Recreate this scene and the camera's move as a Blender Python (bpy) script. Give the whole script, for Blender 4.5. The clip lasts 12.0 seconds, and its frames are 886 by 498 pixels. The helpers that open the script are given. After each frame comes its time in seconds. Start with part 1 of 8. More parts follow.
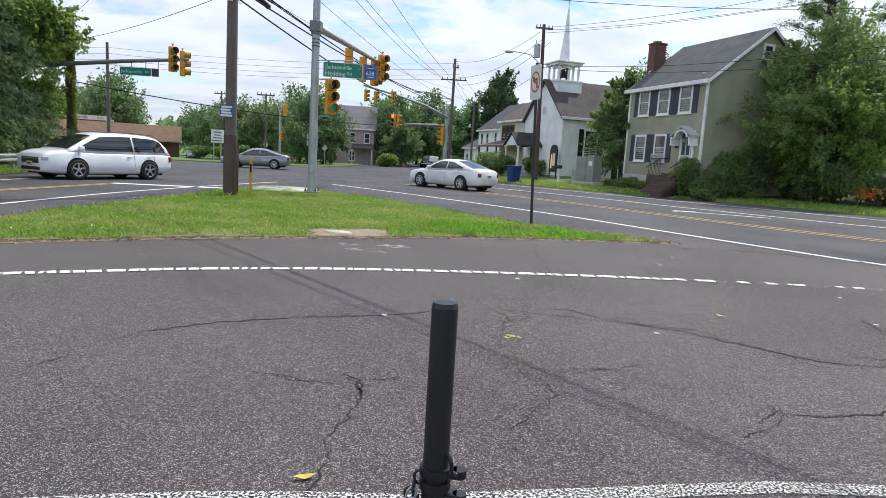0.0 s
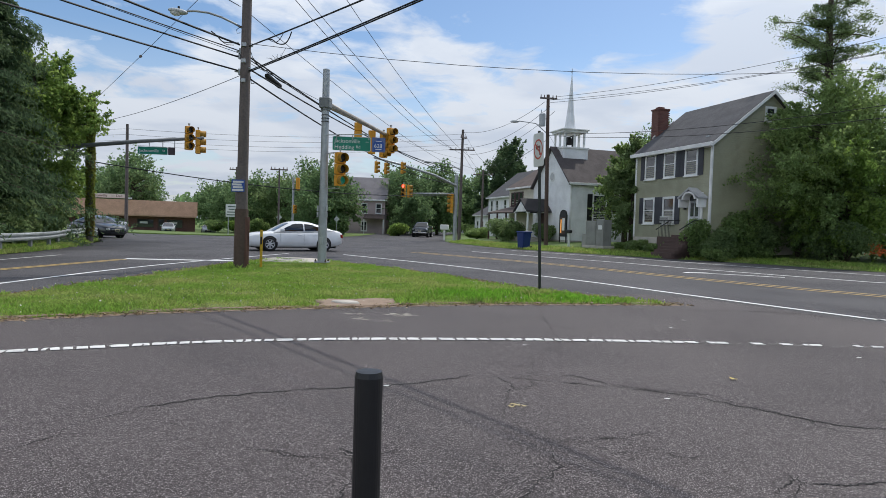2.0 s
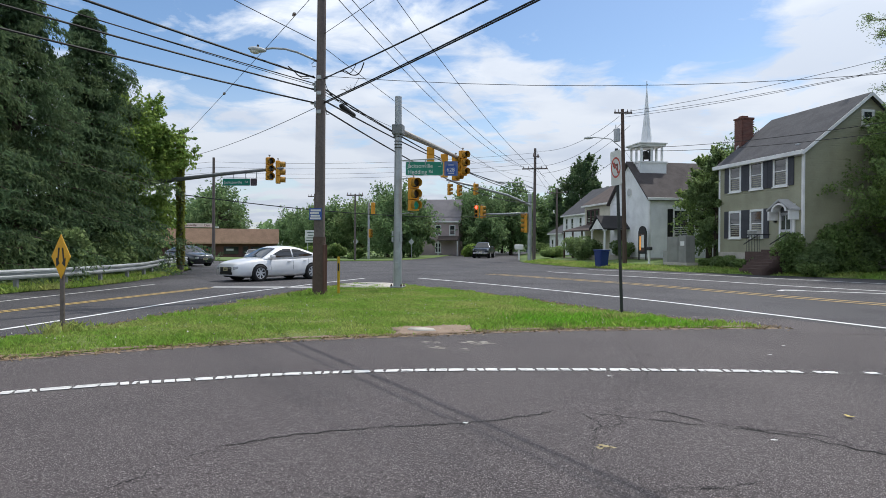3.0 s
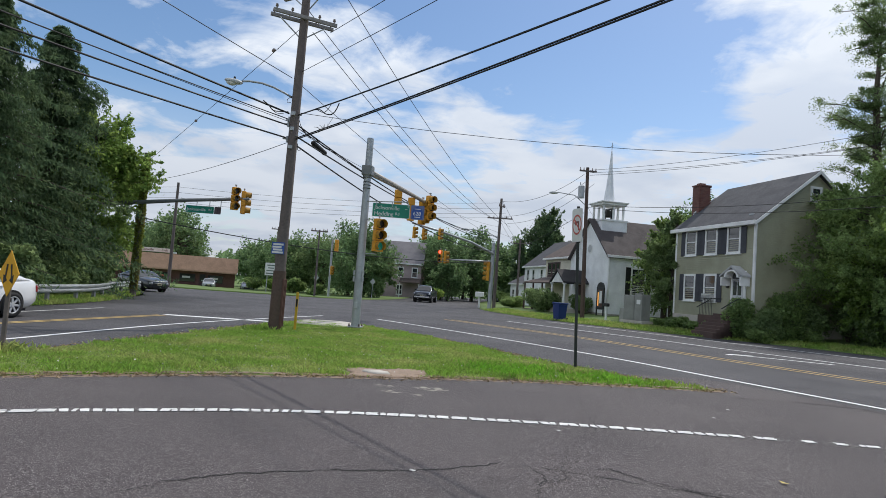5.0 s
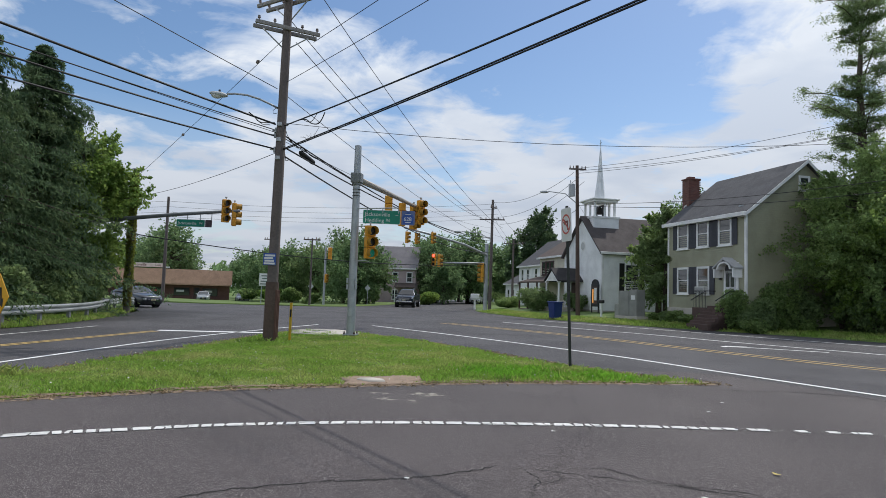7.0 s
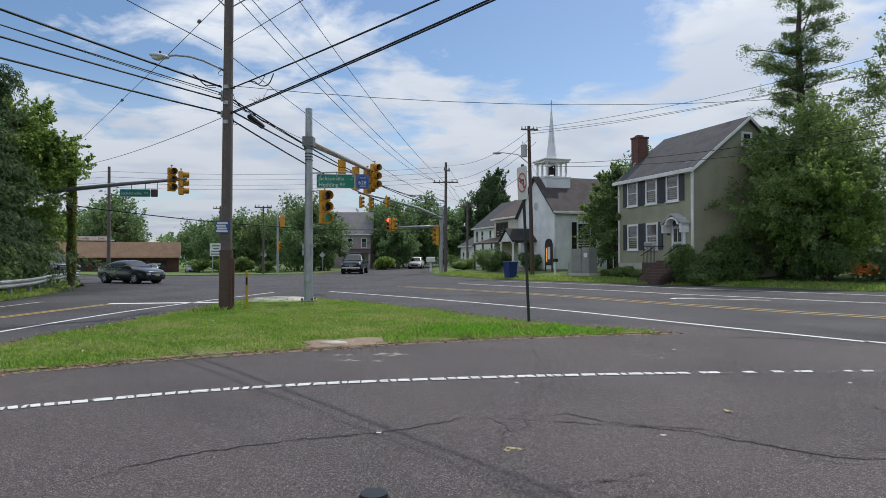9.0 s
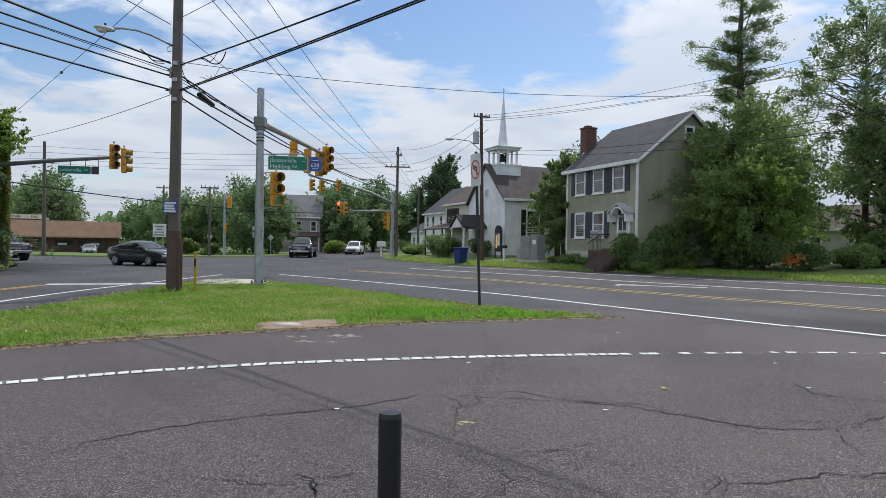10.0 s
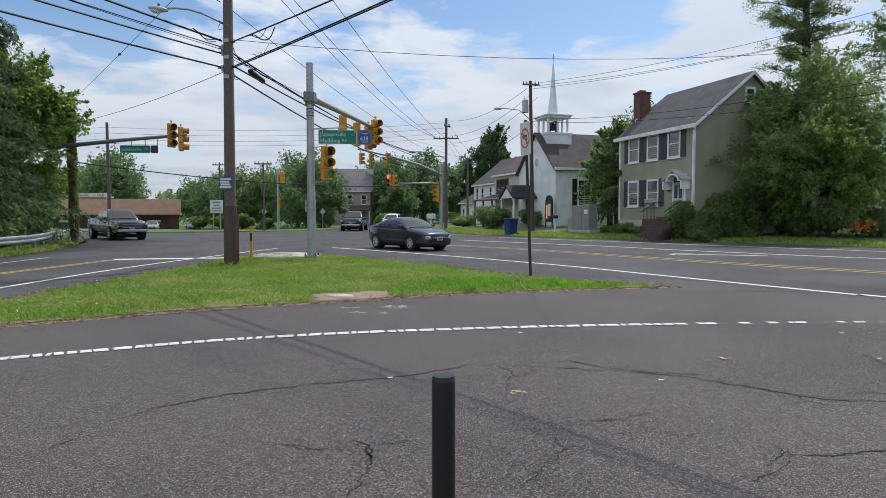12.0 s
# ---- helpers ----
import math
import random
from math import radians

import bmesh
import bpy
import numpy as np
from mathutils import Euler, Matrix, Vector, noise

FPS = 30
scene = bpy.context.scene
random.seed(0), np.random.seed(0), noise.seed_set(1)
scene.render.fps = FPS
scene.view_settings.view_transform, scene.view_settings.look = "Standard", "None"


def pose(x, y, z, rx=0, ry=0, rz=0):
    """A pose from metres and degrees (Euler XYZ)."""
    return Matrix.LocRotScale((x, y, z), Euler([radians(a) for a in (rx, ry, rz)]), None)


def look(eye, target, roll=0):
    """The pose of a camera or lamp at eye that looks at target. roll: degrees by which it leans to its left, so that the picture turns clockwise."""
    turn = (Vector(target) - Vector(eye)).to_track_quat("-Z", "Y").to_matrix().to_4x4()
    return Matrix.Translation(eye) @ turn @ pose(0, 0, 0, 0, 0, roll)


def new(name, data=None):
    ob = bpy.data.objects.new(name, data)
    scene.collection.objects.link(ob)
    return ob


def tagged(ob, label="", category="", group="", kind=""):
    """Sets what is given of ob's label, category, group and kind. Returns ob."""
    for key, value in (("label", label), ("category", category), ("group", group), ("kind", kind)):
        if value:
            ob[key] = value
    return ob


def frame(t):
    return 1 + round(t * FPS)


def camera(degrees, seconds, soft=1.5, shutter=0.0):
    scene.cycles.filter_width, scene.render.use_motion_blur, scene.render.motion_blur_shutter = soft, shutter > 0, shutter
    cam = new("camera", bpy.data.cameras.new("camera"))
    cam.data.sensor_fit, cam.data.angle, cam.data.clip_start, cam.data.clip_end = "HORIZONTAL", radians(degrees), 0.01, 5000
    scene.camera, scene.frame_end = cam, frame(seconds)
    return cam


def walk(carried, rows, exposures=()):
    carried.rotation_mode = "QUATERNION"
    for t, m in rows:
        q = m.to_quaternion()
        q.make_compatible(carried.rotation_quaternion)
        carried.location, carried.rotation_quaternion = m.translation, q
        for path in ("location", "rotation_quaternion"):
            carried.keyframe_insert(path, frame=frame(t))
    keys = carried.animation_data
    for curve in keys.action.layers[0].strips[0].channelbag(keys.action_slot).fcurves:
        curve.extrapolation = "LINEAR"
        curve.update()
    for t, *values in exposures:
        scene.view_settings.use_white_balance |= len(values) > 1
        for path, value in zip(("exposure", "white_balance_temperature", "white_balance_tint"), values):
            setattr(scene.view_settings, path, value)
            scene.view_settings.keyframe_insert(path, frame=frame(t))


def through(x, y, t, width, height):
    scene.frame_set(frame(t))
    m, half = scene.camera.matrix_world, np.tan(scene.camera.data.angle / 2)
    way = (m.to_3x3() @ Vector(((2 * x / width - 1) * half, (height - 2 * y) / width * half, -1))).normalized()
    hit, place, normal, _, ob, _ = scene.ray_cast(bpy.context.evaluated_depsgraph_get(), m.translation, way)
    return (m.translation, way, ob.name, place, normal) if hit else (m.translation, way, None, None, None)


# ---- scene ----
# Camera: seconds, place, yaw to the left, pitch up, roll.
ROWS = [
    (0.0, -0.009, 0.128, 1.524, 3.55, -8.23, 3.33),
    (0.5, -0.087, 0.052, 1.504, 3.67, -6.61, 3.05),
    (1.0, -0.040, 0.010, 1.523, 1.24, -2.46, 1.46),
    (1.5, 0.026, 0.078, 1.530, -2.01, -1.39, 3.08),
    (2.0, 0.107, 0.166, 1.522, 5.03, -2.12, 1.80),
    (2.5, 0.121, 0.236, 1.575, 7.03, -0.53, -0.96),
    (2.7, 0.058, 0.325, 1.608, 9.79, -0.13, -1.51),
    (4.3, 0.072, 0.393, 1.632, 14.38, -1.97, 2.33),
    (4.5, 0.152, 0.305, 1.619, 12.90, 0.05, 1.85),
    (5.0, 0.091, 0.250, 1.652, 8.58, 3.66, 4.23),
    (5.5, 0.126, 0.252, 1.646, 11.16, 4.30, 3.85),
    (6.0, 0.122, 0.297, 1.669, 12.68, 3.44, 0.11),
    (6.5, 0.164, 0.302, 1.678, 12.32, 4.54, 1.81),
    (7.0, 0.175, 0.227, 1.692, 8.07, 3.96, 1.86),
    (7.5, 0.135, 0.310, 1.652, 9.53, 1.53, 2.21),
    (7.7, 0.126, 0.305, 1.662, 8.23, 1.79, 0.56),
    (9.3, 0.064, 0.109, 1.613, 3.27, -0.16, -0.21),
    (9.5, 0.049, 0.026, 1.616, 3.04, -0.89, -0.81),
    (10.0, 0.012, -0.022, 1.598, -0.79, -0.55, 0.88),
    (10.5, -0.000, -0.000, 1.575, 0.00, -0.98, 0.49),
    (11.0, -0.008, -0.016, 1.577, 2.89, -0.18, 1.57),
    (11.5, -0.002, -0.038, 1.598, 3.66, 0.23, 0.61),
    (12.0, 0.009, 0.003, 1.580, 3.76, -3.16, -0.05),
]
cam = camera(70.57, 12.0, soft=0.75)
walk(cam, [(t, pose(x, y, z) @ pose(0, 0, 0, 0, 0, yaw) @ pose(0, 0, 0, 90 + pitch) @ pose(0, 0, 0, 0, 0, roll))
           for t, x, y, z, yaw, pitch, roll in ROWS],
     [(0.0, 0.58), (0.5, 0.52), (1.0, 0.36), (1.5, 0.30), (2.0, 0.16), (2.5, 0.28), (4.5, 0.28), (5.0, 0.14), (5.5, 0.06), (6.5, 0.04), (7.0, 0.06), (7.5, 0.0), (9.5, 0.07), (10.0, 0.18), (10.5, 0.16), (11.5, 0.08), (12.0, 0.18)])

# ---- light ----
SUN_AZ, SUN_EL = radians(38), radians(58.6)     # to the right of +y, above the horizon
world = bpy.data.worlds.new("world")
scene.world = world
world.use_nodes = True
wt = world.node_tree
wt.nodes.clear()


def wnode(kind, **values):
    n = wt.nodes.new(kind)
    for key, value in values.items():
        n.inputs[key].default_value = value
    return n


sky = wt.nodes.new("ShaderNodeTexSky")
sky.sky_type, sky.sun_disc = "NISHITA", False
sky.sun_elevation, sky.sun_rotation = SUN_EL, SUN_AZ
sky.air_density, sky.dust_density, sky.ozone_density = 1.0, 0.9, 2.2
coord = wt.nodes.new("ShaderNodeTexCoord")
split = wt.nodes.new("ShaderNodeSeparateXYZ")
wt.links.new(coord.outputs["Generated"], split.inputs[0])
# clouds lie on a flat layer: divide the direction by its height
lift = wnode("ShaderNodeMath"); lift.operation = "MAXIMUM"; lift.inputs[1].default_value = 0.0
wt.links.new(split.outputs["Z"], lift.inputs[0])
plus = wnode("ShaderNodeMath"); plus.operation = "ADD"; plus.inputs[1].default_value = 0.12
wt.links.new(lift.outputs[0], plus.inputs[0])
flat = wt.nodes.new("ShaderNodeVectorMath"); flat.operation = "DIVIDE"
three = wt.nodes.new("ShaderNodeCombineXYZ")
for axis in "XYZ":
    wt.links.new(plus.outputs[0], three.inputs[axis])
wt.links.new(coord.outputs["Generated"], flat.inputs[0])
wt.links.new(three.outputs[0], flat.inputs[1])
puffs = wnode("ShaderNodeTexNoise", Scale=0.85, Detail=9.0, Roughness=0.56, Distortion=0.35)
puffs.noise_dimensions = "4D"
puffs.inputs["W"].default_value = 3.7
wt.links.new(flat.outputs[0], puffs.inputs["Vector"])
cover = wt.nodes.new("ShaderNodeValToRGB")
cover.color_ramp.elements[0].position, cover.color_ramp.elements[0].color = 0.48, (0, 0, 0, 1)
cover.color_ramp.elements[1].position, cover.color_ramp.elements[1].color = 0.60, (0.96, 0.96, 0.96, 1)


def wmath(op, a, b):
    n = wt.nodes.new("ShaderNodeMath")
    n.operation = op
    for i, v in enumerate((a, b)):
        if isinstance(v, (int, float)):
            n.inputs[i].default_value = v
        else:
            wt.links.new(v, n.inputs[i])
    return n.outputs[0]


def wramp(value, a, b, to_a, to_b):
    n = wt.nodes.new("ShaderNodeMapRange")
    n.interpolation_type = "SMOOTHSTEP"
    for key, v in (("From Min", a), ("From Max", b), ("To Min", to_a), ("To Max", to_b)):
        n.inputs[key].default_value = v
    wt.links.new(value, n.inputs[0])
    return n.outputs[0]


# a low bank of cloud all round, then cloud masses and blue gaps: azimuth, elevation, radius, how much cloud
wisps = wnode("ShaderNodeTexNoise", Scale=3.6, Detail=7.0, Roughness=0.6, Distortion=0.5)
wt.links.new(flat.outputs[0], wisps.inputs["Vector"])
ragged = wmath("ADD", puffs.outputs["Fac"], wmath("MULTIPLY", wmath("SUBTRACT", wisps.outputs["Fac"], 0.5), 0.42))
density = wmath("ADD", ragged, wramp(split.outputs["Z"], 0.17, 0.29, 0.13, 0.0))
# extra cloud overhead, outside the view, added to raise the ambient light
density = wmath("ADD", density, wramp(split.outputs["Z"], 0.44, 0.60, 0.0, 0.10))
for az, el, wide, amount in ((25, 30, 17, 0.13), (1, 20.5, 9, -0.08), (12, 18, 6, -0.06), (20.0, 16.5, 5.0, 0.08), (-8, 25, 9, -0.05), (-34, 19, 11, -0.07), (-21, 13, 8, 0.05)):
    toward = wt.nodes.new("ShaderNodeVectorMath")
    toward.operation = "DOT_PRODUCT"
    wt.links.new(coord.outputs["Generated"], toward.inputs[0])
    az, el = radians(az), radians(el)
    toward.inputs[1].default_value = (math.sin(az) * math.cos(el), math.cos(az) * math.cos(el), math.sin(el))
    density = wmath("ADD", density, wramp(toward.outputs["Value"], math.cos(radians(wide)), math.cos(radians(wide * 0.25)), 0.0, amount))
wt.links.new(density, cover.inputs[0])
# thicker cloud is greyer below
shade = wnode("ShaderNodeTexNoise", Scale=1.7, Detail=6.0, Roughness=0.5, Distortion=0.2)
wt.links.new(flat.outputs[0], shade.inputs["Vector"])
far_near = wt.nodes.new("ShaderNodeMix"); far_near.data_type = "RGBA"
wt.links.new(wramp(split.outputs["Z"], 0.02, 0.42, 0.0, 1.0), far_near.inputs[0])
# unseen cloud opposite the sun is made brighter, as fill for camera-facing surfaces
away = wt.nodes.new("ShaderNodeVectorMath"); away.operation = "DOT_PRODUCT"
wt.links.new(coord.outputs["Generated"], away.inputs[0])
away.inputs[1].default_value = (-math.sin(SUN_AZ), -math.cos(SUN_AZ), 0)
lit = wt.nodes.new("ShaderNodeMix"); lit.data_type = "RGBA"
wt.links.new(wramp(away.outputs["Value"], -0.2, 0.7, 0.0, 1.0), lit.inputs[0])
lit.inputs[6].default_value = (5.0, 5.35, 6.0, 1)
lit.inputs[7].default_value = (9.6, 9.9, 10.4, 1)
wt.links.new(lit.outputs[2], far_near.inputs[6])
far_near.inputs[7].default_value = (7.25, 7.7, 8.35, 1)
cloud = wt.nodes.new("ShaderNodeMix"); cloud.data_type, cloud.blend_type = "RGBA", "MULTIPLY"
wt.links.new(wramp(shade.outputs["Fac"], 0.40, 0.62, 0.0, 1.0), cloud.inputs[0])
wt.links.new(far_near.outputs[2], cloud.inputs[6])
cloud.inputs[7].default_value = (0.82, 0.85, 0.90, 1)
deep = wt.nodes.new("ShaderNodeHueSaturation")
deep.inputs["Saturation"].default_value, deep.inputs["Value"].default_value = 1.12, 1.08
wt.links.new(sky.outputs[0], deep.inputs["Color"])
# haze whitens the sky towards the horizon
haze = wt.nodes.new("ShaderNodeMapRange")
haze.inputs["From Min"].default_value, haze.inputs["From Max"].default_value = 0.0, 0.26
haze.inputs["To Min"].default_value, haze.inputs["To Max"].default_value = 0.6, 0.0
wt.links.new(split.outputs["Z"], haze.inputs[0])
both = wnode("ShaderNodeMath"); both.operation = "MAXIMUM"
wt.links.new(cover.outputs[0], both.inputs[0])
wt.links.new(haze.outputs[0], both.inputs[1])
mix = wt.nodes.new("ShaderNodeMix"); mix.data_type = "RGBA"
wt.links.new(both.outputs[0], mix.inputs[0])
wt.links.new(deep.outputs[0], mix.inputs[6])
wt.links.new(cloud.outputs[2], mix.inputs[7])
bg = wnode("ShaderNodeBackground", Strength=0.112)
out = wt.nodes.new("ShaderNodeOutputWorld")
wt.links.new(mix.outputs[2], bg.inputs[0])
wt.links.new(bg.outputs[0], out.inputs[0])

sun = new("sun", bpy.data.lights.new("sun", "SUN"))
sun.data.energy, sun.data.angle, sun.data.color = 2.25, radians(0.85), (1.0, 0.96, 0.91)
sun_from = Vector((math.sin(SUN_AZ) * math.cos(SUN_EL), math.cos(SUN_AZ) * math.cos(SUN_EL), math.sin(SUN_EL)))
sun.matrix_world = look(sun_from * 50, (0, 0, 0))

# ---- materials ----
MATS = {}


def mat(name, color, rough=0.7, metal=0.0, vary=0.12, grain=40.0, stain=1.2, bump=0.15, spread=0.0, island=0.0, second=None, dirt=0.0, spec=0.5, coat=0.0):
    """A surface with fine grain, larger stains and relief. second: a colour that shows in patches; island, spread: how far loose pieces and objects differ."""
    if name in MATS:
        return MATS[name]
    m = MATS[name] = bpy.data.materials.new(name)
    m.use_nodes = True
    nt = m.node_tree
    bsdf = nt.nodes["Principled BSDF"]
    bsdf.inputs["Roughness"].default_value, bsdf.inputs["Metallic"].default_value = rough, metal
    bsdf.inputs["Specular IOR Level"].default_value = spec
    bsdf.inputs["Coat Weight"].default_value = coat
    bsdf.inputs["Coat Roughness"].default_value = 0.06
    co = nt.nodes.new("ShaderNodeTexCoord")

    def noise_at(scale, detail=4.0, dist=0.0):
        n = nt.nodes.new("ShaderNodeTexNoise")
        n.inputs["Scale"].default_value, n.inputs["Detail"].default_value, n.inputs["Distortion"].default_value = scale, detail, dist
        nt.links.new(co.outputs["Object"], n.inputs["Vector"])
        return n.outputs["Fac"]

    def math_node(op, a, b):
        n = nt.nodes.new("ShaderNodeMath")
        n.operation = op
        for i, v in enumerate((a, b)):
            if isinstance(v, (int, float)):
                n.inputs[i].default_value = v
            else:
                nt.links.new(v, n.inputs[i])
        return n.outputs[0]

    fine, broad = noise_at(grain, 5.0), noise_at(stain, 4.0, 0.3)
    base = nt.nodes.new("ShaderNodeMix")
    base.data_type = "RGBA"
    base.inputs[6].default_value = (*color, 1)
    base.inputs[7].default_value = (*(second or [c * 0.72 for c in color]), 1)
    ramp = nt.nodes.new("ShaderNodeMapRange")
    ramp.inputs["From Min"].default_value, ramp.inputs["From Max"].default_value = 0.42, 0.66
    nt.links.new(broad, ramp.inputs[0])
    amount = math_node("MULTIPLY", ramp.outputs[0], 1.0 if second else 0.55)
    nt.links.new(amount, base.inputs[0])
    value = math_node("ADD", math_node("MULTIPLY", math_node("SUBTRACT", fine, 0.5), vary * 4), 1.0)
    if island:
        geo = nt.nodes.new("ShaderNodeNewGeometry")
        value = math_node("ADD", value, math_node("MULTIPLY", math_node("SUBTRACT", geo.outputs["Random Per Island"], 0.5), island))
    if spread:
        info = nt.nodes.new("ShaderNodeObjectInfo")
        value = math_node("ADD", value, math_node("MULTIPLY", math_node("SUBTRACT", info.outputs["Random"], 0.5), spread))
    hsv = nt.nodes.new("ShaderNodeHueSaturation")
    nt.links.new(base.outputs[2], hsv.inputs["Color"])
    nt.links.new(value, hsv.inputs["Value"])
    nt.links.new(hsv.outputs[0], bsdf.inputs["Base Color"])
    rr = math_node("ADD", math_node("MULTIPLY", math_node("SUBTRACT", broad, 0.5), 0.3), rough)
    nt.links.new(rr, bsdf.inputs["Roughness"])
    if bump:
        b = nt.nodes.new("ShaderNodeBump")
        b.inputs["Strength"].default_value, b.inputs["Distance"].default_value = bump, 0.01
        nt.links.new(fine, b.inputs["Height"])
        nt.links.new(b.outputs[0], bsdf.inputs["Normal"])
    return m


def glow(name, color, strength):
    m = MATS.get(name)
    if m is None:
        m = MATS[name] = mat(name, color, 0.3, bump=0)
        bsdf = m.node_tree.nodes["Principled BSDF"]
        bsdf.inputs["Emission Color"].default_value, bsdf.inputs["Emission Strength"].default_value = (*color, 1), strength
    return m


def leaf_mat(name, color, second, through=0.35):
    """Leaves: differ from piece to piece, and let part of the light through."""
    if name in MATS:
        return MATS[name]
    m = mat(name, color, 0.65, vary=0.1, grain=3.0, stain=0.6, bump=0, island=0.7, second=second, spec=0.18)
    nt = m.node_tree
    bsdf, end = nt.nodes["Principled BSDF"], nt.nodes["Material Output"]
    tr = nt.nodes.new("ShaderNodeBsdfTranslucent")
    hue = nt.nodes.new("ShaderNodeHueSaturation")
    hue.inputs["Value"].default_value, hue.inputs["Hue"].default_value = 1.3, 0.485
    link = bsdf.inputs["Base Color"].links[0].from_socket
    nt.links.new(link, hue.inputs["Color"])
    nt.links.new(hue.outputs[0], tr.inputs[0])
    ms = nt.nodes.new("ShaderNodeMixShader")
    ms.inputs[0].default_value = through
    nt.links.new(bsdf.outputs[0], ms.inputs[1])
    nt.links.new(tr.outputs[0], ms.inputs[2])
    nt.links.new(ms.outputs[0], end.inputs[0])
    return m


def asphalt_mat(name, color, second, speck, rough=0.85):
    """Asphalt: pale stone chips in dark binder, worn patches."""
    m = mat(name, color, rough, vary=0.0, grain=30, stain=0.35, bump=0, second=second, spec=0.35)
    nt = m.node_tree
    bsdf = nt.nodes["Principled BSDF"]
    co = nt.nodes.new("ShaderNodeTexCoord")
    chips = nt.nodes.new("ShaderNodeTexVoronoi")
    chips.inputs["Scale"].default_value = 190.0
    grit = nt.nodes.new("ShaderNodeTexNoise")
    grit.inputs["Scale"].default_value, grit.inputs["Detail"].default_value = 160.0, 3.0
    mottle = nt.nodes.new("ShaderNodeTexNoise")
    mottle.inputs["Scale"].default_value, mottle.inputs["Detail"].default_value = 34.0, 5.0
    for n in (chips, grit, mottle):
        nt.links.new(co.outputs["Object"], n.inputs["Vector"])
    sep = nt.nodes.new("ShaderNodeSeparateColor")
    nt.links.new(chips.outputs["Color"], sep.inputs[0])
    pick = nt.nodes.new("ShaderNodeMapRange")
    pick.inputs["From Min"].default_value, pick.inputs["From Max"].default_value = 0.72, 0.97
    pick.inputs["To Max"].default_value = speck
    nt.links.new(sep.outputs[0], pick.inputs[0])
    old = bsdf.inputs["Base Color"].links[0].from_socket
    mixer = nt.nodes.new("ShaderNodeMix")
    mixer.data_type = "RGBA"
    nt.links.new(pick.outputs[0], mixer.inputs[0])
    nt.links.new(old, mixer.inputs[6])
    mixer.inputs[7].default_value = (0.46, 0.42, 0.41, 1)
    ov = nt.nodes.new("ShaderNodeHueSaturation")
    nt.links.new(mixer.outputs[2], ov.inputs["Color"])
    rng = nt.nodes.new("ShaderNodeMapRange")
    rng.inputs["From Min"].default_value, rng.inputs["From Max"].default_value = 0.3, 0.7
    rng.inputs["To Min"].default_value, rng.inputs["To Max"].default_value = 0.80, 1.20
    nt.links.new(mottle.outputs["Fac"], rng.inputs[0])
    # dark pits where the binder has worn out between the stones
    pits = nt.nodes.new("ShaderNodeTexNoise")
    pits.inputs["Scale"].default_value, pits.inputs["Detail"].default_value = 85.0, 2.0
    nt.links.new(co.outputs["Object"], pits.inputs["Vector"])
    dark = nt.nodes.new("ShaderNodeMapRange")
    dark.inputs["From Min"].default_value, dark.inputs["From Max"].default_value = 0.36, 0.50
    dark.inputs["To Min"].default_value = 0.5
    nt.links.new(pits.outputs["Fac"], dark.inputs[0])
    worn = nt.nodes.new("ShaderNodeMath")
    worn.operation = "MULTIPLY"
    nt.links.new(rng.outputs[0], worn.inputs[0])
    nt.links.new(dark.outputs[0], worn.inputs[1])
    nt.links.new(worn.outputs[0], ov.inputs["Value"])
    nt.links.new(ov.outputs[0], bsdf.inputs["Base Color"])
    b = nt.nodes.new("ShaderNodeBump")
    b.inputs["Strength"].default_value, b.inputs["Distance"].default_value = 0.75, 0.005
    nt.links.new(grit.outputs["Fac"], b.inputs["Height"])
    nt.links.new(b.outputs[0], bsdf.inputs["Normal"])
    return m


def paint_mat(name, color, worn, amount=0.5):
    """Road paint that has flaked: the asphalt shows through holes."""
    if name in MATS:
        return MATS[name]
    m = mat(name, color, 0.6, vary=0.12, grain=60, stain=2.5, bump=0.2)
    nt = m.node_tree
    bsdf, end = nt.nodes["Principled BSDF"], nt.nodes["Material Output"]
    co = nt.nodes.new("ShaderNodeTexCoord")
    n = nt.nodes.new("ShaderNodeTexNoise")
    n.inputs["Scale"].default_value, n.inputs["Detail"].default_value = worn, 6.0
    nt.links.new(co.outputs["Object"], n.inputs["Vector"])
    r = nt.nodes.new("ShaderNodeMapRange")
    r.inputs["From Min"].default_value, r.inputs["From Max"].default_value = amount - 0.02, amount + 0.02
    nt.links.new(n.outputs["Fac"], r.inputs[0])
    t = nt.nodes.new("ShaderNodeBsdfTransparent")
    ms = nt.nodes.new("ShaderNodeMixShader")
    nt.links.new(r.outputs[0], ms.inputs[0])
    nt.links.new(t.outputs[0], ms.inputs[2])
    nt.links.new(bsdf.outputs[0], ms.inputs[1])
    nt.links.new(ms.outputs[0], end.inputs[0])
    return m


def glass_mat(name, color=(0.02, 0.025, 0.03), rough=0.05):
    m = mat(name, color, rough, bump=0, vary=0.0, spec=0.8, coat=0.3)
    for link in list(m.node_tree.nodes["Principled BSDF"].inputs["Roughness"].links):
        m.node_tree.links.remove(link)
    return m


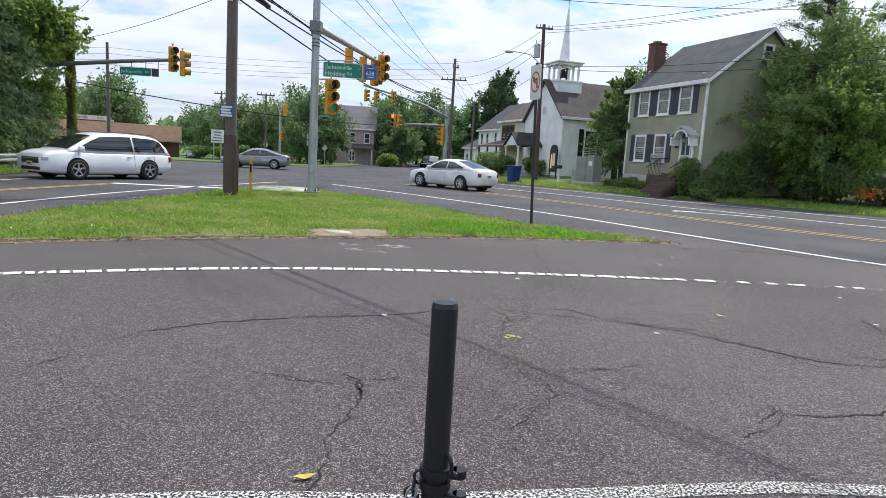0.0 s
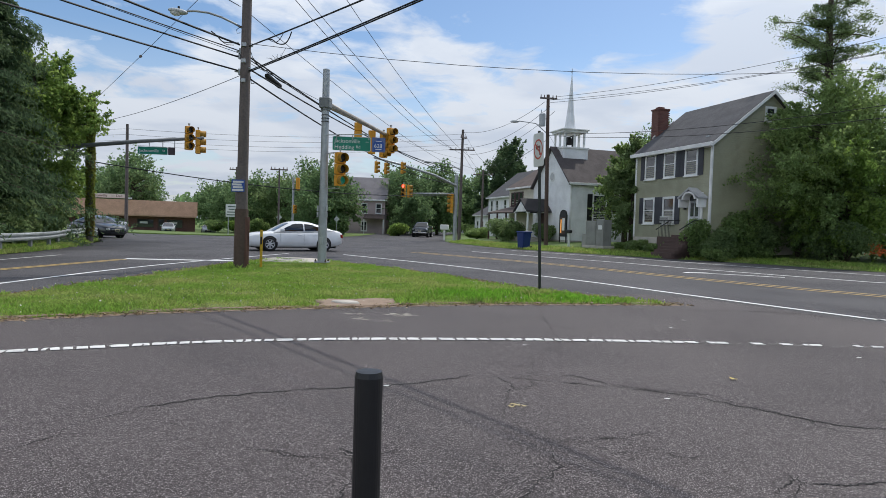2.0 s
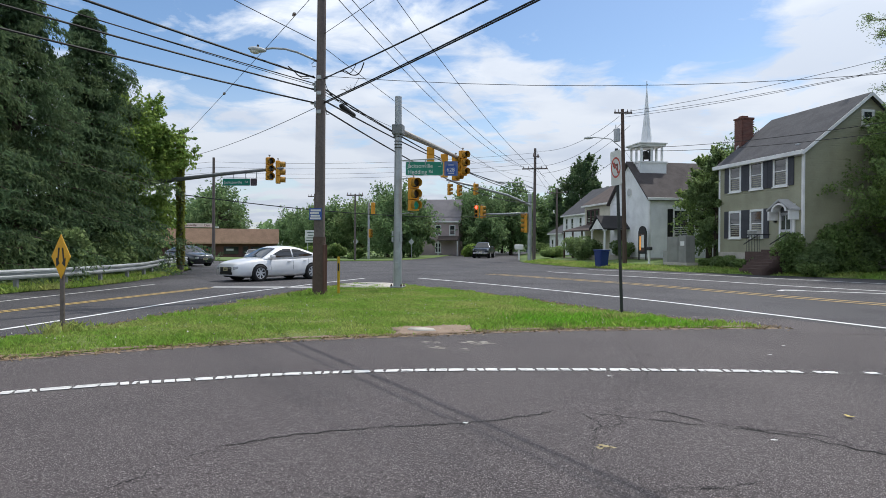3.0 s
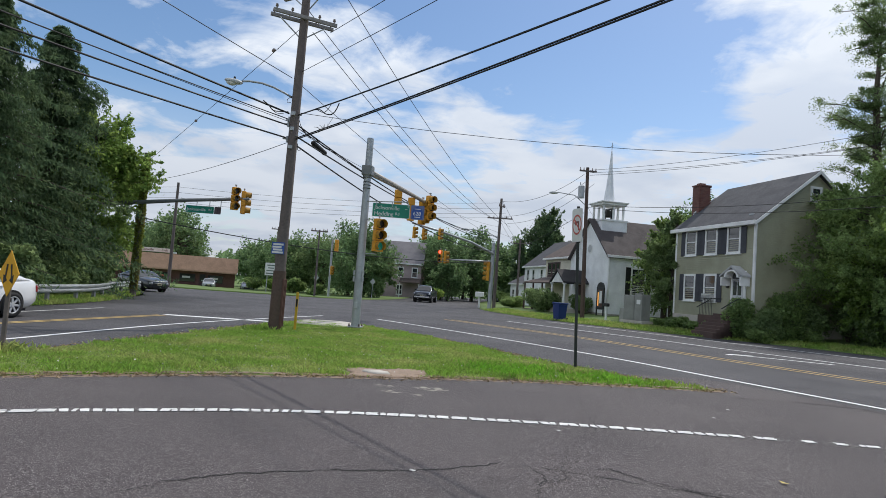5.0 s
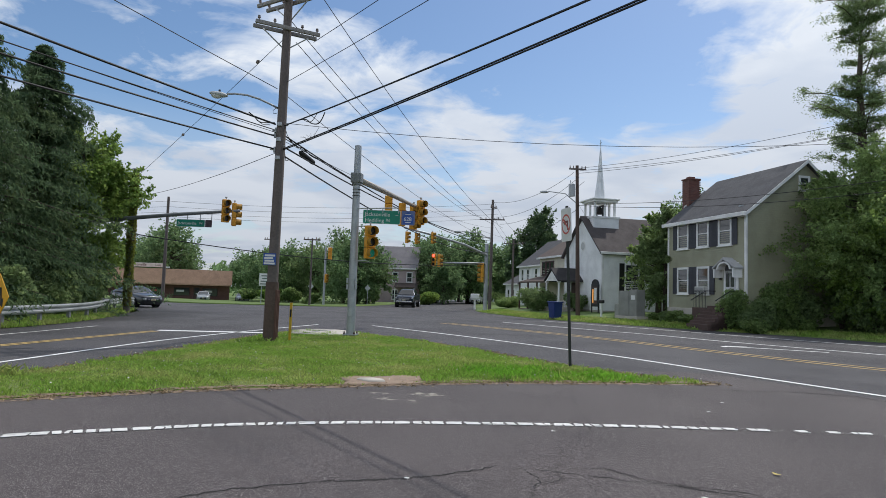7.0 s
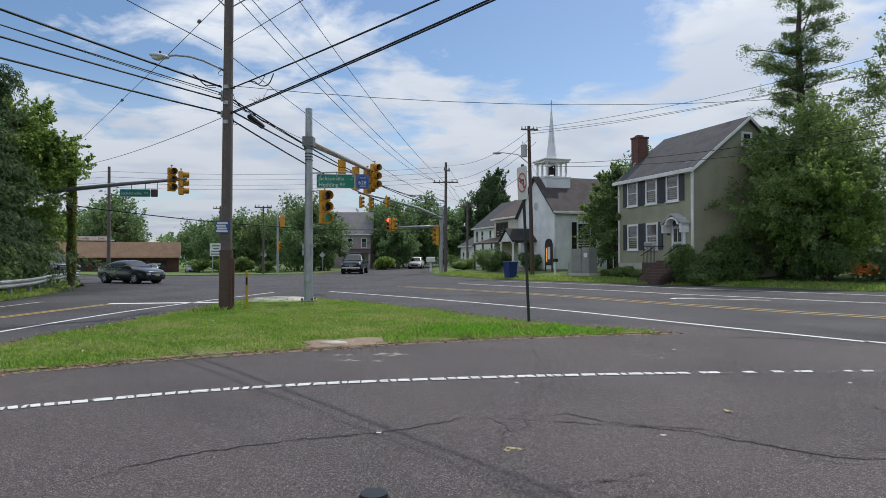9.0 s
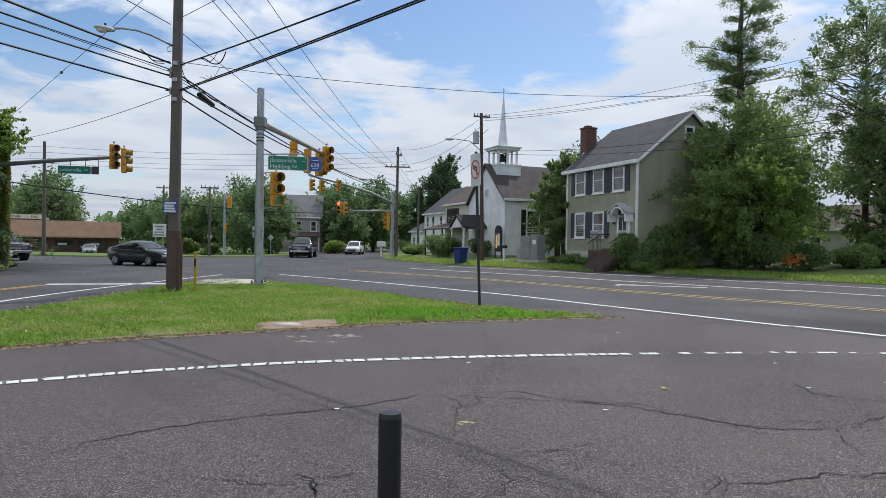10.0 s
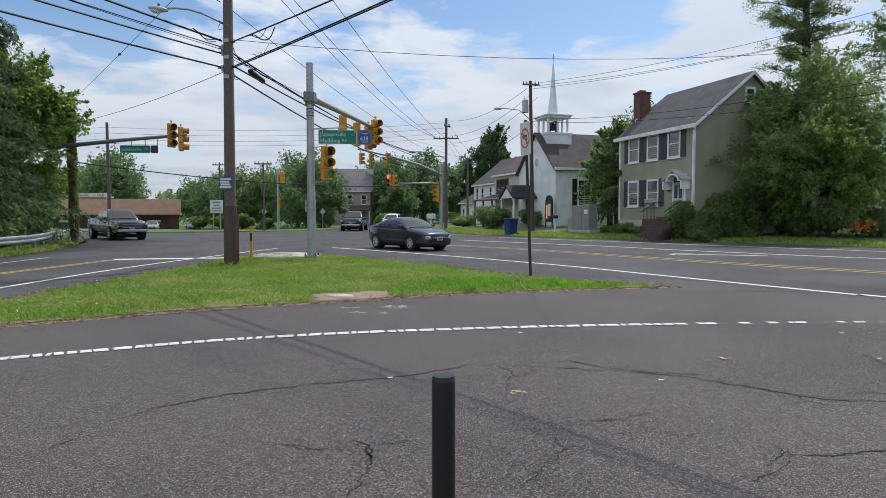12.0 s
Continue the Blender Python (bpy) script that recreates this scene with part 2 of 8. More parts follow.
ROAD = asphalt_mat("road_asphalt", (0.072, 0.070, 0.075), (0.050, 0.049, 0.054), 0.4)
LOT = asphalt_mat("lot_asphalt", (0.066, 0.054, 0.054), (0.047, 0.039, 0.040), 0.80)
GRASS = mat("grass_soil", (0.14, 0.19, 0.045), 0.9, vary=0.2, grain=30, stain=0.5, second=(0.14, 0.17, 0.045), bump=0.6)
FAR_GRASS = mat("lawn", (0.10, 0.16, 0.035), 0.9, vary=0.2, grain=8, stain=0.25, second=(0.125, 0.175, 0.045), bump=0.5)
WHITE_LINE = paint_mat("road_paint_white", (0.84, 0.84, 0.82), 12.0, 0.86)
WORN_LINE = paint_mat("old_paint_white", (0.75, 0.74, 0.70), 20.0, 0.615)
YELLOW_LINE = paint_mat("road_paint_yellow", (0.62, 0.43, 0.15), 12.0, 0.70)
STEEL = mat("galvanised_steel", (0.42, 0.44, 0.45), 0.5, 0.5, vary=0.1, grain=20, stain=3, bump=0.1)
WOOD_POLE = mat("weathered_pole_wood", (0.145, 0.118, 0.108), 0.85, vary=0.2, grain=14, stain=1.0, bump=0.5)
DARK_POLE = mat("dark_pole_wood", (0.10, 0.065, 0.05), 0.85, vary=0.2, grain=14, stain=1.0, bump=0.5)
BLACK = mat("black_paint", (0.012, 0.012, 0.013), 0.45, vary=0.1, grain=60, stain=6, bump=0.08)
CABLE = mat("cable_rubber", (0.012, 0.012, 0.013), 0.7, bump=0.0)
SIGNAL_YELLOW = mat("signal_yellow", (0.80, 0.36, 0.025), 0.5, vary=0.08, bump=0.05)
SIGN_GREEN = mat("sign_green", (0.005, 0.24, 0.155), 0.45, vary=0.05, bump=0.0)
SIGN_WHITE = mat("sign_white", (0.75, 0.75, 0.74), 0.5, vary=0.04, bump=0.0)
SIGN_BLUE = mat("sign_blue", (0.02, 0.08, 0.34), 0.45, vary=0.05, bump=0.0)
SIGN_RED = mat("sign_red", (0.55, 0.10, 0.08), 0.5, vary=0.05, bump=0.0)
SIGN_YELLOW = mat("sign_yellow", (0.72, 0.36, 0.01), 0.45, vary=0.05, bump=0.0)
CONCRETE = mat("concrete", (0.52, 0.48, 0.42), 0.85, vary=0.12, grain=35, stain=2, bump=0.3)
DIRT = mat("bare_earth", (0.30, 0.22, 0.16), 0.95, vary=0.3, grain=30, stain=4, bump=0.6)
BARK = mat("bark", (0.09, 0.07, 0.055), 0.95, vary=0.25, grain=10, stain=2, bump=0.8)
RUBBER = mat("tyre_rubber", (0.015, 0.015, 0.016), 0.8, bump=0.1)
BRICK = mat("brick_red", (0.17, 0.075, 0.06), 0.85, vary=0.15, grain=20, stain=2, bump=0.3, spread=0.4)

# ---- building helpers ----


def part(name, bm, material, parent, label="", smooth=False):
    """Links a bmesh as one mesh object under a thing or a part."""
    me = bpy.data.meshes.new(name)
    bm.to_mesh(me)
    bm.free()
    me.materials.append(material)
    if smooth:
        me.shade_smooth()
    ob = new(name, me)
    ob.parent = parent
    if label:
        ob["label"] = label
    return ob


def thing(name, label, category, group="", kind="", at=None):
    ob = new(name)
    ob.empty_display_size = 0.2
    if at is not None:
        ob.matrix_basis = at
    return tagged(ob, label, category, group, kind)


def fast_mesh(name, verts, faces, material, smooth=False):
    me = bpy.data.meshes.new(name)
    verts, faces = np.asarray(verts, np.float32), np.asarray(faces, np.int32)
    n, k = faces.shape
    me.vertices.add(len(verts))
    me.vertices.foreach_set("co", verts.ravel())
    me.loops.add(n * k)
    me.loops.foreach_set("vertex_index", faces.ravel())
    me.polygons.add(n)
    me.polygons.foreach_set("loop_start", np.arange(0, n * k, k, dtype=np.int32))
    me.update(calc_edges=True)
    me.materials.append(material)
    if smooth:
        me.shade_smooth()
    return me


def box(bm, x0, x1, y0, y1, z0, z1, bevel=0.0, m=None):
    r = bmesh.ops.create_cube(bm, size=1.0, matrix=Matrix.Translation(((x0 + x1) / 2, (y0 + y1) / 2, (z0 + z1) / 2)) @ Matrix.Diagonal((x1 - x0, y1 - y0, z1 - z0, 1)))
    verts = r["verts"]
    if bevel:
        edges = list({e for v in verts for e in v.link_edges})
        done = bmesh.ops.bevel(bm, geom=edges, offset=bevel, segments=2, profile=0.5, affect="EDGES")
        verts = list({v for f in done["faces"] for v in f.verts} | {v for v in verts if v.is_valid})
    if m is not None:
        bmesh.ops.transform(bm, matrix=m, verts=verts)
    return verts


def cyl(bm, a, b, r0, r1=None, seg=12, caps=True):
    a, b = Vector(a), Vector(b)
    r1 = r0 if r1 is None else r1
    m = Matrix.Translation((a + b) / 2) @ (b - a).to_track_quat("Z", "Y").to_matrix().to_4x4()
    return bmesh.ops.create_cone(bm, cap_ends=caps, segments=seg, radius1=r0, radius2=max(r1, 1e-4), depth=(b - a).length, matrix=m)["verts"]


def tube(bm, pts, r, seg=8):
    """A bent tube through points."""
    pts = [Vector(p) for p in pts]
    rings = []
    for i, p in enumerate(pts):
        d = (pts[min(i + 1, len(pts) - 1)] - pts[max(i - 1, 0)]).normalized()
        q = d.to_track_quat("Z", "Y")
        rr = r[i] if isinstance(r, (list, tuple)) else r
        rings.append([bm.verts.new(p + q @ Vector((rr * math.cos(2 * math.pi * k / seg), rr * math.sin(2 * math.pi * k / seg), 0))) for k in range(seg)])
    for a, b in zip(rings, rings[1:]):
        for k in range(seg):
            bm.faces.new((a[k], a[(k + 1) % seg], b[(k + 1) % seg], b[k]))
    bm.faces.new(rings[0][::-1])
    bm.faces.new(rings[-1])


def plate(bm, outline, y0, y1):
    """An outline of (x, z) points given thickness from y0 to y1."""
    front = [bm.verts.new((x, y0, z)) for x, z in outline]
    back = [bm.verts.new((x, y1, z)) for x, z in outline]
    bm.faces.new(front)
    bm.faces.new(back[::-1])
    n = len(outline)
    for i in range(n):
        bm.faces.new((front[(i + 1) % n], front[i], back[i], back[(i + 1) % n]))


def inside(px, py, poly):
    px, py = np.asarray(px), np.asarray(py)
    hit = np.zeros(px.shape, bool)
    for (x0, y0), (x1, y1) in zip(poly, poly[1:] + poly[:1]):
        if y0 != y1:
            hit ^= ((y0 > py) != (y1 > py)) & (px < (x1 - x0) * (py - y0) / (y1 - y0) + x0)
    return hit


def smooth_line(pts, step=0.5):
    """A curve through points, cut into even steps."""
    p = np.array(pts, float)
    out = []
    for i in range(len(p) - 1):
        a, b, c, d = p[max(i - 1, 0)], p[i], p[i + 1], p[min(i + 2, len(p) - 1)]
        n = max(1, int(np.hypot(*(c - b)[:2]) / step))
        for k in range(n):
            u = k / n
            out.append(0.5 * (2 * b + (c - a) * u + (2 * a - 5 * b + 4 * c - d) * u**2 + (3 * b - a - 3 * c + d) * u**3))
    out.append(p[-1])
    return [tuple(q) for q in out]


def sheet(name, outline, height, material, step=1.0, jag=0.0, label="", skirt=0.0):
    """A ground sheet with this outline, its height a function of x and y."""
    from mathutils import geometry
    rnd = random.Random(len(name))
    edge = [(x + rnd.uniform(-jag, jag), y + rnd.uniform(-jag, jag)) for x, y in outline]
    xs, ys = [p[0] for p in edge], [p[1] for p in edge]
    gx, gy = np.meshgrid(np.arange(min(xs), max(xs), step), np.arange(min(ys), max(ys), step))
    keep = inside(gx, gy, edge)
    inner = [Vector((x, y)) for x, y in zip(gx[keep], gy[keep])]
    n = len(edge)
    v, e, f, *_ = geometry.delaunay_2d_cdt([Vector(p) for p in edge] + inner, [(i, (i + 1) % n) for i in range(n)], [], 1, 1e-4)
    bm = bmesh.new()
    made = [bm.verts.new((p.x, p.y, height(p.x, p.y))) for p in v]
    for t in f:
        face = bm.faces.new([made[i] for i in t])
    bmesh.ops.recalc_face_normals(bm, faces=bm.faces)
    if bm.faces and sum(f.normal.z for f in bm.faces) < 0:
        bmesh.ops.reverse_faces(bm, faces=bm.faces)
    if skirt:
        rim = [ed for ed in bm.edges if ed.is_boundary]
        r = bmesh.ops.extrude_edge_only(bm, edges=rim)
        for g in r["geom"]:
            if isinstance(g, bmesh.types.BMVert):
                g.co.z -= skirt
    ob = part(name, bm, material, None, smooth=True)
    return tagged(ob, label, "", "", "structure")


def ribbon(name, pts, width, z, material, label, kind="structure", curve=True, dash=None, category=""):
    """A painted line on the road, a few millimetres thick."""
    line = [Vector((*p, 0)) for p in (smooth_line(pts, 0.4) if curve else pts)]
    bm = bmesh.new()
    rows = []
    for i, p in enumerate(line):
        d = (line[min(i + 1, len(line) - 1)] - line[max(i - 1, 0)]).normalized()
        nrm = Vector((-d.y, d.x, 0)) * width / 2
        rows.append([bm.verts.new(p + nrm + Vector((0, 0, z))), bm.verts.new(p - nrm + Vector((0, 0, z)))])
    for i, (a, b) in enumerate(zip(rows, rows[1:])):
        if dash is None or dash(i):
            bm.faces.new((a[1], b[1], b[0], a[0]))
    bmesh.ops.recalc_face_normals(bm, faces=bm.faces)
    for f in bm.faces:
        if f.normal.z < 0:
            f.normal_flip()
    ob = part(name, bm, material, None)
    return tagged(ob, label, category, "", kind)


# ---- ground, roads, verges ----
VERGE_R = [(-9.5, 150), (-8.0, 95), (-5.8, 70), (-4.4, 57.6), (-0.6, 48.6), (2.6, 44.3), (6.2, 41.0), (9.3, 38.6), (12.3, 36.6), (14.8, 34.4), (17.4, 31.4), (20.5, 28.0), (45, 2), (74, -31)]
NEAR_R = [(-8.1, 30.4), (-2.6, 25.2), (2.1, 19.8), (4.6, 16.1), (7.1, 12.9), (8.9, 10.7), (20, -4), (40, -31)]
RAIL = [(-17.6, -30), (-17.6, 8), (-17.4, 16.7), (-17.5, 20.5), (-18.6, 24.8), (-21.2, 30.8), (-24.2, 36.6), (-31, 39.8), (-90, 62)]
SHOP_KERB = [(-95, 80), (-45, 59.0), (-36, 54.8), (-30, 52.5), (-22.5, 55.5), (-18.6, 58.0), (-17.0, 63), (-16.6, 75), (-18, 95), (-20, 150)]


def yard(x, y):
    """Height of the yards beyond the road: they rise from the verge."""
    d = min(math.hypot(x - px, y - py) for px, py in YARD_EDGE)
    return 0.03 + min(0.6, 0.06 * d) if x > -6 else 0.03 + min(0.4, 0.05 * d)


def shop_ground(x, y):
    """The far corner falls gently away from the road."""
    d = min(math.hypot(x - px, y - py) for px, py in SHOP_EDGE)
    return 0.10 - min(0.85, 0.024 * d)


SHOP_EDGE = smooth_line(SHOP_KERB, 2.0)
YARD_EDGE = smooth_line(VERGE_R, 1.0)
bm = bmesh.new()
R = 2600
ring = [[bm.verts.new((r * math.cos(a * math.pi / 24), r * math.sin(a * math.pi / 24), -1.0)) for a in range(48)] for r in (40, 160, 700, R)]
bm.faces.new(ring[0])
for a, b in zip(ring, ring[1:]):
    for k in range(48):
        bm.faces.new((a[k], b[k], b[(k + 1) % 48], a[(k + 1) % 48]))
bmesh.ops.recalc_face_normals(bm, faces=bm.faces)
tagged(part("ground", bm, FAR_GRASS, None), "flat green grassland out to the horizon", "", "", "structure")

road_edge = smooth_line(RAIL[::-1], 2) + [(-9.5, -30)] + [(-9.5, 8.0), (-6, 9), (0, 12.5)] + [(9.4, 9.0), (20, -5), (40, -32), (73.5, -32)] + smooth_line(VERGE_R[::-1], 2) + smooth_line(SHOP_KERB[::-1], 2)
sheet("road", road_edge, lambda x, y: 0.0, ROAD, 6.0, 0.0, "grey asphalt crossroads with worn wheel tracks", 0.1)
lot_edge = [(-9.6, -30), (-9.3, 2), (-8.9, 8.2), (-8.4, 9.4)] + smooth_line([(-6.2, 10.2), (-1, 14), (3.0, 15.6), (4.6, 15.4), (6.6, 12.8), (8.5, 10.4), (19.6, -4.4), (38, -30)], 0.5)
sheet("parking_lot", lot_edge, lambda x, y: 0.006, LOT, 3.0, 0.04, "cracked old grey-brown asphalt of a parking lot", 0.0)

LAWN = smooth_line(VERGE_R, 1.0) + [(170, -31), (170, 150)]
sheet("lawn_right", LAWN, yard, FAR_GRASS, 1.6, 0.08, "mown grass verge and yards beside the road", 0.1)
sheet("lawn_left", smooth_line([(x - 0.9, y - 0.5) for x, y in RAIL], 1.0) + [(-120, 62), (-120, -30)], lambda x, y: 0.03 + min(0.5, 0.04 * max(0, -18 - x)), FAR_GRASS, 2.0, 0.08, "grass below the trees behind the guardrail", 0.1)
sheet("lawn_shop", smooth_line(SHOP_KERB, 1.0) + [(-150, 150), (-150, 80)], shop_ground, FAR_GRASS, 3.0, 0.05, "mown grass strip before the brick shop", 0.2)
ISLAND = [(-12.0, 4.2), (-9.9, 5.9), (-7.7, 7.6), (-6.2, 8.9), (-4.6, 10.1), (-3.0, 11.0), (-1.6, 11.8), (-0.1, 12.5), (2.0, 13.2), (3.9, 13.8),
          (2.7, 14.5), (0.66, 16.4), (-1.34, 19.0), (-3.7, 21.7), (-5.9, 23.6), (-7.9, 24.4), (-8.9, 23.2), (-9.0, 20.6), (-9.0, 16.8), (-8.9, 13.1), (-8.9, 10.5), (-9.6, 8.6), (-11.2, 6.2)]


MOUND = 0.04


def island_height(x, y):
    """A low mound that runs out at the kerbless edge."""
    d = min(math.hypot(x - px, y - py) for px, py in ISLAND_EDGE)
    return 0.012 + MOUND * (1 - math.exp(-d / 1.2)) + 0.012 * noise.noise((x * 0.7, y * 0.7, 0))


ISLAND_EDGE = smooth_line(ISLAND + ISLAND[:1], 0.5)[:-1]
sheet("grass_island", ISLAND_EDGE, island_height, GRASS, 0.7, 0.06, "mown grass traffic island between the roads", 0.05)

EARTH_RIM = paint_mat("earth_rim", (0.24, 0.165, 0.105), 9.0, 0.54)
ribbon("earth_rim", [(x + 0.03, y - 0.05) for x, y in ISLAND[:10]], 0.34, 0.012, EARTH_RIM, "crumbling brown earth along the grass edge")
ribbon("earth_rim", [(x - 0.08, y + 0.09) for x, y in ISLAND[1:10]], 0.20, 0.026, EARTH_RIM, "crumbling brown earth along the grass edge")

# ---- road markings ----
FINE_WORN = paint_mat("speckled_paint_white", (0.60, 0.59, 0.56), 70.0, 0.49)
ribbon("turn_arrow", [(7.6, 25.2), (8.8, 24.95), (10.7, 24.3)], 0.2, 0.009, WHITE_LINE, "worn white turn arrow on the road")
ribbon("turn_arrow", [(7.3, 24.9), (7.6, 25.4), (8.3, 25.4)], 0.22, 0.011, WHITE_LINE, "worn white turn arrow on the road", curve=False)
ribbon("edge_line", [(-7.2, 29.35), (-2.6, 25.0), (2.1, 19.8), (4.7, 16.2), (7.1, 12.9), (8.7, 11.0), (20, -4), (34, -23)], 0.17, 0.010, WHITE_LINE, "white edge line on the asphalt road")
for off in (-0.19, 0.19):
    ribbon("centre_line", [(-4.5 + off, 34.6 + off), (2.0 + off, 28.2 + off), (6.3 + off, 22.6 + off), (9.1 + off, 19.2 + off), (11.9 + off, 16.2 + off), (25 + off, 0 + off), (45, -24)], 0.13, 0.008, YELLOW_LINE, "worn yellow double centre line")
ribbon("lane_line", [(-1.5, 38.6), (0.5, 36.5), (3.5, 33.6), (6.1, 31.1), (8.1, 28.6), (10.0, 26.7), (13.2, 23.6), (15.4, 21.4), (30, 3), (50, -22)], 0.2, 0.008, WHITE_LINE, "white lane line on the road")
ribbon("lane_line", [(1.0, 42.8), (4.0, 40.0), (7.2, 37.0), (9.7, 34.3), (11.9, 32.0), (14.1, 29.9), (17.7, 26.3), (32, 9), (50, -13)], 0.18, 0.008, WHITE_LINE, "white lane line on the road")
ribbon("edge_line", [(-10.6, -20), (-10.6, 4), (-10.3, 10), (-10.6, 17.4), (-10.2, 23.5), (-9.6, 28.5)], 0.13, 0.010, WHITE_LINE, "white edge line on the asphalt road")
for off in (-0.11, 0.11):
    ribbon("centre_line", [(-13.0 + off, -20), (-13.0 + off, 8), (-12.9 + off, 20.9)], 0.10, 0.008, YELLOW_LINE, "worn yellow double centre line")
ribbon("stop_line", [(-13.0, 21.2), (-8.9, 22.3)], 0.45, 0.010, WHITE_LINE, "white stop line across the lane")
ribbon("edge_line", [(-15.3, -20), (-15.2, 10), (-15.4, 16), (-16.0, 22.0)], 0.10, 0.008, WORN_LINE, "faint white edge line beside the guardrail")
LINE_1 = [(-14, -1.0), (-9.0, 3.4), (-5.6, 6.15), (-4.45, 6.9), (-3.4, 7.5), (-2.05, 8.05), (-0.6, 8.45), (1.0, 8.80), (2.7, 9.08), (4.3, 9.3), (6.1, 9.45), (9.5, 9.4)]
residue = ribbon("worn_line", LINE_1, 0.15, 0.0125, paint_mat("line_residue", (0.22, 0.21, 0.20), 26.0, 0.42), "flaking white line across the parking lot")
FLAKE = mat("flake_white", (0.74, 0.73, 0.70), 0.65, vary=0.10, grain=50, stain=5, bump=0.2, spread=0.18)
LINE_FINE = smooth_line(LINE_1, 0.02)
flake_rnd = random.Random(4)


def flake(i0, i1, low, high):
    """One flake of paint between two steps of the line, its rim ragged, with its own few millimetres of thickness."""
    mid = LINE_FINE[(i0 + i1) // 2]
    rim = []
    skew = flake_rnd.uniform(-0.25, 0.25)
    for i, side in [(i, low) for i in range(i0, i1 + 1, 2)] + [(i, high) for i in range(i1, i0 - 1, -2)]:
        p, q = LINE_FINE[max(i - 1, 0)], LINE_FINE[min(i + 1, len(LINE_FINE) - 1)]
        d = Vector((q[0] - p[0], q[1] - p[1])).normalized()
        c = Vector(LINE_FINE[i][:2]) + Vector((-d.y, d.x)) * (side + flake_rnd.uniform(-0.010, 0.010)) + d * (flake_rnd.uniform(-0.004, 0.004) + skew * side + (0.007 if i == i0 else -0.007 if i >= i1 - 1 else 0))
        rim.append((c.x - mid[0], c.y - mid[1]))
    bm = bmesh.new()
    top = [bm.verts.new((x, y, 0.0035)) for x, y in rim]
    foot = [bm.verts.new((x, y, 0.0)) for x, y in rim]
    bm.faces.new(top)
    for j in range(len(rim)):
        bm.faces.new((foot[j], foot[(j + 1) % len(rim)], top[(j + 1) % len(rim)], top[j]))
    bmesh.ops.recalc_face_normals(bm, faces=bm.faces)
    part("paint_flake", bm, FLAKE, residue).matrix_basis = pose(mid[0], mid[1], 0.0127)


i = next(k for k, q in enumerate(LINE_FINE) if q[0] > -8.6)
while i < len(LINE_FINE) - 12:
    n = flake_rnd.choice((4, 5, 6, 6, 8, 9, 11))
    far = min(1.0, max(0.0, (LINE_FINE[i][0] - 1.5) / 3.0))
    half = 0.072 - 0.018 * far
    if flake_rnd.random() > 0.01 + 0.32 * far:
        split_at = flake_rnd.uniform(-0.04, 0.04)
        if flake_rnd.random() < 0.7:
            if flake_rnd.random() > 0.3 * far:
                flake(i, i + n, -half, split_at - 0.006)
            if flake_rnd.random() > 0.3 * far:
                flake(i, i + n, split_at + 0.006, half)
        else:
            flake(i, i + n, -half, half)
    i += n + flake_rnd.choice((0, 1, 1))
ribbon("worn_line", [(-6, 0.45), (-2.8, 2.05), (-1.2, 2.57), (-0.3, 2.70), (0.75, 2.95), (2.1, 3.20), (5, 3.15)], 0.11, 0.014, FINE_WORN, "flaking white line across the parking lot")


# ---- poles, signals, signs ----


def disc(bm, c, r, n, seg=16, depth=0.01):
    c, n = Vector(c), Vector(n).normalized()
    cyl(bm, c, c + n * depth, r, r, seg)


def letters(text, size, material, parent, at, name="lettering"):
    """Raised lettering in the built-in font, turned into a mesh; it reads along x and faces -y."""
    cu = bpy.data.curves.new(name, "FONT")
    cu.body, cu.size, cu.extrude, cu.align_x = text, size, 0.004, "LEFT"
    tmp = new("tmp_text", cu)
    bpy.context.view_layer.update()
    me = bpy.data.meshes.new_from_object(tmp.evaluated_get(bpy.context.evaluated_depsgraph_get()))
    bpy.data.objects.remove(tmp)
    bpy.data.curves.remove(cu)
    me.materials.clear()
    me.materials.append(material)
    me.transform(at @ Matrix.Rotation(radians(90), 4, "X"))
    ob = new(name, me)
    ob.parent = parent
    return ob


LENS_DARK = mat("signal_lens_dark", (0.02, 0.02, 0.018), 0.25, bump=0)
LENS_RED = glow("signal_red_lit", (1.0, 0.05, 0.03), 6.0)
LENS_GREEN = glow("signal_green_lit", (0.01, 0.16, 0.11), 0.3)


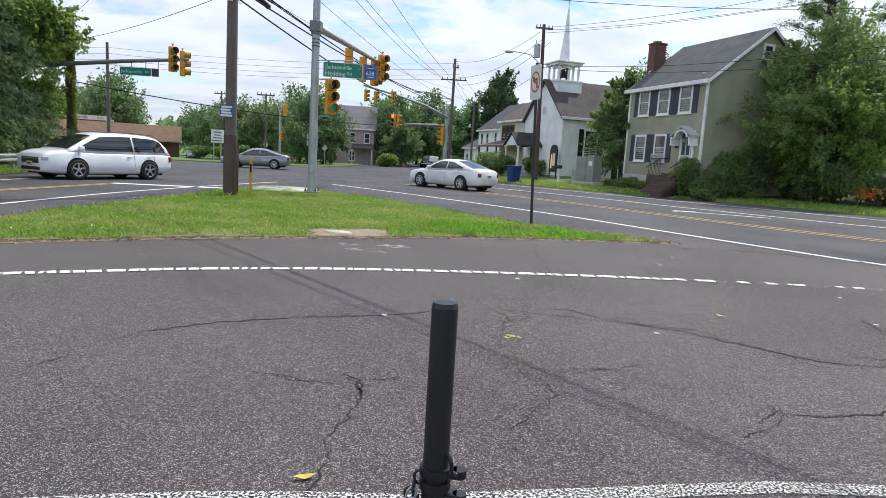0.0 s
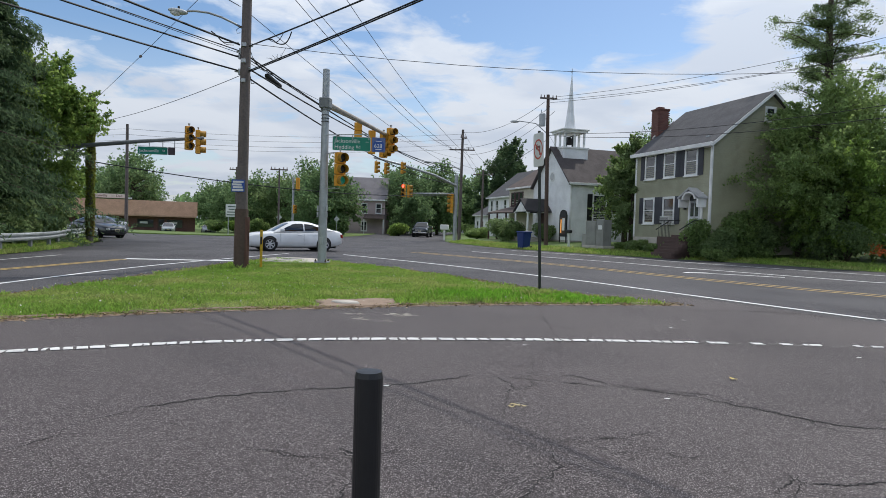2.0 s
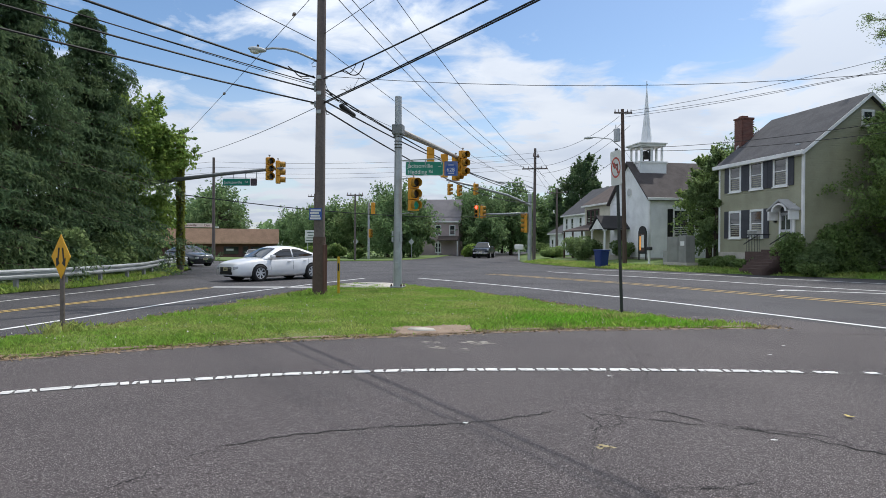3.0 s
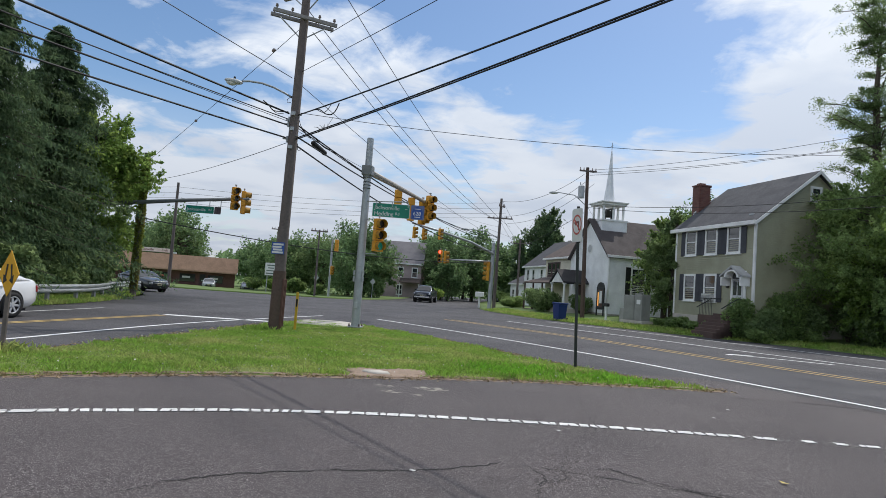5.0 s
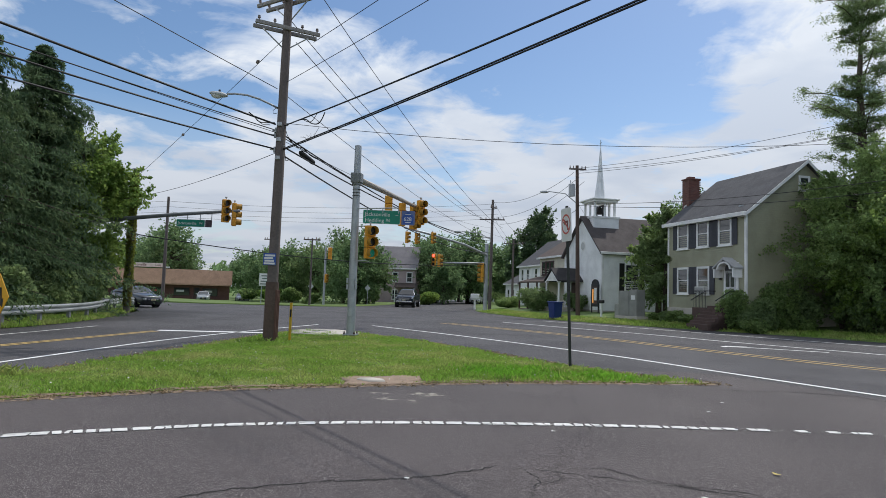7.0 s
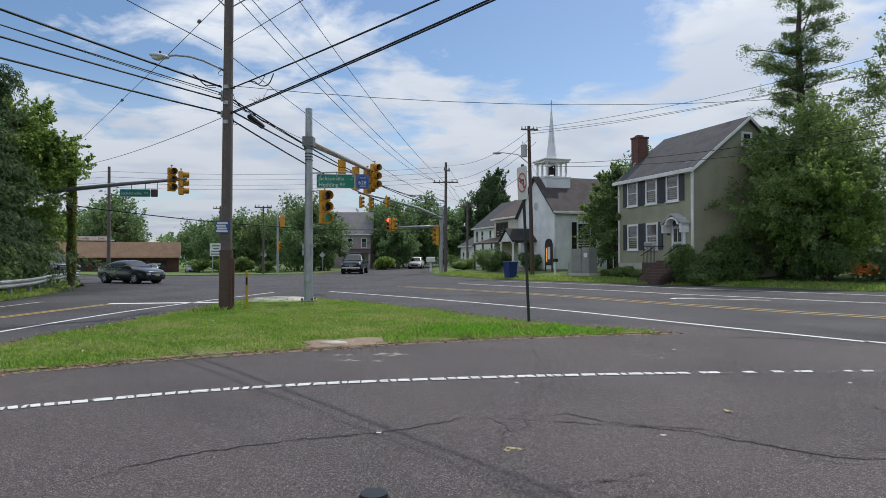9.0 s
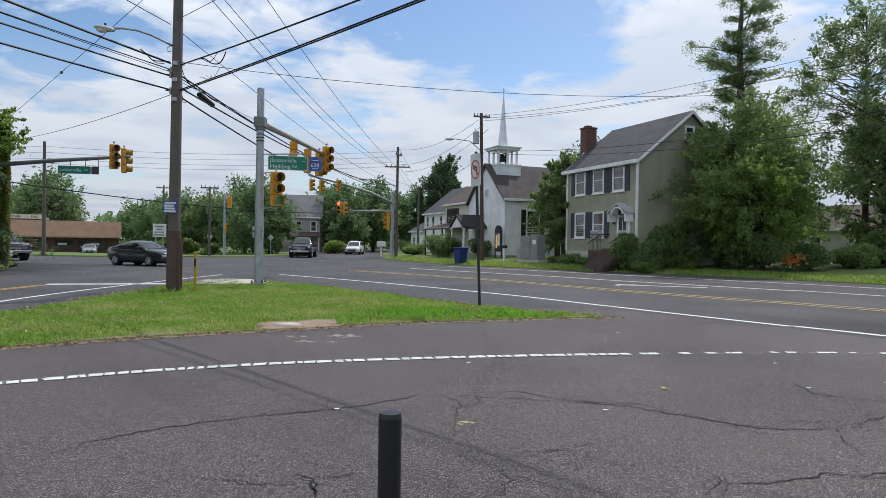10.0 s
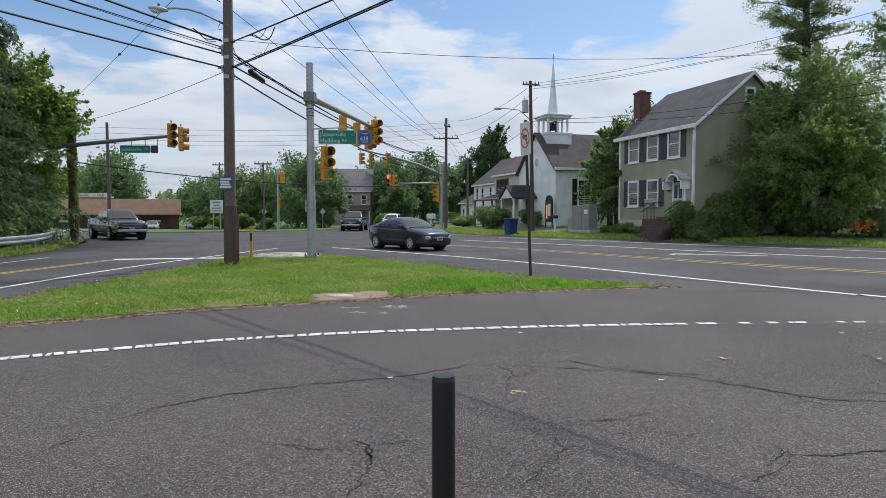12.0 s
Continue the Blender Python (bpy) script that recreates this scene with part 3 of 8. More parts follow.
def signal_head(label, at, sections=3, lit=None, s=1.0, group="signal heads"):
    """A traffic signal: one housing a section, each with a visor and a lens; it faces -y, hung from its top."""
    ob = thing("traffic_signal", label, "traffic light", group, "", at)
    for i in range(sections):
        z = -0.37 * i * s
        bm = bmesh.new()
        box(bm, -0.17 * s, 0.17 * s, -0.09 * s, 0.12 * s, z - 0.36 * s, z, 0.025 * s)
        housing = part("housing", bm, SIGNAL_YELLOW, ob, smooth=False)
        bm = bmesh.new()
        ring = 14
        rows = []
        for y, r in ((-0.09, 0.155), (-0.33, 0.15)):
            rows.append([(0.155 * s * math.cos(a), y * s, z - 0.18 * s + 0.155 * s * math.sin(a)) for a in [radians(-50 + 280 * k / ring) for k in range(ring + 1)]])
        vs = [[bm.verts.new(p) for p in row] for row in rows]
        inn = [[bm.verts.new((p[0] * 0.93, p[1], z - 0.18 * s + (p[2] - z + 0.18 * s) * 0.93)) for p in row] for row in rows]
        for k in range(ring):
            bm.faces.new((vs[0][k], vs[0][k + 1], vs[1][k + 1], vs[1][k]))
            bm.faces.new((inn[0][k + 1], inn[0][k], inn[1][k], inn[1][k + 1]))
            bm.faces.new((vs[1][k], vs[1][k + 1], inn[1][k + 1], inn[1][k]))
        part("visor", bm, SIGNAL_VISOR, housing, "black-lined visor", True)
        bm = bmesh.new()
        disc(bm, (0, -0.085 * s, z - 0.18 * s), 0.14 * s, (0, -1, 0))
        part("lens", bm, {("red", 0): LENS_RED, ("green", 2): LENS_GREEN}.get((lit, i), LENS_DARK), housing, "glowing red lens" if (lit, i) == ("red", 0) else "")
    bm = bmesh.new()
    cyl(bm, (0, 0.02, -0.01), (0, 0.02, 0.12 * s), 0.025 * s)
    box(bm, -0.05, 0.05, -0.02, 0.06, 0.08 * s, 0.14 * s, 0.01)
    part("hanger", bm, STEEL, ob)
    return ob


SIGNAL_VISOR = mat("signal_visor", (0.42, 0.21, 0.015), 0.6, bump=0)


def nearer(k, m):
    """A pose moved towards the eye height at the origin and made smaller with it."""
    eye = Matrix.Translation((0, 0, 1.6))
    return eye @ Matrix.Scale(k, 4) @ eye.inverted() @ m


SIGNAL_K, POLE_K = 0.94, 0.945


def signal_pole():
    ob = thing("signal_pole", "grey galvanised steel signal pole with a long mast arm", "signal pole", at=nearer(SIGNAL_K, pose(-6.43, 23.06, -0.06)))
    bm = bmesh.new()
    cyl(bm, (0, 0, 0.12), (0, 0, 7.18), 0.165, 0.125, 20)
    shaft = part("shaft", bm, STEEL, ob, smooth=False)
    bm = bmesh.new()
    cyl(bm, (0, 0, 7.18), (0, 0, 7.22), 0.13, 0.12, 20)
    part("cap", bm, STEEL, shaft)
    bm = bmesh.new()
    box(bm, -0.24, 0.24, -0.24, 0.24, 0.06, 0.11, 0.01)
    part("base_plate", bm, STEEL, ob)
    for sx in (-1, 1):
        for sy in (-1, 1):
            bm = bmesh.new()
            cyl(bm, (0.19 * sx, 0.19 * sy, -0.02), (0.19 * sx, 0.19 * sy, 0.2), 0.022, seg=8)
            cyl(bm, (0.19 * sx, 0.19 * sy, 0.11), (0.19 * sx, 0.19 * sy, 0.15), 0.04, seg=6)
            part("anchor_bolt", bm, mat("rusty_steel", (0.10, 0.06, 0.045), 0.7, 0.4), ob)
    bm = bmesh.new()
    box(bm, -0.20, 0.20, -0.20, 0.20, 5.78, 6.16, 0.03)
    cyl(bm, (0, 0, 5.7), (0, 0, 5.78), 0.18, seg=20)
    part("arm_clamp", bm, mat("weathered_steel", (0.20, 0.21, 0.21), 0.6, 0.3), ob)
    bm = bmesh.new()
    tube(bm, [(0.02, 0.18, 5.95), (0.25, 2.5, 5.98), (0.55, 5.5, 6.0), (0.85, 8.8, 6.02)], [0.125, 0.11, 0.095, 0.08], 14)
    part("mast_arm", bm, mat("arm_steel", (0.40, 0.36, 0.31), 0.55, 0.3), ob, "tapered mast arm of pale steel", True)
    bm = bmesh.new()
    box(bm, -0.07, 0.07, -0.19, -0.15, 0.75, 1.0, 0.02)
    part("hand_hole_cover", bm, STEEL, ob)
    for z in (5.28, 5.4, 5.52):
        bm = bmesh.new()
        cyl(bm, (0, 0, z), (0, 0, z + 0.025), 0.15, seg=20)
        part("strap", bm, BLACK, ob)
    for z in (1.75, 1.98):
        for s in (-1, 1):
            bm = bmesh.new()
            box(bm, 0.17 * s - 0.035, 0.17 * s + 0.035, -0.14, -0.1, z, z + 0.2, 0.01)
            part("push_button", bm, STEEL, ob)
    for z in (2.82, 4.12):
        bm = bmesh.new()
        tube(bm, [(0.1, -0.02, z), (0.45, -0.1, z + 0.03), (0.62, -0.1, z)], 0.02, 6)
        part("bracket", bm, STEEL, ob)
    bm = bmesh.new()
    tube(bm, [(0.1, -0.1, 4.80), (1.7, -0.25, 4.82)], 0.022, 6)
    for x in (0.5, 1.1, 1.7):
        cyl(bm, (x, -0.2, 4.80), (x, -0.2, 4.62), 0.018, seg=6)
    part("sign_bracket", bm, STEEL, ob)
    return ob


signal_pole()


def panel(bm, x0, x1, z0, z1, y0=0.0, y1=0.02, r=0.04):
    pts = []
    for cx, cz, a in ((x1 - r, z1 - r, 0), (x0 + r, z1 - r, 90), (x0 + r, z0 + r, 180), (x1 - r, z0 + r, 270)):
        pts += [(cx + r * math.cos(radians(a + k * 30)), cz + r * math.sin(radians(a + k * 30))) for k in range(4)]
    plate(bm, pts, y0, y1)


def street_sign(label, at, lines, w, h, size, bars=None):
    ob = thing("street_sign", label, "street sign", "", "", at)
    bm = bmesh.new()
    panel(bm, 0, w, 0, h)
    part("panel", bm, SIGN_WHITE, ob)
    bm = bmesh.new()
    panel(bm, 0.015, w - 0.015, 0.015, h - 0.015, -0.004, 0.001)
    part("face", bm, SIGN_GREEN, ob, "green reflective face")
    for text, x, z, sz in lines:
        letters(text, sz, SIGN_WHITE, ob, Matrix.Translation((x, -0.006, z)))
    return ob


street_sign("green street sign reading Jacksonville Hedding Rd on the signal pole", nearer(SIGNAL_K, pose(-6.10, 22.92, 4.18, 0, 0, 10)), [("Jacksonville", 0.07, 0.29, 0.205), ("–", 1.22, 0.29, 0.205), ("Hedding", 0.07, 0.06, 0.215), ("Rd", 0.86, 0.10, 0.15)], 1.40, 0.52, 0.2)
ob = thing("route_sign", "blue county route shield numbered 628 on the signal pole", "road sign", at=nearer(SIGNAL_K, pose(-4.68, 23.17, 4.17, 0, 0, 10)))
bm = bmesh.new(); panel(bm, 0, 0.50, 0, 0.54); part("panel", bm, mat("sign_navy", (0.10, 0.14, 0.30), 0.45, bump=0), ob)
bm = bmesh.new(); plate(bm, [(0.07, 0.04), (0.43, 0.04), (0.46, 0.3), (0.42, 0.38), (0.25, 0.51), (0.08, 0.38), (0.04, 0.3)], -0.004, 0.001); part("face", bm, SIGN_BLUE, ob)
letters("628", 0.2, SIGN_WHITE, ob, Matrix.Translation((0.085, -0.006, 0.16)))
for z in (0.39, 0.085):
    bm = bmesh.new(); box(bm, 0.14, 0.36, -0.006, 0, z, z + 0.025); part("small_print", bm, SIGN_WHITE, ob)

# heads by the pole and at the end of its arm
signal_head("yellow traffic signal bracketed to the steel pole", nearer(SIGNAL_K, pose(-5.80, 22.98, 4.10, 0, 0, 40)), lit="green", s=1.12)
signal_head("yellow traffic signal hung on the mast arm", nearer(SIGNAL_K, pose(-5.75, 31.2, 6.05, 0, 0, 60)), s=1.12)
signal_head("yellow traffic signal hung on the mast arm", nearer(SIGNAL_K, pose(-5.38, 31.1, 6.28, 0, 0, 48)), s=1.12)
signal_head("yellow traffic signal seen from behind on the mast arm", nearer(SIGNAL_K, pose(-6.3, 27.9, 6.0, 0, 0, 190)), s=1.0)
signal_head("yellow traffic signal seen from behind on the mast arm", nearer(SIGNAL_K, pose(-6.0, 29.5, 5.9, 0, 0, 190)), s=1.0)

# the left arm, carried by the vine-covered pole
ob = thing("signal_mast", "dark steel mast arm reaching out of the trees", "mast arm", at=pose(-22.4, 31.6, 0.02))
bm = bmesh.new(); cyl(bm, (-1.35, 0, 0), (-1.35, 0, 5.2), 0.13, 0.11, 16); part("shaft", bm, STEEL, ob)
bm = bmesh.new(); tube(bm, [(-1.35, 0, 4.95), (0, 0, 5.1), (3.5, 0.2, 5.45), (6.9, 0.4, 5.72)], [0.12, 0.12, 0.10, 0.08], 12); part("mast_arm", bm, mat("weathered_steel", (0.2, 0.21, 0.21), 0.6, 0.3), ob, "", True)
for x in (4.0, 4.75, 5.4):
    bm = bmesh.new(); cyl(bm, (x, 0.25, 5.15), (x, 0.25, 5.5), 0.02, seg=6); part("hanger", bm, STEEL, ob)
signal_head("yellow traffic signal at the end of the dark mast arm", pose(-16.25, 31.9, 6.32, 0, 0, 48), s=1.12)
signal_head("yellow traffic signal turned away on the dark mast arm", pose(-15.83, 32.1, 6.15, 0, 0, 110), s=1.12)
street_sign("green street sign reading Jacksonville Rd below the mast arm", pose(-18.95, 31.7, 4.80, 0, 0, 8), [("Jacksonville", 0.08, 0.12, 0.22), ("Rd", 1.25, 0.16, 0.15)], 1.55, 0.40, 0.22)
ob = thing("emblem_sign", "small dark square emblem beside the street sign", "sign", at=pose(-17.40, 31.92, 4.80, 0, 0, 8))
bm = bmesh.new(); panel(bm, 0, 0.36, 0, 0.40); part("panel", bm, mat("emblem_brown", (0.07, 0.05, 0.06), 0.5), ob)

# the far pole with two arms
ob = thing("signal_pole", "grey steel signal pole with two mast arms across the junction", "signal pole", at=pose(-4.15, 61.0, 0.03))
bm = bmesh.new(); cyl(bm, (0, 0, 0), (0, 0, 6.5), 0.2, 0.17, 16); part("shaft", bm, STEEL, ob)
bm = bmesh.new(); tube(bm, [(0, -0.1, 5.4), (-1.8, -3.6, 6.1), (-4.0, -7.6, 6.55), (-5.9, -11, 6.8)], [0.14, 0.12, 0.1, 0.08], 12); part("mast_arm", bm, STEEL, ob, "", True)
bm = bmesh.new(); tube(bm, [(-0.1, 0, 4.62), (-4.9, -0.1, 4.55)], [0.1, 0.07], 10); part("mast_arm", bm, STEEL, ob, "", True)
signal_head("yellow traffic signal with its red light lit", pose(-9.25, 60.7, 5.45, 0, 0, -8), lit="red", s=1.12)
signal_head("yellow traffic signal seen from the side", pose(-8.75, 60.8, 5.40, 0, 0, 85), s=1.12)
signal_head("yellow traffic signal of four sections on the far pole", pose(-4.55, 60.85, 4.62, 0, 0, -75), 4, s=1.25)
for x, y, z, r in ((-9.9, 50.2, 6.55, 70), (-9.3, 51.2, 6.55, 70), (-7.9, 50.9, 6.6, 80)):
    signal_head("yellow traffic signal with dark visors on the far arm", pose(x, y, z, 0, 0, r), s=0.85)
# corner pole with a vehicle head and a small one
ob = thing("signal_pole", "thin steel corner pole with two signals", "signal pole", at=pose(-20.0, 59.9, 0.1))
bm = bmesh.new(); cyl(bm, (0, 0, 0), (0, 0, 5.75), 0.12, 0.1, 12); part("shaft", bm, STEEL, ob)
signal_head("yellow traffic signal on the corner pole", pose(-19.55, 59.9, 5.75, 0, 0, 190), s=1.1)
signal_head("small dark signal on the corner pole", pose(-19.80, 59.75, 3.1, 0, 0, 60), 3, s=0.75)


def regulatory():
    ob = thing("no_left_turn_sign", "faded white sign forbidding a turn on a dark steel post", "road sign", at=nearer(0.945, pose(1.13, 15.12, 0.0, 0, -2.2, 0)))
    bm = bmesh.new(); box(bm, -0.033, 0.033, -0.035, 0.035, -0.1, 3.82, 0.006); part("post", bm, mat("dark_green_steel", (0.035, 0.04, 0.034), 0.6, 0.3, vary=0.2, grain=20), ob)
    bm = bmesh.new(); m = pose(-0.03, -0.08, 0, 0, 0, -64)
    panel(bm, -0.23, 0.23, 2.98, 3.76, 0, 0.012, 0.05)
    face = part("panel", bm, SIGN_WHITE, ob); face.matrix_basis = m
    bm = bmesh.new()
    n = 28
    a = [[bm.verts.new((r * math.cos(2 * math.pi * k / n), -0.004, 3.38 + 1.15 * r * math.sin(2 * math.pi * k / n))) for k in range(n)] for r in (0.205, 0.17)]
    for k in range(n):
        bm.faces.new((a[0][k], a[0][(k + 1) % n], a[1][(k + 1) % n], a[1][k]))
    plate(bm, [(-0.145, 3.50), (-0.12, 3.53), (0.14, 3.26), (0.115, 3.23)], -0.006, -0.002)
    part("ring", bm, SIGN_RED, face, "faded red prohibition ring")
    bm = bmesh.new()
    plate(bm, [(0.05, 3.24), (0.095, 3.24), (0.095, 3.46), (-0.04, 3.46), (-0.04, 3.51), (-0.13, 3.43), (-0.04, 3.35), (-0.04, 3.41), (0.05, 3.41)], -0.005, -0.001)
    part("arrow", bm, mat("faded_print", (0.22, 0.08, 0.07), 0.6), face, "faded turn arrow")


regulatory()
ob = thing("warning_sign", "yellow diamond sign with two parting arrows on a post", "road sign", at=pose(-8.93, 9.95, 0.03))
bm = bmesh.new(); box(bm, -0.04, 0.04, -0.02, 0.02, -0.05, 1.5, 0.006); part("post", bm, WOOD_POLE, ob)
bm = bmesh.new(); plate(bm, [(0, 0.94), (0.21, 1.34), (0, 1.74), (-0.21, 1.34)], -0.035, -0.022); face = part("panel", bm, SIGN_YELLOW, ob); face.matrix_basis = pose(0, 0, 0, 0, 0, -3)
for s in (-1, 1):
    bm = bmesh.new()
    plate(bm, [(s * x, z) for x, z in ((0.025, 1.50), (0.055, 1.50), (0.075, 1.30), (0.105, 1.32), (0.095, 1.16), (0.025, 1.22), (0.05, 1.26))][::s], -0.04, -0.036)
    part("arrow", bm, BLACK, face)

# the utility pole on the island
POLE = Vector((-7.59, 18.33, 0))


def utility_pole():
    ob = thing("utility_pole", "weathered brown wooden utility pole with crossarms and street lamp", "utility pole", at=nearer(POLE_K, pose(-8.03, 19.4, -0.1, 0, 0.4, 0)))
    bm = bmesh.new(); cyl(bm, (0, 0, -0.1), (0, 0, 12.6), 0.185, 0.125, 18); part("shaft", bm, WOOD_POLE, ob)
    bm = bmesh.new(); cyl(bm, (0.0, 0.0, -0.1), (0.0, 0.0, 1.95), 0.215, 0.205, 18); part("base_sleeve", bm, DARK_POLE, ob, "darker reinforcing sleeve round the foot")
    for a in range(3):
        bm = bmesh.new(); box(bm, 0.16 + 0.04 * (a == 1), 0.23, -0.12 + a * 0.09, -0.07 + a * 0.09, 0.0, 1.7, 0.008); part("steel_strip", bm, mat("rusty_strip", (0.12, 0.06, 0.045), 0.7, 0.2), ob)
    grey = mat("crossarm_wood", (0.30, 0.28, 0.26), 0.85, vary=0.2, grain=14)
    for z, rz, half in ((11.25, -24, 1.25), (10.25, 36, 1.05)):
        for off in (-0.2, 0.2):
            bm = bmesh.new(); box(bm, -half, half, off - 0.045, off + 0.045, z - 0.06, z + 0.06, 0.01); a = part("crossarm", bm, grey, ob); a.matrix_basis = pose(0, 0, 0, 0, 0, rz)
            for x in (-half + 0.1, -0.45, 0.45, half - 0.1):
                bm = bmesh.new(); cyl(bm, (x, off, z + 0.06), (x, off, z + 0.2), 0.025, 0.015, 8); cyl(bm, (x, off, z + 0.12), (x, off, z + 0.15), 0.05, seg=10); cyl(bm, (x, off, z + 0.17), (x, off, z + 0.2), 0.04, seg=10)
                part("insulator", bm, mat("porcelain", (0.28, 0.22, 0.19), 0.3, bump=0), a)
        for s in (-1, 1):
            bm = bmesh.new(); tube(bm, [(s * 0.75, 0.15, z - 0.05), (s * 0.05, 0.12, z - 0.6)], 0.022, 6); a = part("brace", bm, STEEL, ob); a.matrix_basis = pose(0, 0, 0, 0, 0, rz)
    lamp = part("lamp_arm", tube_mesh([(-0.1, 0, 7.60), (-0.35, -0.12, 7.72), (-0.7, -0.27, 7.86), (-1.05, -0.42, 7.94), (-1.4, -0.57, 7.94), (-1.62, -0.66, 7.90)], 0.034), STEEL, ob, "curved pipe arm of the street lamp", True)
    bm = bmesh.new()
    bmesh.ops.create_uvsphere(bm, u_segments=16, v_segments=10, radius=1, matrix=pose(-1.84, -0.76, 7.86, 0, 4, 23) @ Matrix.Diagonal((0.29, 0.14, 0.085, 1)))
    head = part("lamp_head", bm, mat("lamp_grey", (0.5, 0.52, 0.52), 0.45), lamp, "grey cobra head", True)
    bm = bmesh.new(); bmesh.ops.create_uvsphere(bm, u_segments=12, v_segments=8, radius=1, matrix=pose(-1.90, -0.79, 7.80, 0, 4, 23) @ Matrix.Diagonal((0.16, 0.10, 0.085, 1))); part("diffuser", bm, mat("lamp_glass", (0.6, 0.6, 0.55), 0.2, bump=0), head, "", True)
    bm = bmesh.new(); cyl(bm, (-1.82, -0.76, 7.93), (-1.82, -0.76, 8.01), 0.035, seg=8); part("photocell", bm, BLACK, head)
    # notices nailed to the pole
    bm = bmesh.new(); box(bm, -0.25, 0.17, -0.25, -0.235, 2.48, 2.86, 0.004); board = part("notice", bm, SIGN_BLUE, ob, "blue and white paper notice")
    bm = bmesh.new()
    for k in range(4):
        box(bm, -0.22 + 0.02 * (k % 2), 0.14 - 0.03 * (k % 3), -0.258, -0.25, 2.505 + 0.085 * k, 2.565 + 0.085 * k)
    part("printed_bars", bm, SIGN_WHITE, board)
    for z in (5.9, 6.5, 7.0):
        bm = bmesh.new(); box(bm, -0.07, 0.07, -0.2, -0.1, z, z + 0.12, 0.01); part("cable_bracket", bm, STEEL, ob)
    return ob


def tube_mesh(pts, r, seg=8):
    bm = bmesh.new()
    tube(bm, pts, r, seg)
    return bm


utility_pole()


def wood_pole(label, x, y, z, h, lean=0.0, arms=(), r=0.15, material=None):
    ob = thing("utility_pole", label, "utility pole", "far poles", "", pose(x, y, z, 0, lean, 0))
    bm = bmesh.new(); cyl(bm, (0, 0, -0.2), (0, 0, h), r, r * 0.7, 12); part("shaft", bm, material or WOOD_POLE, ob)
    for az, half, rot in arms:
        bm = bmesh.new(); box(bm, -half, half, -0.16, -0.07, az - 0.06, az + 0.06, 0.01); a = part("crossarm", bm, WOOD_POLE, ob); a.matrix_basis = pose(0, 0, 0, 0, 0, rot)
        for k in (-0.9, -0.5, 0.5, 0.9):
            bm = bmesh.new(); cyl(bm, (k * half, -0.11, az + 0.06), (k * half, -0.11, az + 0.26), 0.05, 0.03, 8); part("insulator", bm, mat("porcelain", (0.28, 0.22, 0.19), 0.3, bump=0), a)
    return ob


far = wood_pole("tall wooden utility pole behind the far signal pole", -3.8, 62.2, 0.05, 11.0, 0.3, ((9.0, 1.25, 0), (10.2, 0.5, 60)), 0.17)
bm = bmesh.new(); tube(bm, [(0, 0, 7.0), (-1.2, -0.3, 7.6), (-3.0, -0.6, 7.7)], 0.04, 6); arm = part("lamp_arm", bm, STEEL, far)
bm = bmesh.new(); bmesh.ops.create_uvsphere(bm, u_segments=12, v_segments=8, radius=1, matrix=pose(-3.3, -0.65, 7.65) @ Matrix.Diagonal((0.4, 0.17, 0.12, 1))); part("lamp_head", bm, mat("lamp_grey", (0.5, 0.52, 0.52), 0.45), arm, "", True)
wood_pole("wooden utility pole farther down the street", -2.0, 76, 0.1, 8.3, 0, ((7.7, 1.2, 0),), 0.15)
wood_pole("wooden utility pole far down the street", 5.0, 118, 0.4, 11.5, 0, ((10.6, 1.4, 0), (9.3, 1.0, 0)), 0.2)
lampp = wood_pole("leaning wooden utility pole with a transformer and lamp", 3.76, 49.0, 0.3, 11.5, -1.2, ((11.2, 0.7, 20),), 0.17, DARK_POLE)
bm = bmesh.new(); tube(bm, [(-0.1, 0, 8.6), (-0.9, -0.1, 9.3), (-2.3, -0.2, 9.5)], 0.035, 6); arm = part("lamp_arm", bm, STEEL, lampp)
bm = bmesh.new(); bmesh.ops.create_uvsphere(bm, u_segments=12, v_segments=8, radius=1, matrix=pose(-2.5, -0.2, 9.45) @ Matrix.Diagonal((0.36, 0.16, 0.11, 1))); part("lamp_head", bm, mat("lamp_grey", (0.5, 0.52, 0.52), 0.45), arm, "", True)
bm = bmesh.new(); cyl(bm, (-0.42, -0.1, 9.1), (-0.42, -0.1, 10.0), 0.24, seg=16); cyl(bm, (-0.42, -0.1, 10.0), (-0.42, -0.1, 10.08), 0.26, 0.15, 16); cyl(bm, (-0.5, -0.1, 10.05), (-0.5, -0.1, 10.35), 0.04, 0.03, 8); part("transformer", bm, mat("transformer_grey", (0.42, 0.44, 0.45), 0.5), lampp, "grey pole transformer can")
wood_pole("wooden utility pole before the brick shop", -32.8, 53.0, 0.1, 9.5, 0, (), 0.16)
wood_pole("thin wooden pole with one crossarm by the corner", -20.6, 57.6, 0.1, 6.35, 0, ((6.2, 0.8, 10),), 0.1)
wood_pole("wooden pole with a crossarm behind the shop sign", -31.0, 72, 0.1, 7.6, 0, ((7.3, 0.8, 0),), 0.12)
wood_pole("wooden pole wrapped in climbing vines", -21.9, 32.2, 0.05, 8.0, 0, (), 0.17)


def wire(a, b, sag, r, label="black overhead cable sagging between poles", group="overhead cables", material=None):
    a, b = Vector(a), Vector(b)
    pts = [a.lerp(b, k / 20) - Vector((0, 0, 4 * sag * (k / 20) * (1 - k / 20))) for k in range(21)]
    bm = bmesh.new()
    tube(bm, pts, r, 5)
    return tagged(part("overhead_cable", bm, material or CABLE, None), label, "cable", group)


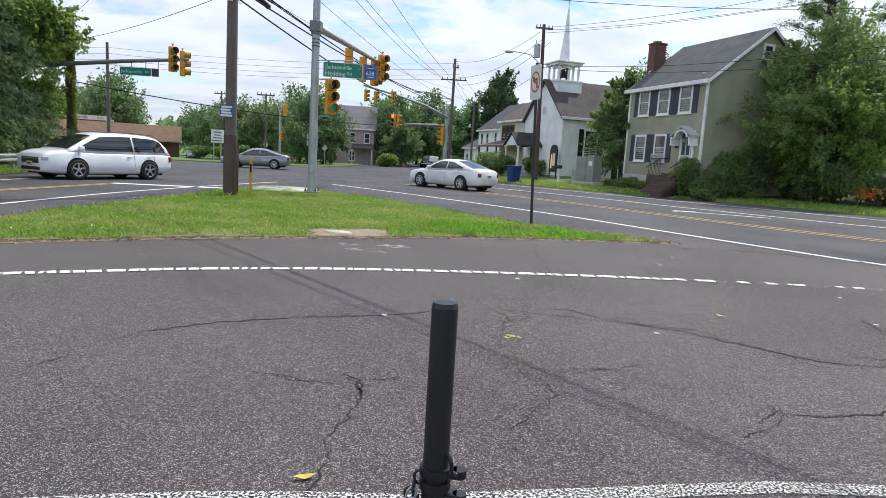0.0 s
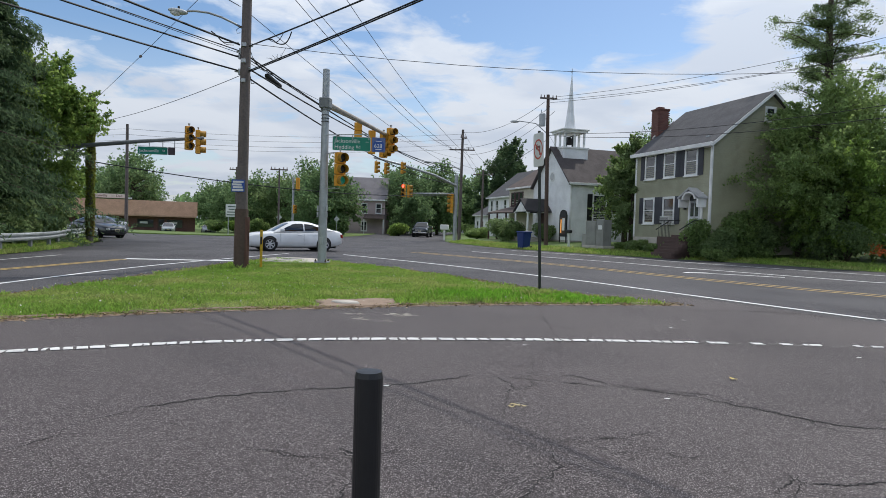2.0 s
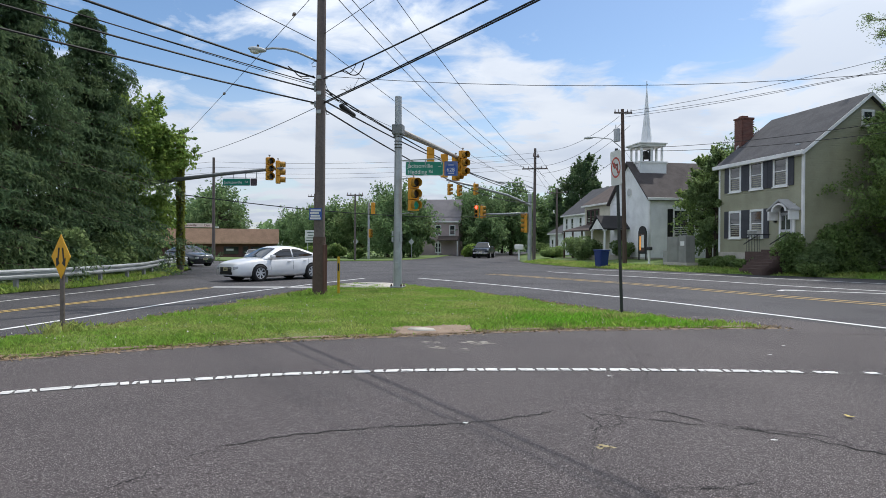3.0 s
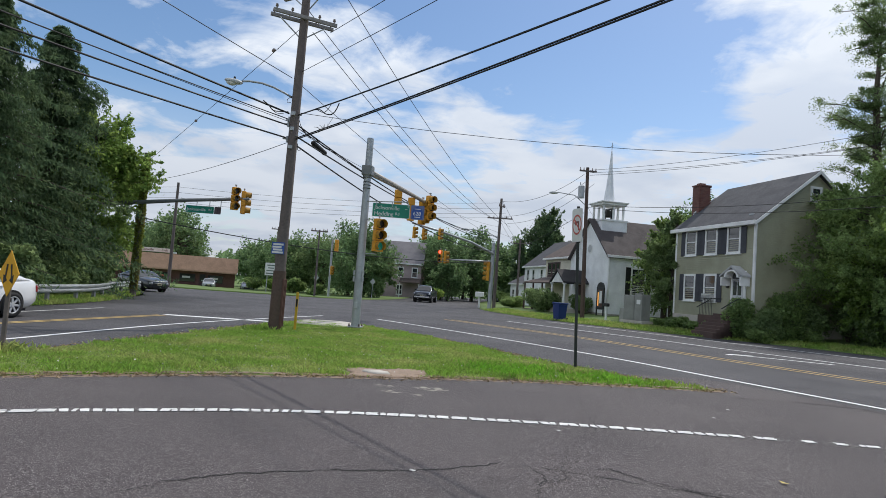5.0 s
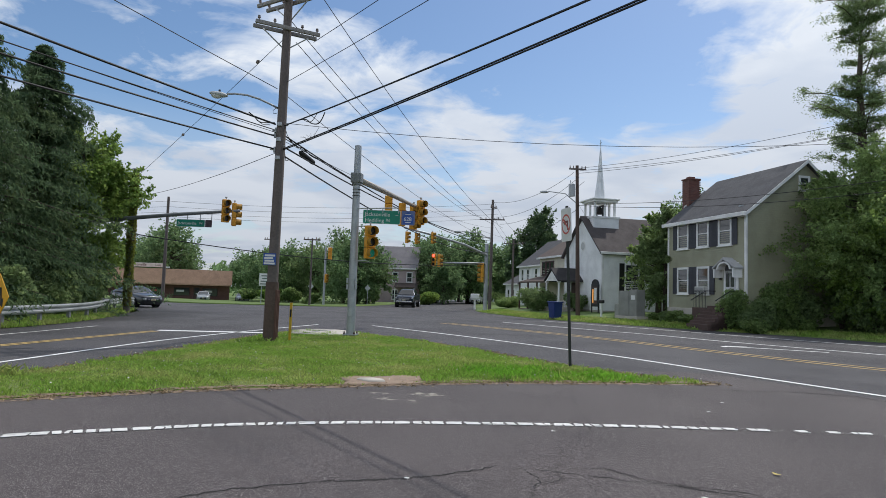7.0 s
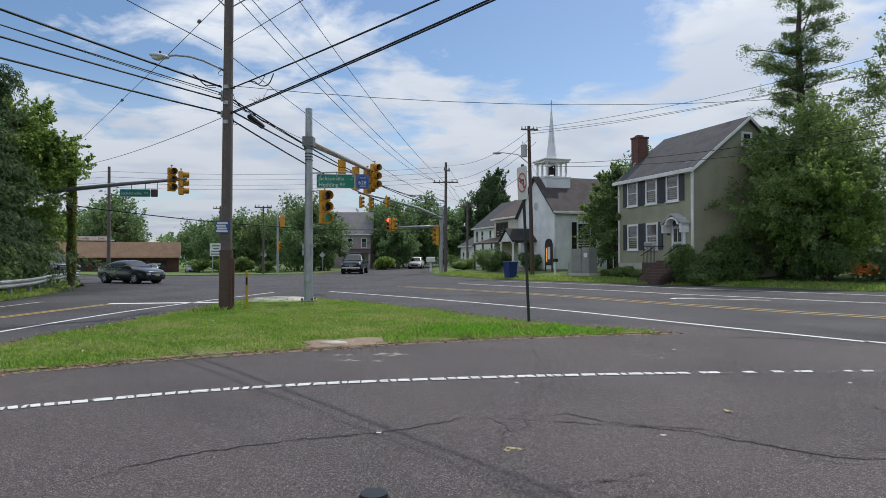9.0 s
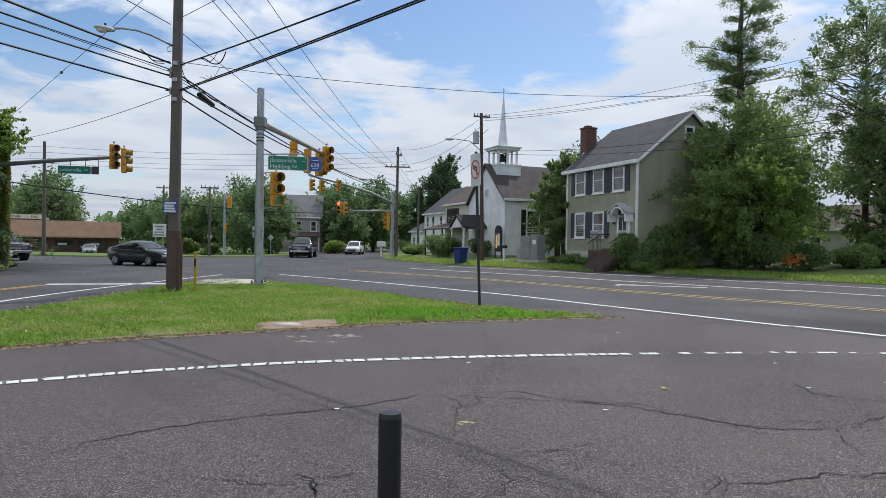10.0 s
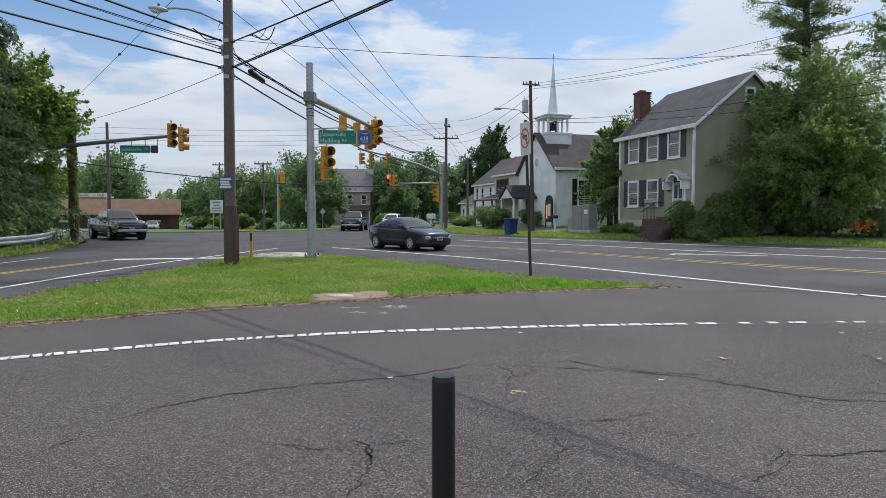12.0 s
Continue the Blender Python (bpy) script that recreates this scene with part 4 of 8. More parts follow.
P = lambda z, dx=0.0, dy=0.0: (POLE.x + dx, POLE.y + dy, z)
for z, r, z2 in ((6.70, 0.030, 8.28), (6.52, 0.016, 7.31), (6.45, 0.009, 7.6), (6.33, 0.024, 6.79), (5.93, 0.025, 6.16)):
    wire(P(z, -0.15), (-20.0, -14, z2), 0.35, r)
wire(P(7.82, -0.15), (-20.0, -14, 11.84), 0.3, 0.012, "thin overhead wire above the road")
for off in (0.0, 0.04):
    wire(P(5.93 - off, 0.12), (15.0, -6.2, 5.80 - off), 0.25, 0.017, "thick black overhead cable over the parking lot")
wire(P(6.65, 0.12), (15.0, -6.2, 5.58), 0.30, 0.020, "thick black overhead cable over the parking lot")
wire((-6.79, 18.73, 9.44), (19.5, -9.5, 8.74), 0.3, 0.010, "thin overhead wire above the parking lot")
wire(P(8.01, 0.12), (20.0, -9.0, 8.47), 0.3, 0.009, "thin overhead wire above the parking lot")
for z, z2, r, s in ((6.38, 6.64, 0.024, 0.7), (6.30, 6.9, 0.016, 0.7), (6.02, 7.22, 0.026, 0.7), (5.75, 5.78, 0.026, 0.9)):
    wire(P(z, 0.1, 0.1), (-3.9, 61.6, z2), s, r)
for start, x2, z2 in (((-7.41, 18.83, 9.49), -5.0, 9.24), ((-7.62, 18.73, 10.21), -3.8, 8.65), ((-6.38, 18.33, 10.64), -2.7, 8.22)):
    wire(start, (x2, 62.0, z2), 0.9, 0.013, "thin overhead power line")
wire(P(7.64, 0.1, 0.1), (-3.8, 62.0, 7.03), 0.5, 0.010, "thin overhead wire along the street")
wire(P(6.2, 0.1, 0.1), (-3.8, 62.0, 8.2), 0.5, 0.008, "thin overhead wire along the street")
wire(P(9.41, -0.1, 0.1), (-21.9, 32.2, 7.5), 0.05, 0.010, "thin guy wire down to the vine pole")
wire(P(5.84, -0.1, 0.1), (-21.9, 32.2, 6.44), 0.2, 0.010, "thin overhead wire to the vine pole")
for c in ((-9.13, 19.82, 9.27), (-15.33, 25.84, 8.33)):
    bm = bmesh.new(); cyl(bm, Vector(c) - Vector((0.06, -0.055, 0.01)), Vector(c) + Vector((0.06, -0.055, 0.01)), 0.045, 0.03, 10); cyl(bm, Vector(c) - Vector((0.02, -0.02, 0)), Vector(c) + Vector((0.02, -0.02, 0)), 0.06, seg=10)
    tagged(part("strain_insulator", bm, mat("porcelain", (0.28, 0.22, 0.19), 0.3, bump=0), None), "small brown strain insulator on the guy wire", "insulator", "strain insulators")
wire((-60, 50, 6.9), (-21.9, 32.2, 5.0), 0.4, 0.02)
wire((-21.9, 32.2, 4.4), (-3.9, 61.6, 4.6), 0.7, 0.03, "black overhead cable across the junction")
for k, z in enumerate((9.2, 8.7, 8.2, 7.8)):
    wire((-32.8, 53, z), (-3.8 + 0.3 * k, 62.1, z + 1.4), 0.5, 0.012, "thin overhead power line")
    wire((-80, 60, z + 1), (-32.8, 53, z), 0.6, 0.012, "thin overhead power line")
for k, z in enumerate((10.8, 9.3, 8.6)):
    wire((-3.8 + 0.4 * k, 62.1, z), (3.3 + 0.4 * k, 49.2, 11.3 - 0.35 * k), 0.8, 0.015, "thin overhead power line")
    wire((-3.6, 62.2, z), (-2.0, 76, z - 1.4), 0.3, 0.012, "thin overhead power line")
for dz, z2, sag in ((11.6, 15.5, 1.2), (11.4, 13.9, 1.0), (11.2, 13.8, 0.9)):
    wire((3.7, 49.0, dz), (34.0, 28.0, z2), sag, 0.014, "thin overhead power line before the houses")
for z, z2, sag in ((8.9, 8.2, 1.46), (8.7, 7.5, 1.5)):
    wire((3.6, 48.9, z), (26.1, 10.0, z2), sag, 0.016, "black service cable across the house front")
wire((3.6, 49.0, 8.9), (6.0, 58.0, 8.0), 0.2, 0.010, "thin service wire to the church")
wire(P(6.74, 0.1, 0), (34.0, 28.0, 12.1), 2.0, 0.009, "thin overhead wire across the sky")
wire((-5.0, 62, 8.0), (6.0, 118, 10.8), 0.6, 0.012, "thin overhead power line")
wire((3.6, 49.0, 8.4), (-4.6, 69, 5.4), 0.3, 0.016, "thin stay wire from the pole")
bm = bmesh.new(); cyl(bm, (-7.46, 19.84, 6.15), (-7.38, 20.78, 6.03), 0.085, seg=12); cyl(bm, (-7.468, 19.74, 6.165), (-7.46, 19.84, 6.15), 0.03, 0.085, 12); cyl(bm, (-7.38, 20.78, 6.03), (-7.372, 20.88, 6.017), 0.085, 0.03, 12)
tagged(part("splice_case", bm, CABLE, None), "black cable splice case hung on the cables", "splice case")
LOOPS = ([(-6.56, 17.21, 6.51), (-6.2, 16.83, 6.42), (-5.91, 16.51, 6.22), (-5.63, 16.21, 6.12), (-5.44, 16.0, 6.17), (-5.31, 15.86, 6.33)],
         [(-6.35, 17.0, 6.47), (-6.05, 16.67, 6.30), (-5.85, 16.45, 6.29), (-5.65, 16.23, 6.42)],
         [(-8.05, 17.14, 6.73), (-7.97, 17.34, 6.66), (-7.9, 17.53, 6.56), (-7.79, 17.82, 6.61), (-7.68, 18.11, 6.69)],
         [(-8.0, 17.25, 6.70), (-7.93, 17.45, 6.60), (-7.85, 17.65, 6.52), (-7.75, 17.95, 6.58)],
         [(-7.50, 18.30, 6.66), (-7.40, 18.35, 6.50), (-7.44, 18.6, 6.40), (-7.5, 19.1, 6.38)],
         [(-7.48, 18.40, 5.95), (-7.40, 18.38, 5.75), (-7.45, 18.55, 5.62), (-7.50, 18.9, 5.70)],
         [(-7.50, 18.9, 6.36), (-7.46, 19.5, 6.26), (-7.43, 19.9, 6.32), (-7.36, 20.6, 6.20), (-7.25, 21.8, 6.22)],
         [(-7.60, 18.12, 7.18), (-7.72, 18.05, 7.05), (-7.70, 18.05, 6.95), (-7.62, 18.1, 6.98)])
for pts in LOOPS:
    bm = bmesh.new(); tube(bm, smooth_line(pts, 0.06), 0.016 if len(pts) > 4 else 0.010, 6)
    tagged(part("cable_loop", bm, CABLE, None), "drooping loop of spare cable", "cable", "cable loops")
rng = np.random.default_rng(12)
bm = bmesh.new()
for k in range(16):
    c = np.array([-5.9, 16.5, 5.80]) + np.array([0.68, -0.73, 0]) * rng.uniform(-0.3, 0.3)
    e = c + rng.normal(0, 1, 3) * np.array([0.10, 0.10, 0.14])
    tube(bm, [tuple(c), tuple((c + e) / 2 + rng.normal(0, 0.02, 3)), tuple(e)], 0.005, 4)
tagged(part("loose_ties", bm, CABLE, None), "frayed ties bristling from the cable", "cable ties")
for k, (z, dx, dy) in enumerate(((6.66, 0.10, 0.0), (6.36, -0.10, -0.02), (6.0, 0.09, -0.04), (5.9, -0.1, -0.03), (6.5, -0.09, 0.0))):
    bm = bmesh.new(); cyl(bm, P(z, dx * 1.2, dy), P(z, dx * 2.6, dy * 2), 0.03, 0.022, 8); box(bm, POLE.x + dx * 1.3 - 0.03, POLE.x + dx * 1.3 + 0.03, POLE.y - 0.05, POLE.y + 0.02, z - 0.09, z + 0.09, 0.008)
    tagged(part("cable_clamp", bm, STEEL, None), "steel cable clamp bolted to the pole", "clamp", "cable clamps")

# marker post, concrete nose, bare patch
ob = thing("marker_post", "slim yellow plastic marker post in the grass", "marker post", at=nearer(POLE_K, pose(-7.57, 19.95, -0.02)))
bm = bmesh.new(); box(bm, -0.045, 0.045, -0.012, 0.012, 0, 1.22, 0.01); part("post", bm, mat("marker_yellow", (0.65, 0.40, 0.03), 0.5), ob)
bm = bmesh.new(); box(bm, -0.03, 0.03, -0.016, -0.013, 0.75, 1.0); part("printed_bars", bm, BLACK, ob)
sheet("concrete_nose", smooth_line([(-8.3, 21.9), (-7.2, 21.6), (-6.3, 21.9), (-6.1, 22.8), (-6.4, 23.8), (-7.6, 24.6), (-8.6, 24.2), (-8.7, 23.0)], 0.4), lambda x, y: 0.075, CONCRETE, 1.0, 0.0, "pale concrete nose of the traffic island", 0.15)
sheet("bare_patch", smooth_line([(-3.35, 11.75), (-3.0, 12.1), (-2.75, 12.0), (-2.4, 12.4), (-2.0, 12.45), (-1.85, 12.05), (-1.95, 11.8), (-1.72, 11.66), (-2.3, 11.32), (-2.6, 11.22), (-3.0, 10.98), (-3.2, 11.0), (-3.05, 11.35)], 0.07), lambda x, y: island_height(x, y) + 0.012, DIRT, 0.3, 0.05, "bare brown patch worn in the grass", 0.05)
sheet("bare_stone", [(-2.95, 11.72), (-2.7, 11.83), (-2.52, 11.72), (-2.42, 11.55), (-2.7, 11.45), (-2.95, 11.55)], lambda x, y: island_height(x, y) + 0.03, CONCRETE, 0.5, 0.02, "pale flat stone in the bare patch", 0.05)

# ---- buildings ----
GLASS = glass_mat("window_glass", (0.03, 0.035, 0.04))
TRIM = mat("white_trim", (0.82, 0.82, 0.80), 0.55, vary=0.04, grain=20, bump=0.05)
GREY_SIDING = mat("sage_siding", (0.36, 0.355, 0.245), 0.6, vary=0.05, grain=10, stain=0.8, bump=0.1)
WHITE_SIDING = mat("white_siding", (0.87, 0.875, 0.88), 0.6, vary=0.05, grain=10, stain=0.8, bump=0.1)
CREAM = mat("cream_siding", (0.66, 0.62, 0.50), 0.65, vary=0.05, grain=10, stain=0.8)
PINK = mat("faded_pink_stucco", (0.50, 0.39, 0.38), 0.8, vary=0.08, grain=12, stain=0.8)
SHINGLE = mat("grey_shingle", (0.075, 0.075, 0.082), 0.9, vary=0.25, grain=12, stain=1.5, bump=0.6)
BROWN_SHINGLE = mat("brown_shingle", (0.10, 0.075, 0.065), 0.9, vary=0.25, grain=12, stain=1.5, bump=0.6)
TAN_SHINGLE = mat("tan_shingle", (0.46, 0.28, 0.19), 0.9, vary=0.2, grain=9, stain=1.5, bump=0.5)
SHUTTER = mat("slate_shutter", (0.055, 0.057, 0.07), 0.6, vary=0.05)
DARK_WOOD = mat("dark_brown_wood", (0.07, 0.035, 0.03), 0.6)
SHOP_BRICK = mat("shop_brick", (0.15, 0.075, 0.062), 0.9, vary=0.3, grain=8, stain=1.0, bump=0.4)
STEP_BRICK = mat("old_brick", (0.10, 0.065, 0.055), 0.9, vary=0.2, grain=14)
BLIND = mat("window_blind", (0.26, 0.27, 0.27), 0.8, bump=0)


def clapboard(name, length, z0, z1, parent, material, m, gable=0.0, step=0.12, cut=None):
    """A wall of lapped boards along x from z0 to z1, facing -y; gable: height of the triangle above it."""
    bm = bmesh.new()
    top = z1 + gable
    z = z0
    while z < top - 0.01:
        zz = min(z + step, top)
        def span(h):
            if h <= z1 or not gable:
                return 0.0, length
            k = (h - z1) / gable * length / 2
            return k, length - k
        (a0, a1), (b0, b1) = span(z), span(zz)
        p = [bm.verts.new(c) for c in ((a0, -0.028, z), (a1, -0.028, z), (b1, -0.004, zz), (b0, -0.004, zz), (a0, 0.0, z), (a1, 0.0, z))]
        bm.faces.new(p[:4])
        bm.faces.new((p[4], p[5], p[1], p[0]))
        z = zz
    ob = part(name, bm, material, parent)
    ob.matrix_basis = m
    return ob


def window(parent, x, z, w, h, m, shutters=0.0, panes=(2, 2), shutter_mat=None, frame_mat=None, sill=True, ac=False):
    """A sash window on a wall that faces -y: x, z is its lower left corner; glass lies behind the frame."""
    bm = bmesh.new()
    t = 0.13
    for a in ((x, x + t, z, z + h), (x + w - t, x + w, z, z + h), (x + t, x + w - t, z + h - t, z + h), (x + t, x + w - t, z, z + t * 0.8)):
        box(bm, a[0], a[1], -0.075, 0.02, a[2], a[3], 0.008)
    win = part("window", bm, frame_mat or TRIM, parent)
    win.matrix_basis = m
    zm = z + h / 2
    for k, (a, b, y) in enumerate(((z + 0.06, zm, -0.035), (zm, z + h - 0.08, -0.048))):
        bm = bmesh.new()
        box(bm, x + t, x + w - t, y + 0.012, y + 0.02, a, b)
        part("pane", bm, GLASS, win)
        bm = bmesh.new()
        box(bm, x + t, x + w - t, y - 0.012, y + 0.008, a - 0.02, a + 0.03)
        for i in range(1, panes[0]):
            xx = x + t + (w - 2 * t) * i / panes[0]
            box(bm, xx - 0.01, xx + 0.01, y - 0.006, y + 0.008, a + 0.03, b)
        for i in range(1, panes[1]):
            zz = a + (b - a) * i / panes[1]
            box(bm, x + t, x + w - t, y - 0.005, y + 0.007, zz - 0.01, zz + 0.01)
        part("sash", bm, frame_mat or TRIM, win)
    bm = bmesh.new(); box(bm, x + t, x + w - t, -0.022, -0.016, zm + 0.08, z + h - t); part("blind", bm, BLIND, win, "pale lowered blind behind the glass")
    if sill:
        bm = bmesh.new(); box(bm, x - 0.05, x + w + 0.05, -0.12, 0.0, z - 0.06, z, 0.01); part("sill", bm, frame_mat or TRIM, win)
    if ac:
        bm = bmesh.new(); box(bm, x + t + 0.02, x + w - t - 0.02, -0.32, -0.05, z + 0.06, z + 0.46, 0.02)
        a = part("air_conditioner", bm, mat("ac_plastic", (0.6, 0.6, 0.57), 0.5), win, "white window air conditioner")
        bm = bmesh.new()
        for k in range(6):
            box(bm, x + t + 0.05, x + w - t - 0.05, -0.326, -0.32, z + 0.11 + 0.05 * k, z + 0.13 + 0.05 * k)
        part("grille", bm, BLACK, a)
    if shutters:
        for x0 in (x - shutters - 0.02, x + w + 0.02):
            bm = bmesh.new()
            box(bm, x0, x0 + shutters, -0.07, -0.03, z, z + h, 0.006)
            n = int(h / 0.09)
            for k in range(n):
                zz = z + 0.08 + (h - 0.16) * k / n
                if abs(zz - zm) > 0.05:
                    box(bm, x0 + 0.05, x0 + shutters - 0.05, -0.08, -0.068, zz, zz + 0.05)
            part("shutter", bm, shutter_mat or SHUTTER, win, "slate grey louvred shutter")
    return win


def gable_roof(parent, W, D, eave, ridge, material, over=0.25, along="x", thick=0.16, name="roof"):
    """Two sloping slabs with eaves; the ridge runs along x or y."""
    out_obs = []
    for s in (0, 1):
        bm = bmesh.new()
        span = D if along == "x" else W
        run = span / 2
        slope = (ridge - eave) / run
        pts = []
        for u, dz in ((-over, 0), (run, 0), (run, thick), (-over, thick)):
            z = eave + slope * u + dz
            pts.append((u if s == 0 else span - u, z))
        length = W if along == "x" else D
        for e in (-over, length + over):
            for u, z in pts:
                bm.verts.new((e, u, z) if along == "x" else (u, e, z))
        bm.verts.ensure_lookup_table()
        v = bm.verts
        bm.faces.new(v[0:4]); bm.faces.new(v[4:8])
        for k in range(4):
            bm.faces.new((v[k], v[(k + 1) % 4], v[4 + (k + 1) % 4], v[4 + k]))
        bmesh.ops.recalc_face_normals(bm, faces=bm.faces)
        out_obs.append(part(name, bm, material, parent))
    return out_obs


def shell(parent, W, D, z0, eave, ridge, along, material):
    """The solid body behind the boards, with gables."""
    bm = bmesh.new()
    if along == "x":
        prof = [(0.02, z0), (D - 0.02, z0), (D - 0.02, eave), (D / 2, ridge), (0.02, eave)]
        a = [bm.verts.new((0.02, y, z)) for y, z in prof]; b = [bm.verts.new((W - 0.02, y, z)) for y, z in prof]
    else:
        prof = [(0.02, z0), (W - 0.02, z0), (W - 0.02, eave), (W / 2, ridge), (0.02, eave)]
        a = [bm.verts.new((x, 0.02, z)) for x, z in prof]; b = [bm.verts.new((x, D - 0.02, z)) for x, z in prof]
    bm.faces.new(a); bm.faces.new(b[::-1])
    for k in range(5):
        bm.faces.new((a[(k + 1) % 5], a[k], b[k], b[(k + 1) % 5]))
    bmesh.ops.recalc_face_normals(bm, faces=bm.faces)
    return part("wall", bm, material, parent)


SIDE = lambda W: pose(W, 0, 0, 0, 0, 90)      # maps a wall along x that faces -y onto the end that faces +x


def grey_house():
    ob = thing("house", "two-storey sage green clapboard house with grey shingle roof", "house", at=nearer(1.07, pose(8.95, 42.2, 0.9, 0, 0, -68)))
    W, D, E, Rg = 7.0, 7.6, 5.72, 8.62
    shell(ob, W, D, 0.3, E, Rg, "x", GREY_SIDING)
    clapboard("siding", W, 0.32, E, ob, GREY_SIDING, Matrix())
    clapboard("siding", D, 0.32, E, ob, GREY_SIDING, SIDE(W), Rg - E)
    bm = bmesh.new(); box(bm, -0.03, W + 0.03, -0.06, D + 0.03, -1.2, 0.32, 0.02); part("foundation", bm, CONCRETE, ob, "grey stuccoed foundation")
    for r in gable_roof(ob, W, D, E - 0.08, Rg, SHINGLE, 0.28):
        r["label"] = "dark grey asphalt shingle roof"
    bm = bmesh.new(); box(bm, -0.3, W + 0.3, -0.36, -0.2, E - 0.3, E - 0.08, 0.02); box(bm, -0.05, W + 0.05, -0.06, 0.0, E - 0.32, E - 0.05); part("eave_board", bm, TRIM, ob, "white eave board")
    for x in (0.0, W):
        bm = bmesh.new(); box(bm, x - 0.08, x + 0.08, -0.045, 0.05, 0.3, E - 0.25, 0.01); part("corner_board", bm, TRIM, ob)
    bm = bmesh.new()
    for s in (0, 1):
        u0, u1 = (-0.28, D / 2) if s == 0 else (D + 0.28, D / 2)
        zz = lambda u: E - 0.08 + (Rg - E + 0.08) / (D / 2) * (u if u <= D / 2 else D - u)
        pts = [(u0, zz(u0) - 0.04), (u1, zz(u1) - 0.04), (u1, zz(u1) + 0.15), (u0, zz(u0) + 0.15)]
        a = [bm.verts.new((W + 0.28, y, z)) for y, z in pts]; b = [bm.verts.new((W + 0.32, y, z)) for y, z in pts]
        bm.faces.new(a); bm.faces.new(b[::-1])
        for k in range(4):
            bm.faces.new((a[(k + 1) % 4], a[k], b[k], b[(k + 1) % 4]))
    bmesh.ops.recalc_face_normals(bm, faces=bm.faces)
    part("rake_board", bm, TRIM, ob)
    for x in (0.98, 2.88, 4.82):
        window(ob, x, 3.93, 1.13, 1.65, Matrix(), 0.42, (1, 1))
    for x in (0.98, 2.92):
        window(ob, x, 1.16, 1.15, 1.65, Matrix(), 0.42, (1, 1), ac=x > 2)
    window(ob, 3.4, 7.05, 0.75, 0.85, SIDE(W), 0, (1, 1))
    # entrance with a small arched hood
    bm = bmesh.new(); box(bm, 5.35, 6.5, -0.10, 0.0, 0.55, 2.95, 0.015); surround = part("door_surround", bm, TRIM, ob)
    bm = bmesh.new(); box(bm, 5.5, 6.35, -0.13, -0.08, 0.6, 2.5, 0.01); door = part("door", bm, mat("door_white", (0.6, 0.6, 0.6), 0.5), ob, "white panelled front door")
    for x in (5.6, 5.97):
        bm = bmesh.new(); box(bm, x, x + 0.28, -0.14, -0.125, 1.6, 2.35, 0.005); part("pane", bm, GLASS, door)
    bm = bmesh.new(); disc(bm, (6.27, -0.13, 1.4), 0.03, (0, -1, 0), 10, 0.05); part("knob", bm, STEEL, door)
    for s in (-1, 1):
        bm = bmesh.new()
        pts = [(5.93, 3.22), (5.93 + s * 0.92, 2.68), (5.93 + s * 0.92, 2.58), (5.93, 3.10)]
        plate(bm, pts if s < 0 else pts[::-1], -0.6, 0.0)
        bmesh.ops.recalc_face_normals(bm, faces=bm.faces)
        part("hood", bm, mat("hood_grey", (0.45, 0.45, 0.45), 0.7), ob, "small gabled hood over the door")
    bm = bmesh.new()
    n = 14
    arc = [[bm.verts.new((5.93 + r * math.cos(math.pi * k / n), -0.58, 2.55 + r * 0.75 * math.sin(math.pi * k / n))) for k in range(n + 1)] for r in (0.46, 0.58)]
    for k in range(n):
        bm.faces.new((arc[0][k], arc[0][k + 1], arc[1][k + 1], arc[1][k]))
    r = bmesh.ops.extrude_face_region(bm, geom=bm.faces[:])
    bmesh.ops.translate(bm, vec=(0, 0.5, 0), verts=[g for g in r["geom"] if isinstance(g, bmesh.types.BMVert)])
    bmesh.ops.recalc_face_normals(bm, faces=bm.faces)
    part("hood_arch", bm, TRIM, ob)
    bm = bmesh.new(); disc(bm, (5.93, -0.11, 2.6), 0.42, (0, -1, 0), 20, 0.02); part("fanlight", bm, GLASS, ob)
    for s in (-1, 1):
        bm = bmesh.new(); plate(bm, [(5.93 + s * 0.72, 2.1), (5.93 + s * 0.82, 2.1), (5.93 + s * 0.82, 2.58), (5.93 + s * 0.72, 2.58)], -0.6, 0.0); part("bracket", bm, TRIM, ob)
    bm = bmesh.new(); box(bm, 5.0, 5.14, -0.16, -0.03, 2.0, 2.35, 0.02); part("porch_light", bm, BLACK, ob, "black wall lantern")
    for k in range(7):
        bm = bmesh.new(); box(bm, 5.0, 6.8, -0.9 - 0.22 * k, -0.05, -1.0 - 0.003 * k, 0.52 - 0.165 * k, 0.01); part("step", bm, STEP_BRICK, ob)
    for x in (4.95, 7.0):
        bm = bmesh.new()
        tube(bm, [(x, -0.3, 1.35), (x, -0.95, 1.35), (x, -1.9, 0.8)], 0.025, 6)
        part("handrail", bm, BLACK, ob, "black iron handrail")
    for k in range(9):
        bm = bmesh.new(); x = 3.9 + 0.13 * k; cyl(bm, (x, -0.95, 0.4), (x, -0.95, 1.33), 0.012, seg=6); part("baluster", bm, BLACK, ob)
    bm = bmesh.new(); tube(bm, [(3.85, -0.95, 1.35), (4.98, -0.95, 1.35)], 0.025, 6); part("handrail", bm, BLACK, ob)
    bm = bmesh.new(); box(bm, 3.8, 5.0, -1.0, -0.05, -1.0, 0.40, 0.02); part("landing", bm, STEP_BRICK, ob)
    # chimney of coursed brick
    chim = bmesh.new(); box(chim, -0.76, -0.06, 1.5, 2.3, -0.9, 8.72); stack = part("chimney", chim, mat("mortar", (0.2, 0.16, 0.14), 0.9), ob, "red brick chimney")
